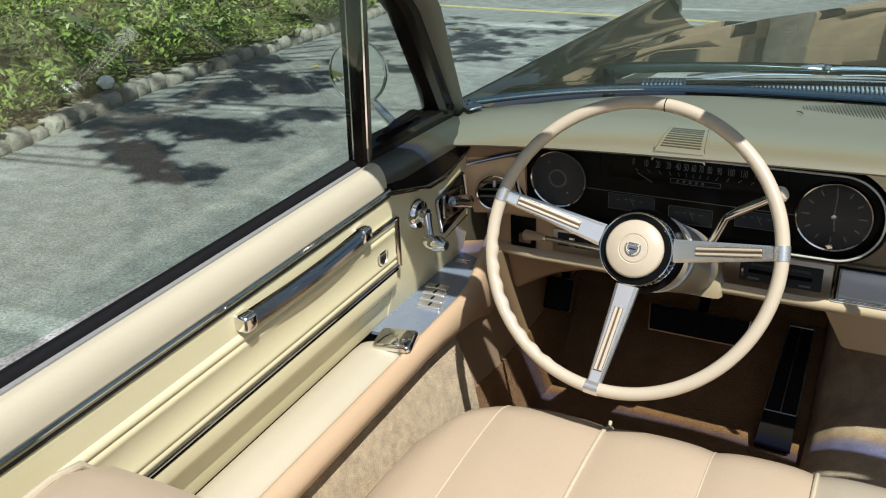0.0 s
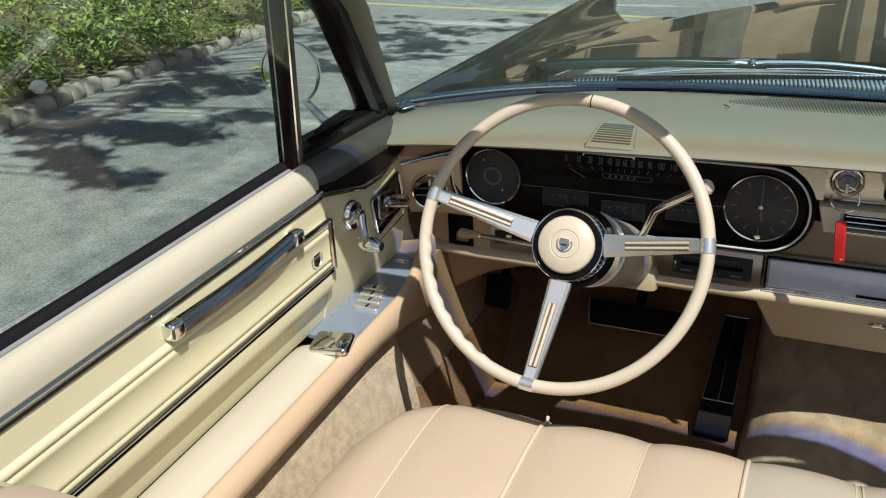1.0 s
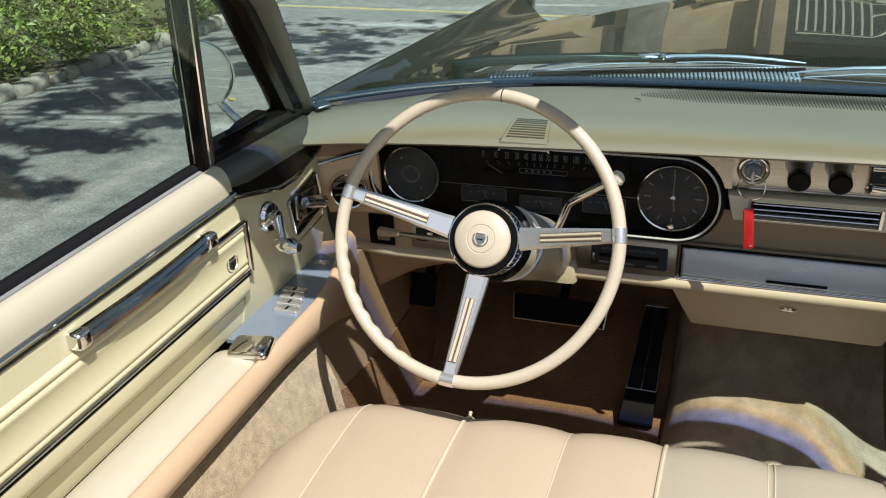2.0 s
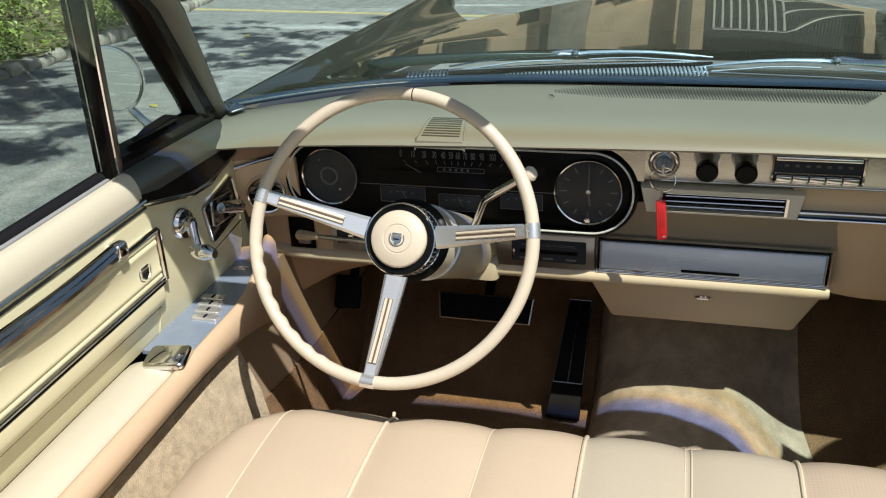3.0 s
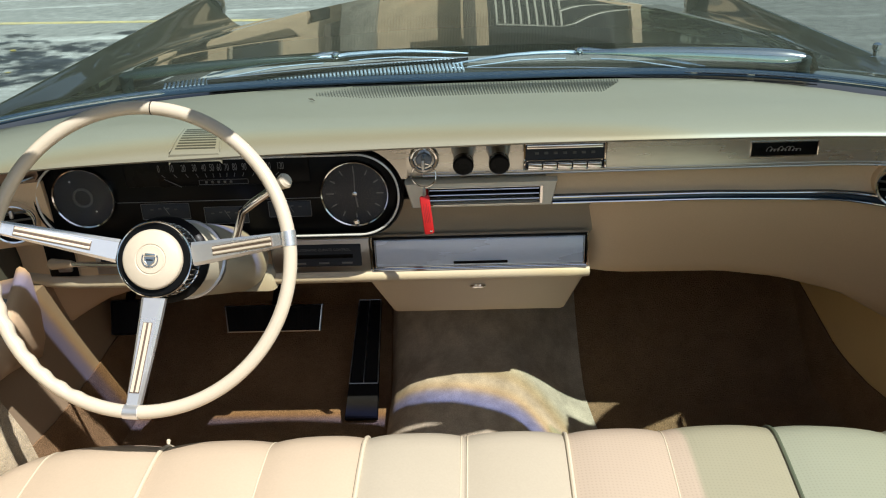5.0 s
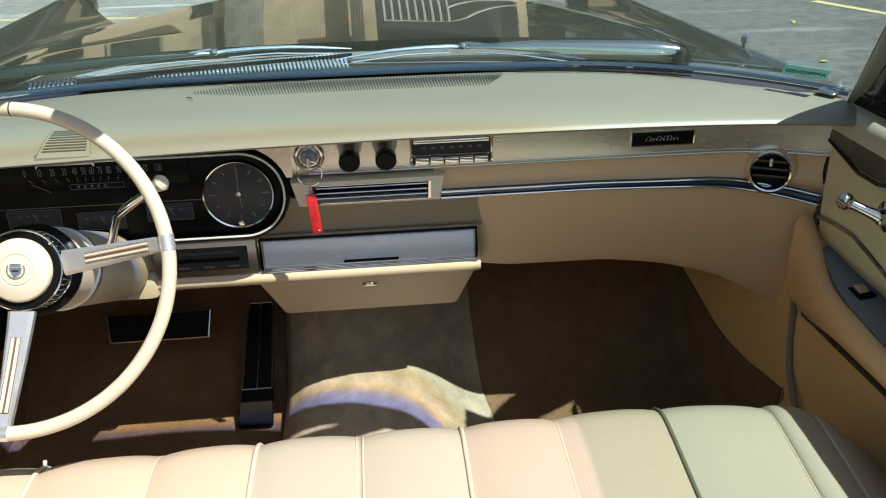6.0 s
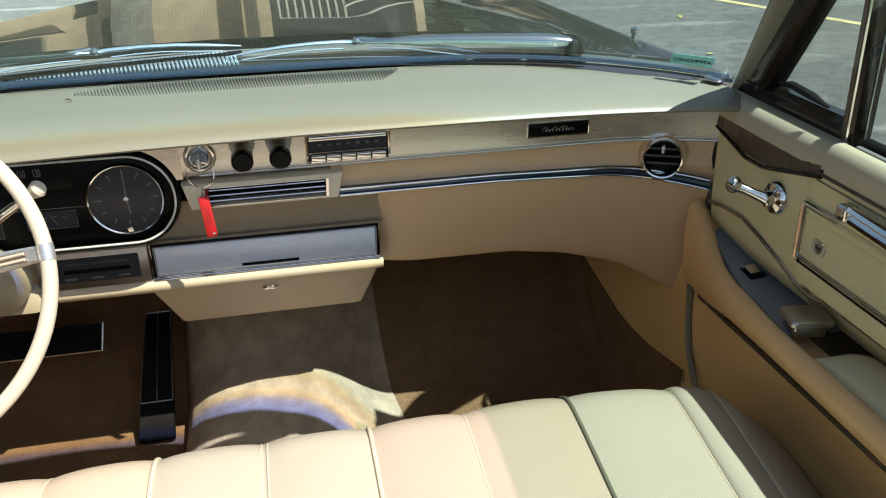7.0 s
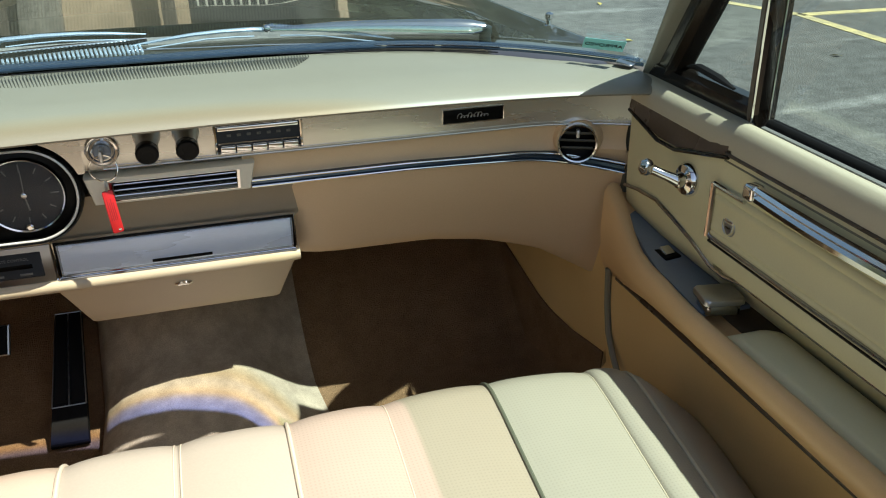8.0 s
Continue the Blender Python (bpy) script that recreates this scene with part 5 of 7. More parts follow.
def cluster():
    root = thing("instrument_cluster", (-0.388, 1.75, 0.795), "wide black instrument cluster with chrome-ringed dials", "instrument cluster")
    c = face(-0.388, 1.752, 0.868)
    bm = B()
    slab(bm, c, 0.590, 0.142, 0.006, 0.068, 0.002, 10)
    part("panel", bm, BLACK, root)
    bm = B()
    hoop(bm, c, 0.602, 0.152, 0.075, 0.010, 0.020, 12)
    part("bezel", bm, BLACK, root, "black padded rim")
    bm = B()
    tube(bm, lift(c, rrect(0.586, 0.136, 0.066, 16), 0.0175), 0.0019, 8, closed=True, up=(0, 1, 0))
    part("bright_rim", bm, BRIGHT_GLINT, root, "thin chrome rim")
    # round dials
    for name, x, z, r in (("warning_dial", -0.607, 0.873, 0.052), ("clock", -0.166, 0.868, 0.056)):
        m = face(x, 1.7455, z)
        bm = B()
        lathe(bm, m, [(r, 0), (r, 0.006), (r - 0.0018, 0.0085), (r - 0.0038, 0.007), (r - 0.004, 0.0)], 48)
        d = part(name, bm, CHROME, root, "round black dial in a chrome ring")
        bm = B()
        lathe(bm, m, [(r - 0.004, 0.0), (r - 0.004, 0.0012), (r - 0.005, 0.0015)], 48)
        part("dial_face", bm, DIAL, d)
        if name == "clock":
            for k in range(12):
                a = radians(30 * k)
                bm = B()
                slab(bm, m @ pose(0.040 * math.sin(a), 0.040 * math.cos(a), 0.0016, 0, 0, -30 * k), 0.0018, 0.012 if k % 3 == 0 else 0.009, 0.0006, 0.0003, 0.0002, 2)
                part("hour_mark", bm, MARKS, d)
            for nm, a, l, w in (("hour_hand", 172, 0.024, 0.0022), ("minute_hand", 2, 0.038, 0.0016)):
                bm = B()
                slab(bm, m @ pose(0, 0, 0.0026 if nm == "hour_hand" else 0.0036, 0, 0, -a) @ pose(0, l / 2, 0), w, l, 0.0006, 0.0005, 0.0002, 2)
                part(nm, bm, MARKS, d)
            bm = B()
            lathe(bm, m, [(0.004, 0.001), (0.004, 0.005), (0.002, 0.006)], 14)
            part("spindle", bm, CHROME, d)
            bm = B()
            lathe(bm, m @ pose(0.0, -0.046, 0), [(0.005, 0.001), (0.005, 0.011), (0.003, 0.013)], 14)
            part("setting_knob", bm, CHROME, d)
        else:
            bm = B()
            lathe(bm, m @ pose(-0.002, 0, 0), [(0.0165, 0.001), (0.0165, 0.004), (0.0145, 0.005), (0.0135, 0.004), (0.013, 0.001)], 30)
            part("inner_ring", bm, MARKS, d)
            for dx, dy in ((-0.018, 0.028), (0.016, -0.024)):
                bm = B()
                lathe(bm, m @ pose(dx, dy, 0), [(0.0018, 0.001), (0.0018, 0.003), (0.001, 0.0035)], 8)
                part("stud", bm, CHROME, d)
        bm = B()
        lathe(bm, m, [(r - 0.0042, 0.0062), (r - 0.0042, 0.007), (r - 0.005, 0.0072)], 40)
        part("dial_glass", bm, LENS, d)
    # speedometer band
    m = face(-0.385, 1.7455, 0.910)
    bm = B()
    slab(bm, m @ pose(0, 0.0, 0), 0.30, 0.044, 0.0015, 0.004)
    sp = part("speedometer", bm, BLACK, root, "strip speedometer with pale numerals")
    for k in range(13):
        u = k / 12
        x = -0.092 + 0.196 * (u + 0.045 * math.sin(2 * math.pi * u))
        letters(str(10 * k), 0.0125, m @ pose(x, 0.008, 0.0019) @ Matrix.Diagonal((0.62, 1.35, 1, 1)), MARKS, sp, "numeral")
        bm = B()
        slab(bm, m @ pose(x + (0.006 - 0.012 * u), -0.0045, 0.0016, 0, 0, 50 - 100 * u), 0.0009, 0.007, 0.0005, 0.0002, 0.0001, 2)
        part("mark", bm, MARKS, sp)
    bm = B()
    hoop(bm, m @ pose(0.01, -0.016, 0.0014), 0.080, 0.0085, 0.001, 0.0007, 0.0008, 2)
    od = part("odometer", bm, MARKS, sp)
    bm = B()
    for k in range(5):
        slab(bm, m @ pose(-0.018 + 0.010 * k, -0.016, 0.0014), 0.004, 0.0042, 0.0006, 0.0004, 0.0001, 2)
    part("digits", bm, MARKS_DIM, od, "row of unreadable counter digits")
    bm = B()
    slab(bm, m @ pose(-0.072, -0.016, 0.002, 0, 0, 62), 0.0012, 0.030, 0.0007, 0.0004, 0.0002, 2)
    part("needle", bm, MARKS, sp)
    for x, z, w, h in ((-0.478, 0.845, 0.080, 0.028), (-0.379, 0.836, 0.072, 0.030), (-0.274, 0.844, 0.070, 0.028)):
        m = face(x, 1.7455, z)
        bm = B()
        hoop(bm, m, w, h, 0.001, 0.0009, 0.0014, 2)
        g = part("gauge", bm, MARKS, root, "small rectangular gauge window")
        bm = B()
        slab(bm, m, w - 0.003, h - 0.003, 0.0008, 0.001, 0.0002, 2)
        part("gauge_face", bm, DIAL, g)
        bm = B()
        slab(bm, m @ pose(0.002, 0.001, 0.001, 0, 0, 28), 0.0010, 0.017, 0.0006, 0.0004, 0.0002, 2)
        part("gauge_needle", bm, MARKS, g)
        bm = B()
        for k in range(4):
            slab(bm, m @ pose(-0.022 + 0.013 * k, 0.006 - 0.0015 * abs(k - 1.5), 0.001), 0.005, 0.0022, 0.0005, 0.0003, 0.0001, 2)
        part("gauge_marks", bm, MARKS_DIM, g, "row of unreadable marks")
    bm = B()
    slab(bm, face(-0.385, 1.7452, 0.862), 0.34, 0.0012, 0.0008, 0.0004, 0.0002, 2)
    part("divider", bm, MARKS, root)


cluster()


GRILLE_Z = [(0, 0.9650), (0.094, 0.9690), (0.25, 0.9730), (0.453, 0.9781), (0.70, 0.9828), (1, 0.9862)]


def small_vent():
    g = thing("speaker_grille", (-0.386, 1.70, 0.985), "small slotted sage grille set in the dash pad", "grille")
    bm = B()
    rows = []
    for u in steps(0, 1, 14):
        y, z = lerp(1.659, 1.723, u), line(GRILLE_Z, u)
        w = lerp(0.040, 0.032, u)
        rows.append([(-0.386 - w, y, z), (-0.386 - w + 0.004, y, z + 0.004), (-0.386 + w - 0.004, y, z + 0.004), (-0.386 + w, y, z)])
    sheet(bm, rows, 0.012, (0, 0, -1))
    part("housing", bm, PAD, g)
    for sx in (-1, 1):
        bm = B()
        tube(bm, [(-0.386 + sx * lerp(0.0385, 0.0305, u), lerp(1.659, 1.723, u), line(GRILLE_Z, u) + 0.0040) for u in steps(0.06, 1, 12)], [0.0006] + [0.0018] * 11, 6)
        part("raised_edge", bm, PAD, g)
    for k in range(9):
        u = lerp(0.16, 0.90, k / 8)
        y, z = lerp(1.659, 1.723, u), line(GRILLE_Z, u)
        bm = B()
        w = lerp(0.031, 0.024, u)
        tube(bm, [(-0.386 - w, y, z + 0.0042), (-0.386, y, z + 0.0042), (-0.386 + w, y, z + 0.0042)], 0.0018, 6, flat=0.6)
        part("slot", bm, DARK_VINYL, g)


small_vent()


def radio():
    r = thing("radio", (0.167, 1.737, 0.903), "chrome push-button car radio with dark dial", "radio")
    m = face(0.167, 1.738, 0.925)
    bm = B()
    hoop(bm, m, 0.130, 0.046, 0.003, 0.004, 0.007, 4)
    part("surround", bm, CHROME, r)
    bm = B()
    slab(bm, m, 0.123, 0.039, 0.002, 0.001)
    part("dial", bm, DIAL, r)
    bm = B()
    slab(bm, m @ pose(0, 0.0150, 0.002), 0.118, 0.0065, 0.0035, 0.001, 0.0008, 3)
    tube(bm, [m @ Vector((x, -0.0075, 0.003)) for x in steps(-0.059, 0.059, 5)], 0.0012, 6)
    part("bright_bar", bm, CHROME, r)
    bm = B()
    for k in range(7):
        slab(bm, m @ pose(-0.043 + 0.0145 * k, 0.004, 0.002), 0.006, 0.004, 0.0005, 0.0003, 0.0001, 2)
    part("scale_marks", bm, MARKS_DIM, r, "row of unreadable scale marks")
    for k in range(5):
        bm = B()
        slab(bm, m @ pose(-0.046 + 0.023 * k, -0.0145, 0.001), 0.0215, 0.0085, 0.010, 0.0015, 0.001, 4)
        part("button", bm, CHROME, r)
    return r


RADIO = radio()


def knob(x):
    m = face(x, 1.738, 0.9385, -9)
    bm = B()
    lathe(bm, m, [(0.0195, 0), (0.0185, 0.003), (0.0158, 0.012), (0.0150, 0.042)], 28)
    k = part("knob", bm, SATIN, RADIO, "black dash knob with a satin skirt")
    bm = B()
    lathe(bm, m, [(0.0140, 0.040), (0.0158, 0.043), (0.0158, 0.055), (0.0138, 0.0575), (0.003, 0.058)], 28)
    part("cap", bm, BLACK, k)


knob(0.010)
knob(0.064)


def ignition():
    g = thing("ignition_lock", (-0.052, 1.737, 0.925), "round chrome ignition lock with a key in it", "ignition lock")
    m = face(-0.052, 1.737, 0.926)
    bm = B()
    lathe(bm, m, [(0.0235, 0), (0.0235, 0.003), (0.021, 0.006), (0.018, 0.0055), (0.0165, 0.002), (0.003, 0.002)], 32)
    part("bezel", bm, CHROME, g)
    bm = B()
    lathe(bm, m, [(0.0125, 0.001), (0.0125, 0.008), (0.0105, 0.010), (0.003, 0.010)], 24)
    part("barrel", bm, SWITCH_GREY, g)
    bm = B()
    slab(bm, m @ pose(0, 0.0, 0.010), 0.005, 0.017, 0.026, 0.002, 0.001, 4)
    part("key", bm, SATIN, g)
    k = thing("key_ring", (-0.052, 1.70, 0.86), "steel key ring with a red plastic tag hanging from the ignition", "key ring")
    bm = B()
    ring = [(-0.052 + 0.019 * math.cos(a), 1.7075 + 0.0025 * math.sin(2 * a), 0.908 + 0.019 * math.sin(a)) for a in steps(0, 2 * math.pi * 31 / 32, 32)]
    tube(bm, ring, 0.0011, 6, closed=True, up=(0, 1, 0))
    part("ring", bm, CHROME, k)
    bm = B()
    tube(bm, [(-0.052, 1.7068, 0.8895), (-0.0525, 1.705, 0.882), (-0.053, 1.7068, 0.875)], 0.0022, 6)
    part("link", bm, SATIN, k)
    bm = B()
    m2 = pose(-0.050, 1.7085, 0.842, 90, -5, 14)
    slab(bm, m2, 0.0155, 0.066, 0.0025, 0.003, 0.001, 4)
    t = part("tag", bm, RED, k, "red plastic tag")
    bm = B()
    for i in range(4):
        slab(bm, m2 @ pose(-0.004 + 0.0025 * i, 0.004 - 0.003 * (i % 2), 0.0024), 0.0009, 0.034 - 0.006 * (i % 2), 0.0003, 0.0003, 0.0001, 2)
    part("scribble", bm, surface("tag_ink", (0.25, 0.008, 0.012), 0.5), t, "faint unreadable handwriting lines")
    bm = B()
    lathe(bm, m2 @ pose(0.003, -0.028, 0.0022), [(0.0022, 0), (0.0022, 0.0006), (0.001, 0.0008)], 10)
    part("eyelet", bm, CHROME, t)


ignition()


def middle_vent():
    v = thing("center_vent", (0.035, 1.74, 0.84), "wide cream-framed air vent with chrome slats", "air vent")
    m = face(0.036, 1.775, 0.863)
    outer = [(-0.121, 0.0215), (0.121, 0.0215), (0.112, -0.0205), (-0.111, -0.0205)]
    inner = [(-0.085, 0.0135), (0.095, 0.0135), (0.094, -0.0150), (-0.084, -0.0150)]
    bm = B()
    big = [(x * 1.0, y) for x, y in outer]
    mid = [(x * 0.985, y * 0.93) for x, y in outer]
    loft(bm, [lift(m, big, 0.0), lift(m, big, 0.036), lift(m, mid, 0.040), lift(m, inner, 0.040), lift(m, inner, 0.006)], loop=True)
    part("housing", bm, CREAM_PALE, v, "cream tapered housing", sharp=25)
    bm = B()
    prism(bm, m, [(x * 1.02, y * 1.02) for x, y in inner], 0.008, 0.001)
    part("throat", bm, BLACK, v)
    bm = B()
    k = [lift(m, [(x * f, y * f) for x, y in inner], z) for f, z in ((1.03, 0.040), (1.03, 0.0425), (0.985, 0.0425), (0.985, 0.040))]
    loft(bm, k, loop=True, ring=True)
    part("bright_rim", bm, CHROME, v, sharp=25)
    for i, y in enumerate((0.0085, 0.0, -0.0085)):
        bm = B()
        slab(bm, m @ pose(0.005, y, 0.016, -28), 0.176, 0.004, 0.020, 0.001, 0.0008, 3)
        part("slat", bm, SATIN if i == 0 else BLACK, v)
        bm = B()
        tube(bm, [m @ Vector((x, y - 0.001, 0.036)) for x in (-0.082, 0.0, 0.092)], 0.0013, 6)
        part("slat_edge", bm, CHROME, v)


middle_vent()


def drawer():
    d = thing("ashtray_drawer", (0.031, 1.79, 0.71), "long brushed-metal ashtray door in the dash centre", "drawer")
    m = face(0.031, 1.789, 0.742, -2)
    bm = B()
    slab(bm, m, 0.366, 0.064, 0.005, 0.002)
    part("surround", bm, BLACK, d)
    for w, h, z in ((0.369, 0.067, 0.008), (0.358, 0.056, 0.008)):
        bm = B()
        hoop(bm, m, w, h, 0.002, 0.003, z, 3)
        part("bright_frame", bm, CHROME, d)
    bm = B()
    slab(bm, m @ pose(0, 0, 0.004), 0.351, 0.049, 0.004, 0.001)
    part("door", bm, DRAWER_BLUE, d, "brushed blue-grey aluminium door")
    bm = B()
    slab(bm, m @ pose(0.002, -0.0185, 0.006), 0.092, 0.0045, 0.004, 0.001, 0.0006, 3)
    part("finger_lip", bm, BLACK, d)
    b = thing("glove_box", (0.03, 1.83, 0.59), "tapered cream storage box below the dash", "glove box")
    bm = B()
    rows = []
    for u in steps(0, 1, 6):
        z = lerp(0.692, 0.590, u)
        x0, x1, y = lerp(-0.166, -0.130, u), lerp(0.214, 0.186, u), lerp(1.793, 1.857, u)
        r = 0.006
        rows.append([(x0, 1.99, z), (x0, y + r, z), (x0 + r * 0.3, y + r * 0.3, z), (x0 + r, y, z), (x1 - r, y, z), (x1 - r * 0.3, y + r * 0.3, z), (x1, y + r, z), (x1, 1.99, z)])
    x0, x1 = -0.128, 0.184
    rows.append([(x0, 1.99, 0.586), (x0, 1.866, 0.586), (x0 + 0.003, 1.864, 0.586), (x0 + 0.006, 1.862, 0.586), (x1 - 0.006, 1.862, 0.586), (x1 - 0.003, 1.864, 0.586), (x1, 1.866, 0.586), (x1, 1.99, 0.586)])
    loft(bm, rows, loop=True, caps=True)
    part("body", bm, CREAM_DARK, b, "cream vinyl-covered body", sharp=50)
    m = pose(0.027, 1.811, 0.663, 90 + 32, 0, 0)
    bm = B()
    lathe(bm, m @ Matrix.Diagonal((1.7, 0.75, 1, 1)), [(0.0085, -0.002), (0.0085, 0.002), (0.006, 0.004), (0.004, 0.003)], 20)
    part("latch", bm, CHROME, b, "small oval chrome latch")


drawer()


def climate():
    c = thing("climate_control", (-0.24, 1.79, 0.71), "metal-framed climate control panel with slide lever", "control panel")
    m = face(-0.240, 1.788, 0.741, -2)
    bm = B()
    slab(bm, m, 0.170, 0.064, 0.006, 0.002)
    part("plate", bm, SATIN, c)
    bm = B()
    slab(bm, m @ pose(0.006, 0.001, 0.005), 0.128, 0.042, 0.003, 0.002)
    d = part("dial", bm, DIAL, c)
    bm = B()
    slab(bm, m @ pose(0.006, 0.0, 0.0078), 0.100, 0.008, 0.001, 0.001)
    part("slot", bm, BLACK, d)
    letters("AUTOMATIC CLIMATE CONTROL", 0.0061, m @ pose(0.006, 0.0125, 0.0085), MARKS, d)
    for k in range(3):
        bm = B()
        slab(bm, m @ pose(-0.035 + 0.04 * k, -0.013, 0.0078), 0.018, 0.0035, 0.0005, 0.0003, 0.0001, 2)
        part("scale_word", bm, MARKS, d)
    bm = B()
    slab(bm, m @ pose(-0.052, 0.0, 0.008), 0.004, 0.014, 0.010, 0.001, 0.0008, 3)
    part("lever", bm, CHROME, c)
    h = thing("headlight_switch", (-0.69, 1.78, 0.714), "black switch panel with chrome edge under the dials", "switch")
    m = face(-0.690, 1.787, 0.745)
    bm = B()
    slab(bm, m, 0.050, 0.060, 0.005, 0.002)
    part("plate", bm, BLACK, h)
    bm = B()
    hoop(bm, m, 0.052, 0.062, 0.002, 0.0015, 0.0065, 3)
    part("rim", bm, CHROME, h)
    bm = B()
    slab(bm, m @ pose(0.004, -0.012, 0.005), 0.024, 0.018, 0.006, 0.002)
    part("rocker", bm, SATIN, h)
    k = thing("wiper_control", (-0.565, 1.78, 0.714), "metal-framed wiper control panel", "control panel")
    m = face(-0.562, 1.787, 0.738)
    bm = B()
    slab(bm, m, 0.140, 0.046, 0.005, 0.002)
    part("plate", bm, SATIN, k)
    bm = B()
    slab(bm, m @ pose(0, 0.004, 0.004), 0.12, 0.026, 0.003, 0.001)
    part("dial", bm, DIAL, k)
    bm = B()
    slab(bm, m @ pose(-0.03, 0.003, 0.006), 0.012, 0.018, 0.007, 0.001)
    part("slider", bm, CHROME, k)


climate()


def badge():
    b = thing("dash_badge", (0.503, 1.737, 0.914), "small black model badge with script in a chrome frame", "badge")
    m = face(0.503, 1.738, 0.925)
    bm = B()
    slab(bm, m, 0.100, 0.022, 0.003, 0.001)
    part("plate", bm, BLACK, b)
    bm = B()
    hoop(bm, m, 0.103, 0.024, 0.001, 0.0018, 0.0045, 3)
    part("frame", bm, CHROME, b)
    # a flowing line of loops, leaning to the right
    bm = B()
    pts = []
    for a in steps(0, 1, 150):
        w = 2 * math.pi * 9 * a
        tall = 0.0036 if a < 0.12 or 0.30 < a < 0.42 or 0.56 < a < 0.76 else 0.0017
        v = -0.0030 + tall * (1 - math.cos(w))
        pts.append(m @ Vector((-0.026 + 0.050 * a - 0.0022 * math.sin(w) + 0.30 * v, v, 0.0034)))
    tube(bm, pts, 0.00042, 5, up=(0, 1, 0))
    part("script", bm, SATIN, b, "slanting silver strokes")


badge()


# ---- steering ----
WHEEL = Matrix(((1, 0, 0, -0.3835), (0, 0.43, -0.903, 1.396), (0, 0.903, 0.43, 0.922), (0, 0, 0, 1)))


def crest(parent, m, size, material=None):
    """A small plain shield under a flat crown bar."""
    bm = B()
    prism(bm, m, [(-0.5 * size, 0.25 * size), (0.5 * size, 0.25 * size), (0.45 * size, -0.2 * size), (0, -0.6 * size), (-0.45 * size, -0.2 * size)], 0.002, 0.0005)
    c = part("emblem", bm, material or SATIN, parent, "small plain metal shield emblem")
    bm = B()
    slab(bm, m @ pose(0, 0.45 * size, 0), 0.95 * size, 0.2 * size, 0.002, 0.001, 0.0005, 3)
    part("crown_bar", bm, CHROME, c)
    bm = B()
    slab(bm, m @ pose(0, -0.05 * size, 0.0018), 0.6 * size, 0.12 * size, 0.0008, 0.0005, 0.0002, 3)
    part("bar", bm, DARK_TRIM, c)
    bm = B()
    tube(bm, [m @ Vector((0.72 * size * math.cos(radians(a)), 0.05 * size + 0.72 * size * math.sin(radians(a)), 0.001)) for a in steps(150, 390, 17)], 0.06 * size, 6, up=tuple(m.to_3x3() @ Vector((0, 0, 1))))
    part("wreath", bm, SATIN, c)


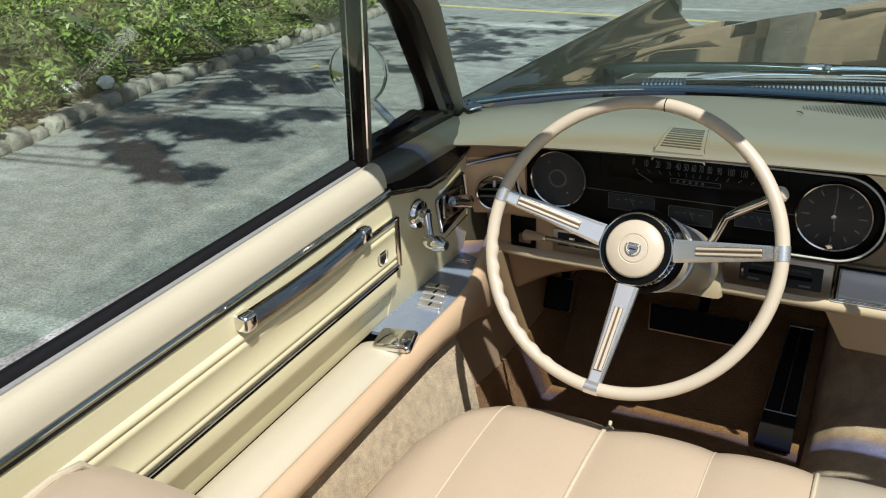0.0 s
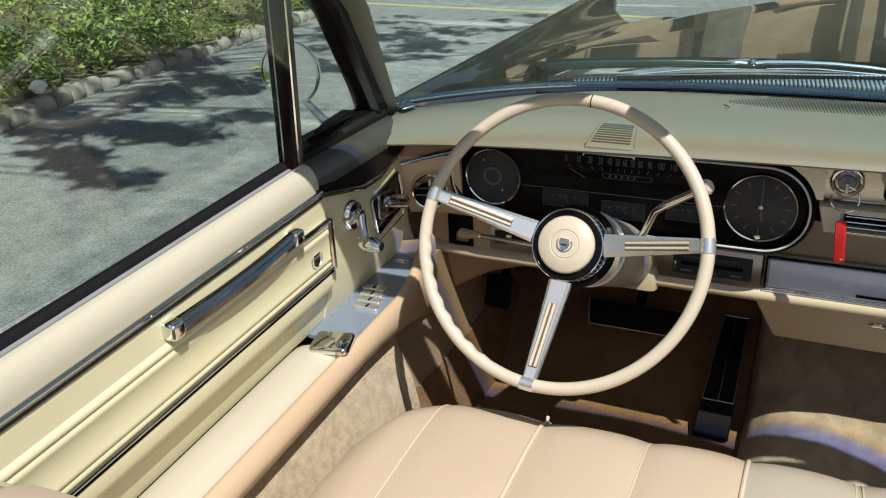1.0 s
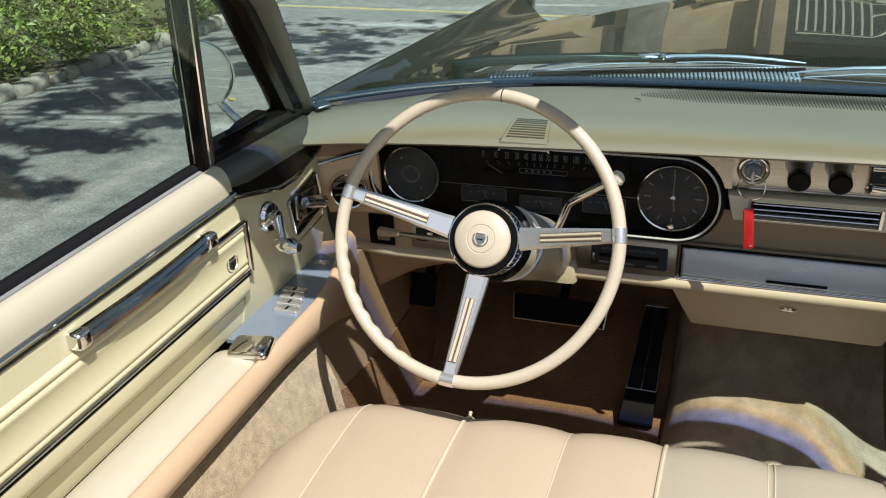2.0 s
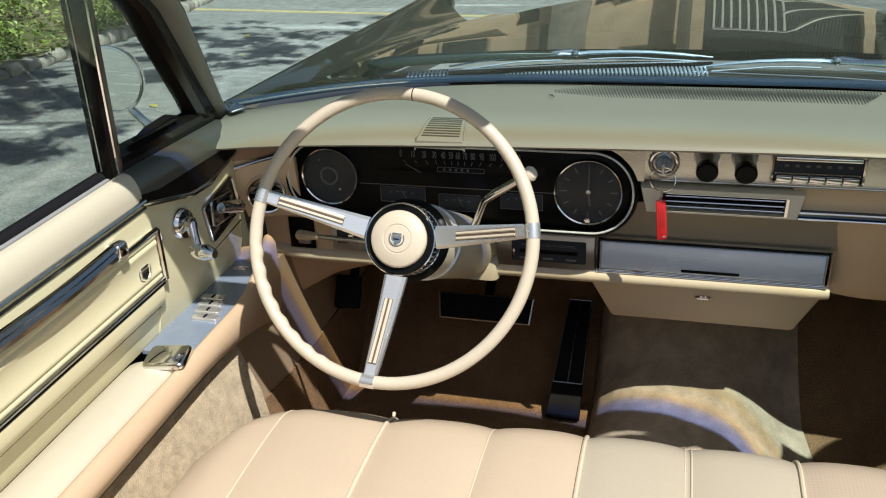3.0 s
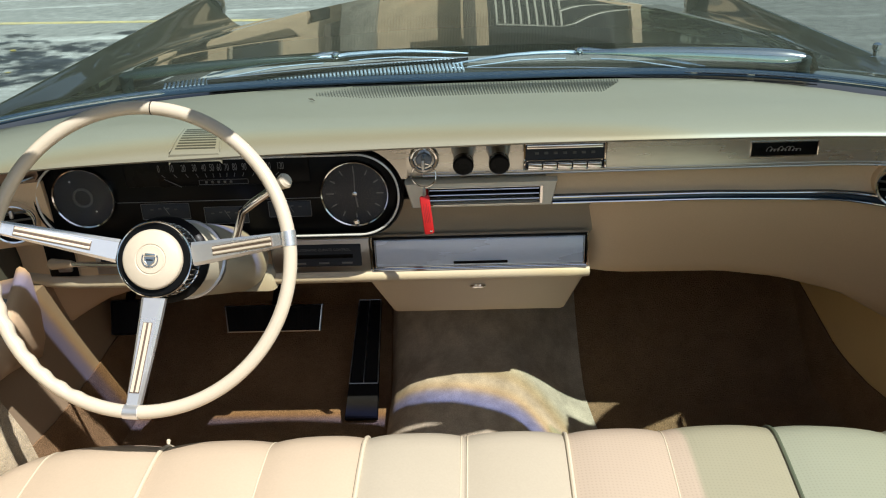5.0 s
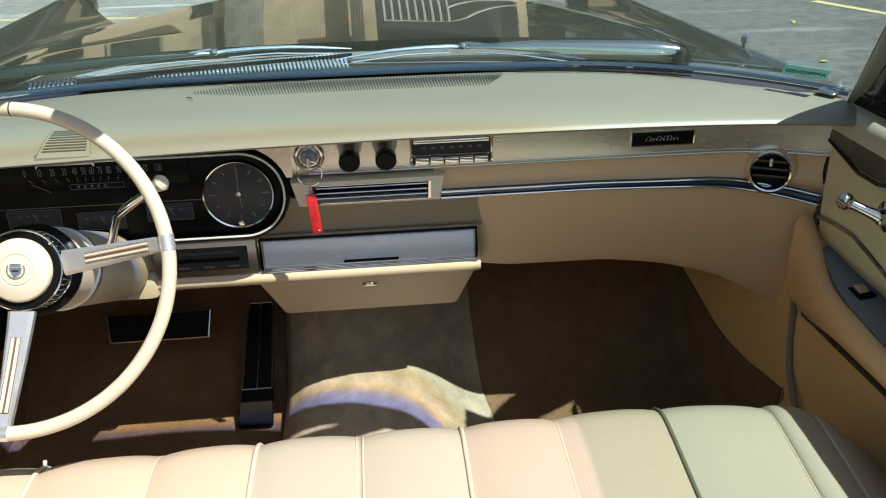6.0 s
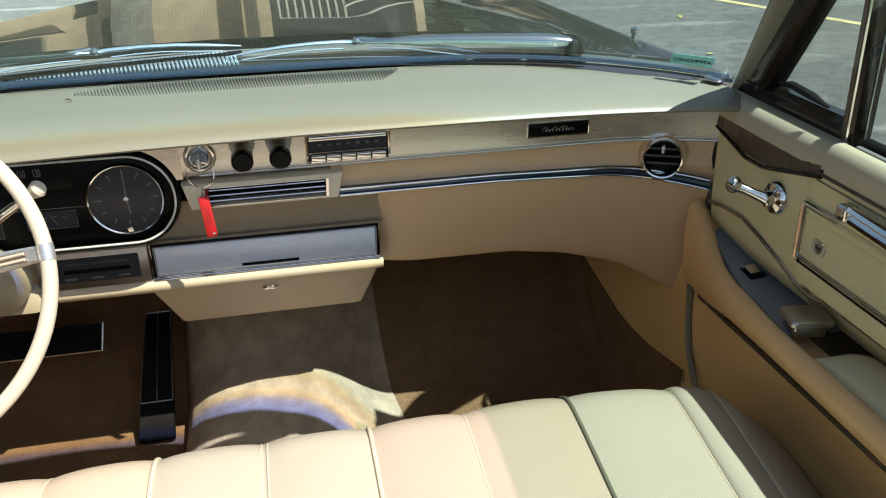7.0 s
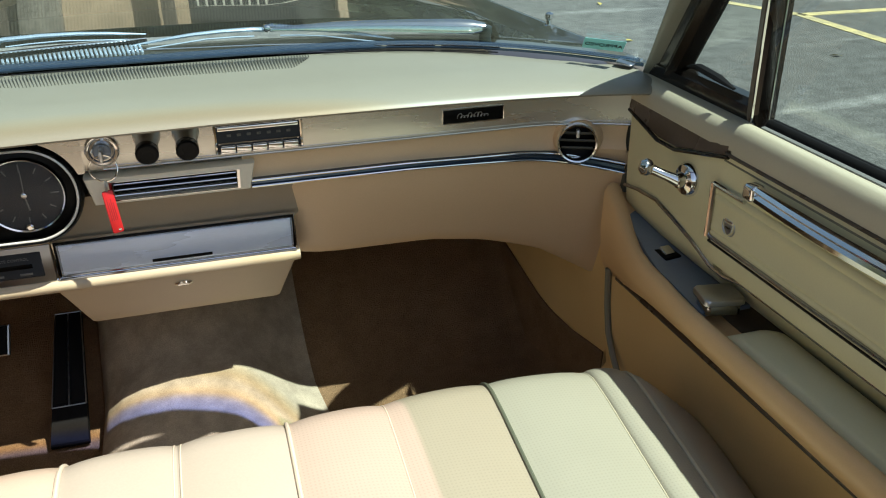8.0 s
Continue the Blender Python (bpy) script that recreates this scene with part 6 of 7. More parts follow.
def steering_wheel():
    w = thing("steering_wheel", (-0.388, 1.45, 0.90), "large thin-rimmed ivory steering wheel with three chrome spokes", "steering wheel")
    R = 0.1855
    bm = B()
    n, k = 240, 14
    rows = []
    for i in range(n):
        a = 2 * math.pi * i / n
        # finger grips under the lower left and right of the rim
        grip = 0.0
        deg = math.degrees(a) % 360
        if 180 < deg < 250:
            grip = 0.0013 * math.sin(radians(deg - 180) * 46) * min(1, (deg - 180) / 8, (250 - deg) / 8)
        row = []
        for j in range(k):
            b = 2 * math.pi * j / k
            rr = 0.0085 + (grip if math.cos(b) < 0.2 else 0)
            row.append(WHEEL @ Vector(((R + rr * math.cos(b)) * math.cos(a), (R + rr * math.cos(b)) * math.sin(a), 0.0090 * math.sin(b))))
        rows.append(row)
    loft(bm, rows, loop=True, ring=True)
    part("rim", bm, IVORY, w, "ivory plastic rim", sharp=80)
    bm = B()
    lathe(bm, WHEEL @ pose(0, 0, -0.056), [(0.046, -0.034), (0.0485, -0.006), (0.0485, 0.005), (0.045, 0.010), (0.040, 0.010)], 48)
    hub = part("hub_ring", bm, BLACK, w, "black fluted hub ring")
    bm = B()
    for i in range(44):
        a = 2 * math.pi * i / 44
        slab(bm, WHEEL @ pose(0, 0, -0.066, 0, 0, math.degrees(a)) @ pose(0.0478, 0, 0.0, 0, 90, 0), 0.028, 0.0014, 0.0018, 0.0004, 0.0003, 2)
    for z, r in ((-0.0485, 0.0478), (-0.0815, 0.0478)):
        tube(bm, [WHEEL @ Vector((r * math.cos(b), r * math.sin(b), z)) for b in steps(0, 2 * math.pi * 63 / 64, 64)], 0.0013, 6, closed=True, up=(0, 1, 0))
    part("fluted_ring", bm, CHROME, hub, "ring of fine chrome flutes")
    bm = B()
    lathe(bm, WHEEL @ pose(0, 0, -0.044), [(0.038, -0.012), (0.0385, 0.002), (0.0375, 0.005), (0.035, 0.007), (0.0200, 0.0095), (0.0188, 0.0085), (0.0175, 0.0098), (0.004, 0.0105)], 48)
    horn = part("horn_button", bm, IVORY, w, "round ivory horn button")
    crest(horn, WHEEL @ pose(0, 0, -0.0338, 0, 0, -4), 0.014)
    for ang in (166.0, 6.5, -94.0):
        m = WHEEL @ pose(0, 0, 0, 0, 0, ang)
        bm = B()
        rows = []
        for u in steps(0.085, 0.99, 8):
            x = lerp(0.036, 0.191, u)
            z = lerp(-0.057, 0.002, u ** 1.15)
            half = lerp(0.0160, 0.0082, u)
            th = 0.006
            rows.append([m @ Vector((x, y, z + h)) for y, h in ((-half, -th), (-half, 0.002), (-half * 0.72, th), (half * 0.72, th), (half, 0.002), (half, -th))])
        loft(bm, rows, loop=True, caps=True)
        sp = part("spoke", bm, SPOKE, w, "brushed chrome spoke", sharp=30)
        bm = B()
        rows = []
        for u in steps(0.28, 0.82, 6):
            x, z = lerp(0.036, 0.191, u), lerp(-0.057, 0.002, u ** 1.15) + 0.0058
            rows.append([m @ Vector((x, y, z + h)) for y, h in ((-0.0062, 0.0), (-0.0058, 0.0012), (0.0058, 0.0012), (0.0062, 0.0))])
        loft(bm, rows, loop=True, caps=True)
        part("inlay_bed", bm, BROWN_METAL, sp, "dark bed of the inlay", sharp=25)
        for y in (-0.0026, 0.0026):
            bm = B()
            tube(bm, [m @ Vector((lerp(0.036, 0.191, u), y * 1.25, lerp(-0.057, 0.002, u ** 1.15) + 0.0068)) for u in steps(0.285, 0.815, 6)], 0.0021, 6)
            part("inlay", bm, IVORY, sp, "narrow ivory inlay")
        bm = B()
        rows = []
        for a in steps(-2.8, 2.8, 5):
            rows.append([m @ Vector(((R + 0.0092 * math.cos(b)) * math.cos(radians(a)), (R + 0.0092 * math.cos(b)) * math.sin(radians(a)), 0.0097 * math.sin(b))) for b in steps(0, 2 * math.pi * 13 / 14, 14)])
        loft(bm, rows, loop=True, caps=True)
        part("rim_clasp", bm, SPOKE, sp)
    # joint in the rim
    bm = B()
    m = WHEEL @ pose(0, 0, 0, 0, 0, 84)
    rows = [[m @ Vector(((R + 0.0088 * math.cos(b)) * math.cos(radians(a)), (R + 0.0088 * math.cos(b)) * math.sin(radians(a)), 0.0093 * math.sin(b))) for b in steps(0, 2 * math.pi * 13 / 14, 14)] for a in (-0.2, 0.2)]
    loft(bm, rows, loop=True, caps=True)
    part("rim_joint", bm, DARK_TRIM, w)
    c = thing("steering_column", (-0.388, 1.7, 0.75), "cream steering column shroud", "steering column")
    bm = B()
    lathe(bm, WHEEL @ pose(0, 0, -0.42), [(0.055, 0.0), (0.055, 0.10), (0.054, 0.24), (0.050, 0.29), (0.046, 0.325), (0.040, 0.335)], 36)
    part("shroud", bm, CREAM_PAD, c)
    bm = B()
    lathe(bm, WHEEL @ pose(0, 0, -0.105), [(0.047, 0.0), (0.056, 0.006), (0.058, 0.016), (0.050, 0.022)], 36)
    part("collar", bm, BLACK, c)
    bm = B()
    lathe(bm, WHEEL @ pose(0, 0, -0.175), [(0.0565, 0.0), (0.0565, 0.008), (0.055, 0.009)], 36)
    part("seam_ring", bm, SATIN, c)
    # bracket that joins column and ledge
    bm = B()
    box(bm, (-0.455, 1.770, 0.682), (-0.322, 1.81, 0.726), 0.012)
    part("bracket", bm, CREAM_PAD, c)
    g = thing("gear_lever", (-0.32, 1.55, 0.86), "chrome column gear lever with an ivory knob", "gear lever")
    bm = B()
    tube(bm, [(-0.345, 1.545, 0.855), (-0.315, 1.540, 0.868), (-0.300, 1.530, 0.895), (-0.285, 1.520, 0.932), (-0.265, 1.512, 0.948), (-0.228, 1.503, 0.974)], [0.007, 0.0065, 0.0055, 0.0055, 0.0062, 0.0055], 10)
    part("stalk", bm, CHROME, g)
    bm = B()
    lathe(bm, look((-0.231, 1.504, 0.972), (-0.190, 1.490, 1.000)) @ pose(0, 0, 0, 180), [(0.0055, 0), (0.007, 0.004), (0.0095, 0.012), (0.0105, 0.017), (0.008, 0.021), (0.003, 0.022)], 18)
    part("knob", bm, IVORY, g)
    t = thing("turn_signal_lever", (-0.45, 1.5, 0.85), "slim chrome turn signal lever with a tan tip", "lever")
    bm = B()
    tube(bm, [(-0.43, 1.495, 0.868), (-0.50, 1.545, 0.846), (-0.568, 1.583, 0.830)], [0.006, 0.0042, 0.0038], 10)
    part("stalk", bm, CHROME, t)
    bm = B()
    tube(bm, [(-0.566, 1.582, 0.8305), (-0.574, 1.586, 0.829), (-0.610, 1.606, 0.820), (-0.614, 1.608, 0.819)], [0.0045, 0.006, 0.0088, 0.004], 12)
    part("tip", bm, KICK_BROWN, t)


steering_wheel()


# ---- pedals ----
def pedals():
    b = thing("brake_pedal", (-0.406, 2.03, 0.45), "wide black rubber brake pedal with a bright edge", "pedal")
    m = pose(-0.406, 2.045, 0.475, 62, 0, 0)
    bm = B()
    prism(bm, m, [(-0.103, 0.027), (0.103, 0.027), (0.097, -0.027), (-0.097, -0.027)], 0.014, 0.004)
    part("pad", bm, BLACK_SOFT, b)
    bm = B()
    o = [(-0.1045, 0.0285), (0.1045, 0.0285), (0.0985, -0.0285), (-0.0985, -0.0285)]
    i = [(-0.102, 0.0262), (0.102, 0.0262), (0.096, -0.0262), (-0.096, -0.0262)]
    loft(bm, [lift(m, o, 0.0), lift(m, o, 0.012), lift(m, i, 0.013), lift(m, i, 0.0)], loop=True, ring=True)
    part("bright_edge", bm, SATIN, b, sharp=25)
    for k in range(6):
        bm = B()
        slab(bm, m @ pose(-0.07 + 0.028 * k, 0, 0.013), 0.016, 0.040, 0.003, 0.002, 0.001, 3)
        part("rib", bm, BLACK_SOFT, b)
    bm = B()
    tube(bm, [(-0.406, 2.06, 0.48), (-0.40, 2.12, 0.55), (-0.39, 2.20, 0.68)], 0.011, 8)
    part("arm", bm, BLACK, b)
    g = thing("gas_pedal", (-0.235, 1.99, 0.28), "long black accelerator pedal with bright edges", "pedal")
    a, c = Vector((-0.2215, 1.930, 0.292)), Vector((-0.2105, 2.135, 0.458))
    up = (c - a).normalized()
    side = Vector((1, 0, 0))
    nrm = side.cross(up)
    m = Matrix((side, up, nrm)).transposed().to_4x4()
    m.translation = a
    L = (c - a).length
    bm = B()
    prism(bm, m, [(-0.034, 0), (0.034, 0), (0.024, L), (-0.024, L)], 0.018, 0.003)
    part("pad", bm, BLACK_SOFT, g)
    for x0, x1 in ((-0.033, -0.0235), (0.033, 0.0235), (0.0, 0.0)):
        bm = B()
        tube(bm, [m @ Vector((lerp(x0, x1, u), L * u, 0.019)) for u in (0.28, 0.5, 1)], 0.0013, 6)
        part("bright_edge", bm, SATIN, g)
    for v in (0.28, 1.0):
        bm = B()
        w = lerp(0.033, 0.0235, v)
        tube(bm, [m @ Vector((-w, L * v, 0.019)), m @ Vector((0, L * v, 0.019)), m @ Vector((w, L * v, 0.019))], 0.0013, 6)
        part("bright_edge", bm, SATIN, g)
    for x in (-0.016, 0.016):
        bm = B()
        prism(bm, m @ pose(0, 0, 0.0165), [(x - 0.010, L * 0.31), (x + 0.010, L * 0.31), (x * 0.8 + 0.008, L * 0.96), (x * 0.8 - 0.008, L * 0.96)], 0.003, 0.001)
        part("rib", bm, BLACK_SOFT, g)
    p = thing("parking_brake_pedal", (-0.68, 1.95, 0.5), "small black parking brake pedal with a bright edge", "pedal")
    m = pose(-0.680, 1.955, 0.535, 66, 0, 0)
    bm = B()
    slab(bm, m, 0.055, 0.066, 0.012, 0.004, 0.003)
    part("pad", bm, BLACK_SOFT, p)
    bm = B()
    hoop(bm, m, 0.060, 0.071, 0.005, 0.0025, 0.012, 4)
    part("bright_edge", bm, SATIN, p)
    bm = B()
    tube(bm, [(-0.68, 1.97, 0.54), (-0.68, 2.02, 0.60), (-0.67, 2.08, 0.70)], 0.010, 8)
    part("arm", bm, BLACK, p)


pedals()


# ---- doors ----
def door(s):
    side = "driver" if s < 0 else "passenger"
    d = thing("door_1" if s < 0 else "door_2", (s * 0.77, 0.95, 0.42), "cream-panelled %s car door with chrome trim and tan armrest" % side, "car door", "car doors", "structure")
    Y0, Y1, YF = 0.20, 1.425, 1.695
    OUT = 0.778 if s < 0 else 0.803

    def skin(name, prof, y0, y1, mat, label="", n=14, t=0.012, sharp=50):
        bm = B()
        sheet(bm, [[(s * x, y, z) for x, z in prof] for y in steps(y0, y1, n)], t, (s, 0, 0))
        return part(name, bm, mat, d, label, sharp)

    skin("belt_pad", [(0.790, 0.955), (0.788, 0.968), (0.783, 0.976), (0.776, 0.979), (0.769, 0.976), (0.763, 0.969), (0.759, 0.960), (0.757, 0.950), (0.757, 0.938)], Y0, Y1, CREAM_PAD, "smooth cream vinyl belt pad", t=0.004)
    skin("window_seal", [(0.7885, 0.970), (0.789, 0.977), (0.791, 0.984), (0.795, 0.9885), (0.800, 0.9885), (0.804, 0.984), (0.806, 0.970)], Y0, 1.40, BLACK_SOFT, "black rubber window seal", t=0.004)
    skin("felt_lip", [(0.7835, 0.9745), (0.784, 0.9795), (0.7862, 0.9805), (0.7882, 0.978)], Y0, 1.40, FELT, "grey felt window lip", t=0.003)
    skin("upper_panel", [(0.758, 0.938), (0.758, 0.925), (0.7575, 0.889)], Y0, 1.434, CREAM)
    skin("centre_panel", [(0.7575, 0.889), (0.7555, 0.887), (0.7535, 0.8835), (0.7535, 0.880), (0.7558, 0.8765), (0.7535, 0.873), (0.7535, 0.869), (0.7555, 0.865), (0.7545, 0.850), (0.7552, 0.834), (0.7535, 0.830), (0.7535, 0.826), (0.7558, 0.8225), (0.7535, 0.819), (0.7545, 0.8155), (0.7575, 0.811)], Y0, 1.434, CREAM, "pleated cream centre panel")
    skin("front_panel", [(0.7625, 0.950), (0.762, 0.880), (0.762, 0.840), (0.763, 0.800), (0.766, 0.765), (lerp(0.770, OUT, 0.4), 0.735), (OUT + 0.002, 0.712)], 1.434, YF, CREAM, "plain vinyl panel ahead of the trim")
    skin("lower_panel", [(0.7572, 0.811), (0.7555, 0.797), (0.7555, 0.784), (0.759, 0.773), (lerp(0.768, OUT, 0.2), 0.768), (lerp(0.768, OUT, 0.25), 0.764), (lerp(0.769, OUT, 0.5), 0.745), (OUT + 0.002, 0.715)], Y0, 1.434, CREAM, "cream panel above the armrest")
    # chrome strips
    def strip(name, pts, r, flat=1.0, mat=CHROME, n=8):
        bm = B()
        tube(bm, [(s * x, y, z) for x, y, z in pts], r, n, flat=flat)
        return part(name, bm, mat, d)
    strip("belt_moulding", [(0.757, y, 0.9365) for y in steps(Y0, 1.43, 8)], 0.0036 if s < 0 else 0.0026, mat=SMOKED if s < 0 else BROWN_GLOSS)
    strip("belt_moulding", [(0.758, y, 0.9265) for y in steps(Y0, 1.43, 8)], 0.0022 if s < 0 else 0.0014, mat=DARK_TRIM if s < 0 else PAD_DARK)
    strip("frame_strip", [(0.7545, y, 0.8115) for y in steps(Y0, 1.44, 8)], 0.0030, mat=SMOKED)
    strip("frame_strip", [(0.7575, y, 0.803) for y in steps(Y0, 1.44, 8)], 0.0025, mat=DARK_TRIM)
    strip("frame_strip", [(0.754, 1.441, z) for z in steps(0.8095, 0.891, 5)], 0.0045)
    strip("frame_strip", [(0.754, y, 0.8895) for y in steps(1.34 if s < 0 else 1.37, 1.44, 8)], 0.0036)
    strip("groove_strip", [(0.7695, y, 0.7655) for y in steps(Y0, 1.45, 8)] + [(0.770, 1.52, 0.768), (0.766, 1.60, 0.785), (0.764, YF, 0.80)] if s < 0 else
          [(0.771, y, 0.7645) for y in steps(Y0, 1.37, 8)] + [(0.7665, 1.405, 0.759), (0.766, 1.44, 0.760), (0.7635, 1.49, 0.779), (0.762, 1.55, 0.794), (0.761, 1.594, 0.803), (0.761, 1.65, 0.799), (0.761, YF, 0.791)], 0.0020 if s < 0 else 0.0032, mat=DARK_TRIM if s < 0 else SMOKED)
    # dark capping at the front corner
    bm = B()
    rows = []
    for y in steps(1.418, 1.705, 12):
        lo = line([(1.42, 0.934), (1.55, 0.903), (1.60, 0.902), (1.705, 0.922)], y)
        rows.append([(s * x, y, z) for x, z in ((0.764, lo), (0.757, lo + 0.003), (0.757, lo + 0.010), (0.760, min(lo + 0.045, 0.955)))])
    sheet(bm, rows, 0.008, (s, 0, 0))
    part("corner_cap", bm, DARK_TRIM if s < 0 else BROWN_GLOSS, d, "dark brown gloss corner capping")
    strip("cap_edge", [(0.755, 1.42, 0.934), (0.755, 1.55, 0.902), (0.755, 1.60, 0.901), (0.758, 1.70, 0.922)], 0.0032, mat=CHROME if s < 0 else DARK_TRIM)
    bm = B()
    rows = []
    for y in steps(1.42, 1.705, 12):
        rows.append([(s * x, y, z) for x, z in ((0.758, 0.948), (0.760, 0.960), (0.768, 0.972), (0.785, 0.978), (0.815, 0.975))])
    sheet(bm, rows, 0.008, (0, 0, -1))
    # the driver's corner carries painted shade, the passenger's stays plain cream
    part("corner_top", bm, CORNER_SHADED if s < 0 else CREAM_PAD, d, "vinyl top of the door corner")
    # grab handle
    h_y0, h_y1, hz = (1.085, 1.342, 0.905) if s < 0 else (1.06, 1.350, 0.912)
    bm = B()
    rows = []
    for u in steps(0, 1, 15):
        y = lerp(h_y0, h_y1, u)
        bow = 0.006 * math.sin(math.pi * u)
        rows.append([(s * (0.7485 - bow + a), y, hz + b) for a, b in ((-0.005, -0.009), (-0.007, -0.002), (-0.0035, 0.002), (-0.006, 0.006), (-0.003, 0.010), (0.004, 0.011), (0.008, 0.008), (0.008, -0.007), (0.003, -0.010))])
    loft(bm, rows, loop=True, caps=True)
    hd = part("grab_handle", bm, SMOKED if s < 0 else CHROME, d, "chrome grab handle", sharp=35)
    for y in (h_y0, h_y1):
        bm = B()
        slab(bm, pose(s * 0.760, y, hz, 0, -90 * s, 0), 0.022, 0.022, 0.021, 0.005, 0.004)
        part("handle_end", bm, CHROME, hd)
    # emblem
    m = pose(s * 0.7555, 1.396, 0.842, 90, 0, -90 * s)
    crest(d, m, 0.019)
    # vent crank
    base = Vector((s * 0.762, 1.513, 0.868))
    bm = B()
    lathe(bm, Matrix.Translation(base) @ pose(0, 0, 0, 0, -90 * s, 0), [(0.026, -0.004), (0.026, 0.004), (0.022, 0.010), (0.012, 0.013), (0.011, 0.022), (0.005, 0.024)], 28)
    cr = part("crank", bm, CHROME, d, "chrome window crank")
    end = Vector((s * 0.724, 1.490, 0.834)) if s < 0 else Vector((s * 0.706, 1.535, 0.884))
    start = base + Vector((-s * 0.018, 0, 0))
    bm = B()
    tube(bm, [start, start.lerp(end, 0.4), start.lerp(end, 0.75), end], [0.010, 0.0075, 0.0075, 0.009], 10)
    part("crank_arm", bm, CHROME, cr)
    bm = B()
    away = Vector((-s * 0.03, -0.004, 0.0)) if s < 0 else Vector((-s * 0.012, 0.006, 0.004))
    tube(bm, [end - away * 0.4, end, end + away * 0.5, end + away], [0.008, 0.0125, 0.013, 0.007], 14)
    part("crank_knob", bm, CHROME, cr)
    # armrest: roll, pad, switch plate, ashtray
    J = 0.692 if s < 0 else 0.712

    def roll_x(y):
        return spline([(0.2, J), (1.38, J), (1.52, J + (0.002 if s < 0 else 0.008)), (1.71, 0.724 if s < 0 else 0.746)], y)
    bm = B()
    rows = []
    for y in steps(Y0, 1.712, 34):
        x = roll_x(y)
        top = line([(0.2, 0.724), (1.45, 0.724), (1.60, 0.728), (1.66, 0.740), (1.712, 0.768)] if s < 0 else [(0.2, 0.724), (1.45, 0.724), (1.56, 0.728), (1.64, 0.748), (1.69, 0.780), (1.705, 0.789), (1.712, 0.790)], y)
        low = line([(0.2, 0.676), (1.40, 0.674), (1.55, 0.655), (1.712, 0.592 if s < 0 else 0.610)], y)
        k = line([(0.2, 1.0), (1.58, 1.0), (1.712, 1.0 if s < 0 else 1.8)], y)
        rows.append([(s * a, y, z) for a, z in ((x + 0.012 * k, top - 0.020), (x + 0.008 * k, top - 0.004), (x + 0.001, top), (x - 0.007, top - 0.004), (x - 0.013, top - 0.014), (x - 0.015, lerp(top, low, 0.45)), (x - 0.010, lerp(top, low, 0.78)), (x + 0.004, low + 0.003), (x + 0.024, low), (x + 0.06, low + 0.006), (x + 0.06, top - 0.03))])
    loft(bm, rows, loop=True, caps=True)
    part("armrest_roll", bm, TAN if s < 0 else TAN_BOUNCE, d, "rounded tan leather armrest edge", sharp=70)
    bm = B()
    rows = []
    PE = 1.372 if s < 0 else 1.330
    for y in [Y0] + steps(Y0 + 0.2, PE - 0.05, 8) + [PE - 0.03, PE - 0.015, PE - 0.005, PE]:
        e = max(0.0, (y - PE + 0.05) / 0.05)
        dz = -0.016 * e ** 2.5
        rows.append([(s * x, y, z + dz) for x, z in ((OUT, 0.690), (OUT, 0.714), (OUT - 0.008, 0.723), (OUT - 0.025, 0.728), (0.730, 0.728), (J + 0.014, 0.724), (J + 0.008, 0.716), (J + 0.008, 0.690))])
    loft(bm, rows, loop=True, caps=True)
    # the passenger's pad takes the yellower CREAM, its olive shade put into the colour
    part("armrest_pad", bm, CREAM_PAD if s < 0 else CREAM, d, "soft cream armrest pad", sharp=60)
    bm = B()
    rows = []
    for y in steps(1.385, 1.70, 8):
        z = line([(1.385, 0.718), (1.52, 0.720), (1.70, 0.728 if s < 0 else 0.752)], y)
        a = roll_x(y) + (0.008 if s < 0 else 0.011)
        rows.append([(s * a, y, z - 0.006), (s * (a + 0.001), y, z), (s * OUT, y, z), (s * (OUT + 0.001), y, z - 0.006)])
    loft(bm, rows, loop=True, caps=True)
    plate = part("switch_plate", bm, SWITCH_GREY, d, "brushed grey metal switch plate", sharp=25)
    ash = pose(-0.718, 1.358, 0.710, 0, 0, 12) if s < 0 else pose(0.754, 1.392, 0.718, 0, 0, -10)
    bm = B()
    slab(bm, ash @ pose(0, 0, 0), 0.050, 0.042, 0.016, 0.006, 0.002)
    a = part("ashtray", bm, SMOKED, d, "armrest ashtray with a chrome lid")
    bm = B()
    slab(bm, ash @ pose(0, 0.002, 0.016), 0.060, 0.052, 0.009, 0.008, 0.004, 6)
    part("lid", bm, CHROME if s < 0 else SATIN, a, "bright chrome lid" if s < 0 else "satin grey metal lid")
    if s < 0:
        for i in range(4):
            y = 1.486 + 0.0215 * i
            bm = B()
            slab(bm, pose(s * lerp(0.729, 0.750, i / 3), y, 0.7175), 0.042, 0.0165, 0.007, 0.002, 0.0015, 4)
            part("switch", bm, SPOKE, plate)
            bm = B()
            slab(bm, pose(s * lerp(0.729, 0.750, i / 3), y, 0.7248), 0.003, 0.011, 0.001, 0.0004, 0.0002, 2)
            part("switch_split", bm, BLACK, plate)
        for dx in (-0.018, 0.018):
            bm = B()
            slab(bm, pose(s * 0.772 + dx, 1.655, 0.7175), 0.030, 0.016, 0.009, 0.003, 0.002, 4)
            part("switch", bm, CHROME, plate)
        # remote mirror control in a recessed chrome plate
        m = pose(s * 0.7618, 1.632, 0.846, 90, 0, -90 * s) @ pose(0, 0, 0, 0, 0, 12)
        bm = B()
        slab(bm, m, 0.100, 0.066, 0.002, 0.006)
        mc = part("mirror_control", bm, DARK_TRIM, d, "chrome remote mirror control")
        bm = B()
        hoop(bm, m, 0.104, 0.070, 0.007, 0.004, 0.006, 5)
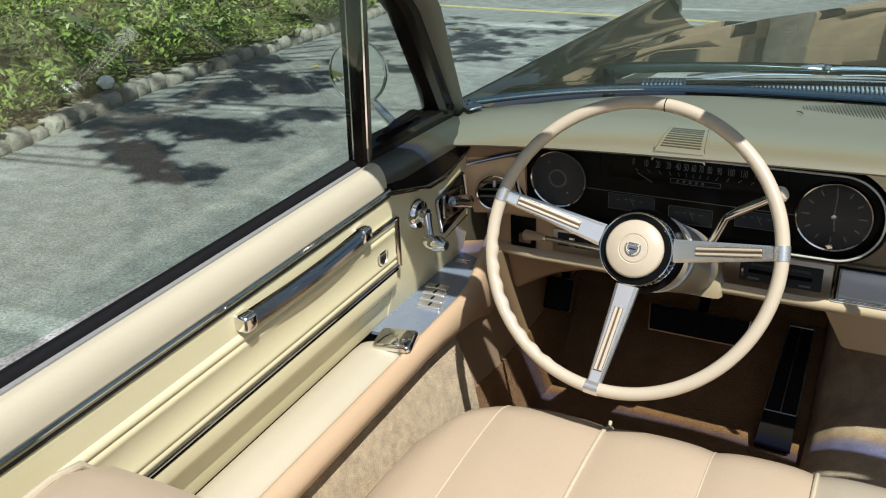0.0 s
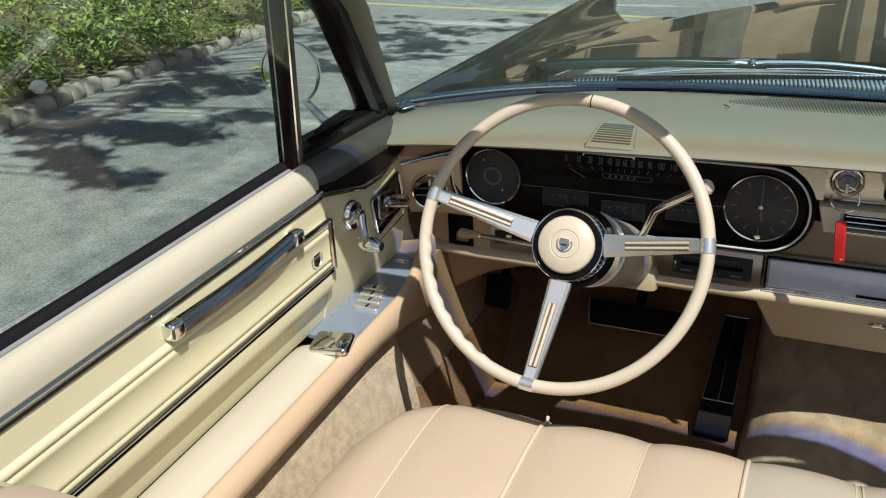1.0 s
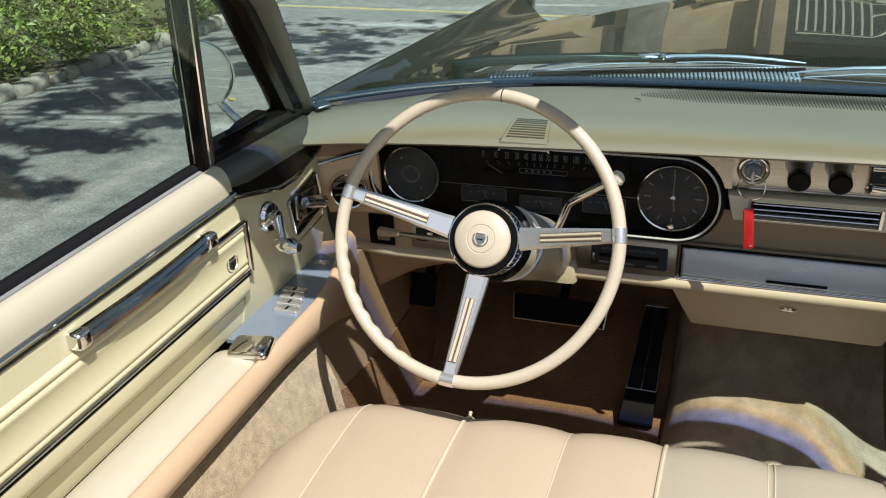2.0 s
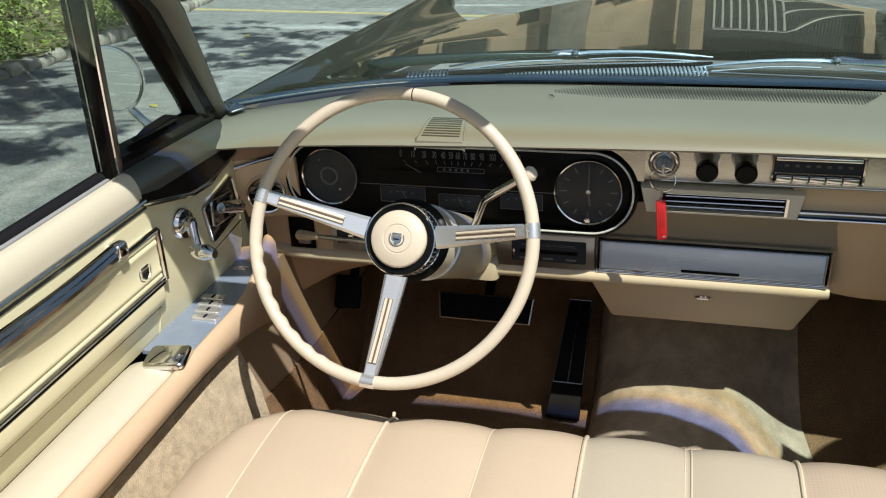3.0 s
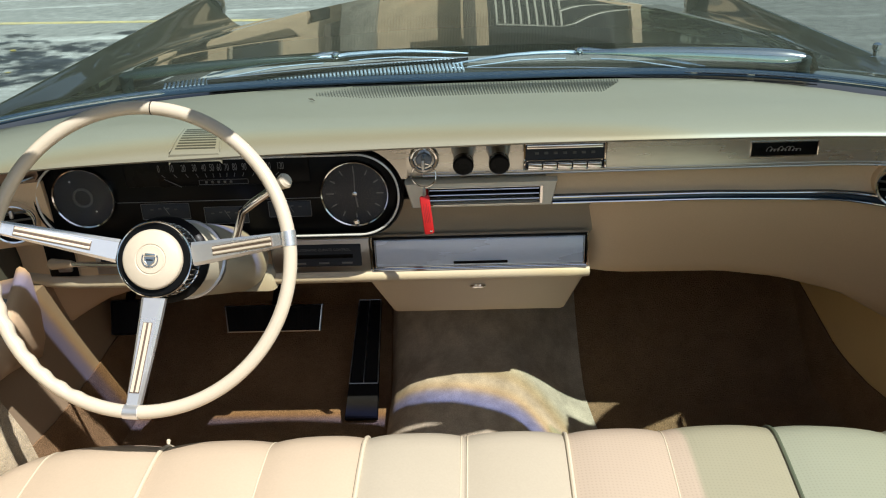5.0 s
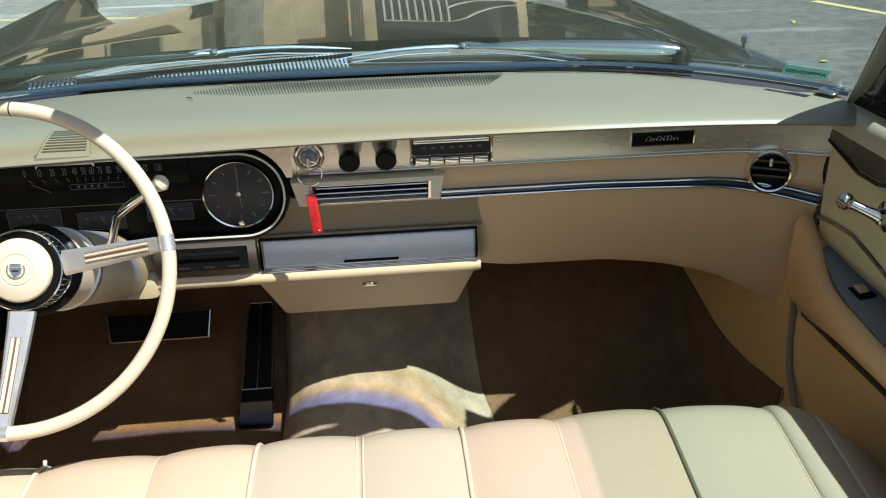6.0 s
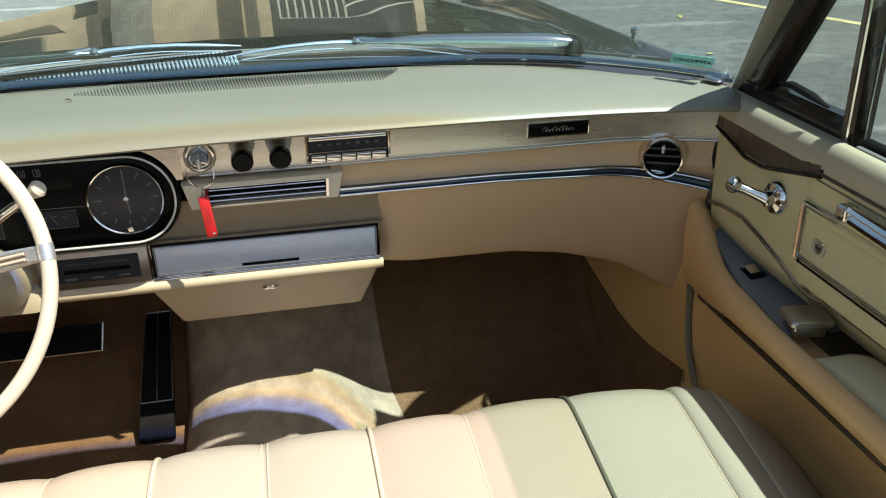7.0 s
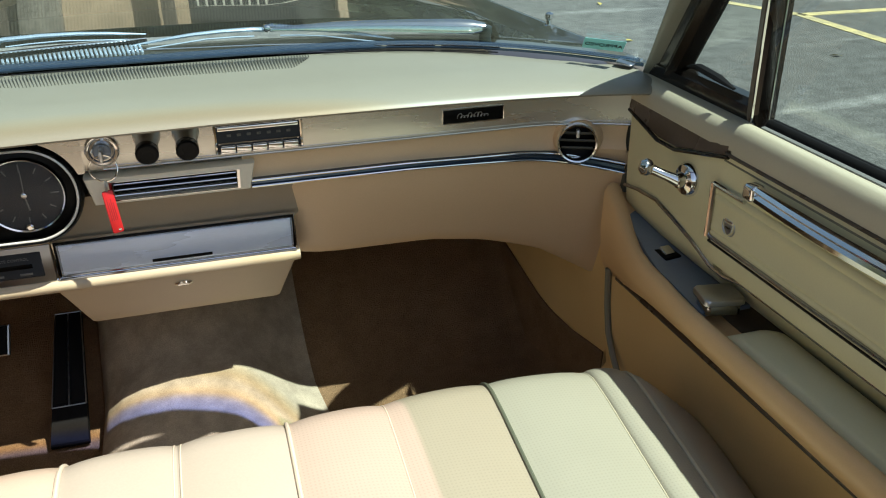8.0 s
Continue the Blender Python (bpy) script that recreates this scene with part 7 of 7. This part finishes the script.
        part("control_rim", bm, SMOKED, mc)
        bm = B()
        slab(bm, m @ pose(-0.004, 0.004, 0.002, 0, 0, -14), 0.072, 0.046, 0.008, 0.008, 0.003, 6)
        part("boss", bm, SMOKED, mc)
        bm = B()
        tube(bm, [m @ Vector((-0.012, 0.010, 0.010)), m @ Vector((0.008, 0.0, 0.016)), m @ Vector((0.030, -0.014, 0.016))], [0.009, 0.011, 0.013], 12)
        part("control_lever", bm, CHROME, mc)
    else:
        bm = B()
        slab(bm, pose(0.768, 1.555, 0.7245, 4, 0, 8), 0.030, 0.034, 0.003, 0.002, 0.001, 3)
        sw = part("switch", bm, BLACK, plate, "single window switch")
        bm = B()
        slab(bm, pose(0.768, 1.558, 0.7275, 20, 0, 8), 0.018, 0.018, 0.005, 0.001, 0.001, 3)
        part("rocker", bm, CHROME, sw)
    # lower door in carpet
    inn = 0.702 if s < 0 else 0.742
    skin("lower_carpet", [(0.716, 0.680), (0.704, 0.648), (0.690, 0.612), (0.674, 0.572), (0.664, 0.52), (0.664, 0.44), (0.745, 0.425)] if s < 0 else [(inn + 0.006, 0.680), (inn, 0.60), (inn, 0.52), (inn + 0.012, 0.44), (0.745, 0.425)], Y0, 1.525 if s < 0 else 1.69, CARPET_PALE if s < 0 else BROWN_BOUNCE, "lower door covering")
    # dark strip under the armrest roll, standing for its shadow there
    strip("under_roll_shade", [(inn + (0.004 if s < 0 else 0.002), y, 0.664 - (0.0 if s < 0 else 0.03 * (y - Y0) / 1.4)) for y in steps(Y0, 1.52 if s < 0 else 1.66, 6)], 0.005, mat=DARK_TRIM if s < 0 else BROWN_GLOSS)
    # outer skin
    bm = B()
    box(bm, (min(s * 0.84, s * 0.96), Y0, 0.35), (max(s * 0.84, s * 0.96), 1.70, 0.895), 0.03)
    part("outer_skin", bm, PAINT, d)
    # the driver's door sags a little towards its lock
    if s < 0:
        for ob in d.children_recursive:
            for v in ob.data.vertices:
                if v.co.y < 1.43:
                    v.co.z -= 0.045 * (1.43 - v.co.y)


door(-1)
door(1)


# ---- front seat ----
def seat():
    b = thing("bench_seat", (0, 1.1, 0.30), "tan leather front bench seat with piped pleats", "seat")
    edges = [-0.662, -0.538, -0.389, -0.246, -0.123, 0.005, 0.140, 0.271, 0.424, 0.581, 0.648, 0.752]

    def crest_y(x):
        return line([(-0.662, 1.15), (-0.63, 1.245), (-0.59, 1.300), (-0.54, 1.325), (-0.12, 1.335), (0.14, 1.362), (0.42, 1.402), (0.64, 1.402), (0.752, 1.36)], x)

    def crest_z(x):
        return line([(-0.662, 0.595), (-0.63, 0.634), (-0.59, 0.655), (-0.54, 0.666), (-0.12, 0.674), (0.14, 0.655), (0.42, 0.631), (0.60, 0.618), (0.66, 0.604), (0.752, 0.530)], x)

    def section(x, puff):
        yc, zc = crest_y(x), crest_z(x)
        r = 0.085
        pts = [(0.72, zc - 0.075), (0.85, zc - 0.050), (1.0, zc - 0.028), (1.12, zc - 0.012), (yc - 0.10, zc - 0.003), (yc - 0.04, zc)]
        for a in steps(0, 100, 11):
            pts.append((yc + r * math.sin(radians(a)), zc - r + r * math.cos(radians(a))))
        pts += [(yc + r - 0.03, zc - 0.16), (yc + r - 0.06, 0.36)]
        return [(fan(x, y), y, z + puff) if i < 12 else (fan(x, y), y + puff * 0.8, z) for i, (y, z) in enumerate(pts)]

    def fan(x, y):
        return x * (1 - 0.13 * max(0.0, 1.45 - y)) if x > 0 else x

    for i, (x0, x1) in enumerate(zip(edges, edges[1:])):
        bm = B()
        rows = []
        for u in steps(0, 1, 9):
            puff = 0.0075 * (1 - abs(2 * u - 1) ** 2.6) * (0.6 if x1 > 0.65 or x0 < -0.6 else 1.0)
            rows.append(section(lerp(x0, x1, u), puff))
        sheet(bm, rows, 0.02, (0, -0.3, -1))
        mat = LEATHER_PALE if i in (4, 5) else (LEATHER_TINTLIT if i > 7 else LEATHER_PEACH if i > 5 else LEATHER)
        part("cushion_panel", bm, mat, b, sharp=70)
    for k, x in enumerate(edges[1:-1]):
        piped = k in (1, 3, 5, 7, 9)
        bm = B()
        pts = section(x, 0.002 if piped else 0.0)
        if k == 4:
            tube(bm, [(p[0] - 0.004, p[1], p[2] + 0.001) for p in pts], 0.0012, 6, up=(1, 0, 0))
            tube(bm, [(p[0] + 0.004, p[1], p[2] + 0.001) for p in pts], 0.0012, 6, up=(1, 0, 0))
            part("seam", bm, PIPING, b)
        else:
            tube(bm, pts, 0.0029 if k in (1, 3, 5, 7, 9) else 0.0012, 8, up=(1, 0, 0))
            part("piping" if k in (1, 3, 5, 7, 9) else "seam", bm, PIPING_DARK if k == 7 else PIPING, b)
    bm = B()
    tube(bm, [(x, crest_y(x) + 0.03, crest_z(x) - 0.002) for x in steps(-0.652, -0.634, 4)][::-1] + [(-0.654, 1.12, 0.590), (-0.655, 1.0, 0.575), (-0.655, 0.80, 0.55)], 0.0022, 8, up=(0, 0, 1))
    part("piping", bm, PIPING, b)
    bm = B()
    lathe(bm, pose(-0.391, 1.388, 0.659, -35, 0, 0), [(0.0022, -0.006), (0.0028, -0.001), (0.0016, 0.0005)], 12)
    part("button", bm, PIPING, b)
    bm = B()
    box(bm, (-0.66, 0.70, 0.33), (0.70, 1.30, 0.56), 0.03)
    part("base", bm, LEATHER, b)
    # backrest
    bm = B()
    rows = []
    for x in steps(-0.752, 0.752, 41):
        e = abs(x) / 0.752
        f = 1 - 0.34 * e ** 36
        rows.append([(x, y, 0.55 + (z - 0.55) * f) for y, z in ((0.845, 0.56), (0.832, 0.72), (0.828, 0.865), (0.815, 0.897), (0.78, 0.914), (0.70, 0.912), (0.66, 0.85), (0.64, 0.55))])
    loft(bm, rows, loop=True, caps=True)
    back = tagged(part("seat_backrest", bm, LEATHER), "tan leather front seat backrest with piped edge", "seat")
    bm = B()
    tube(bm, [(-0.708, 0.842, 0.60), (-0.708, 0.834, 0.78), (-0.706, 0.824, 0.868), (-0.702, 0.803, 0.895), (-0.698, 0.77, 0.904), (-0.695, 0.71, 0.902)], 0.004, 8, up=(1, 0, 0))
    part("piping", bm, PIPING, back)


seat()
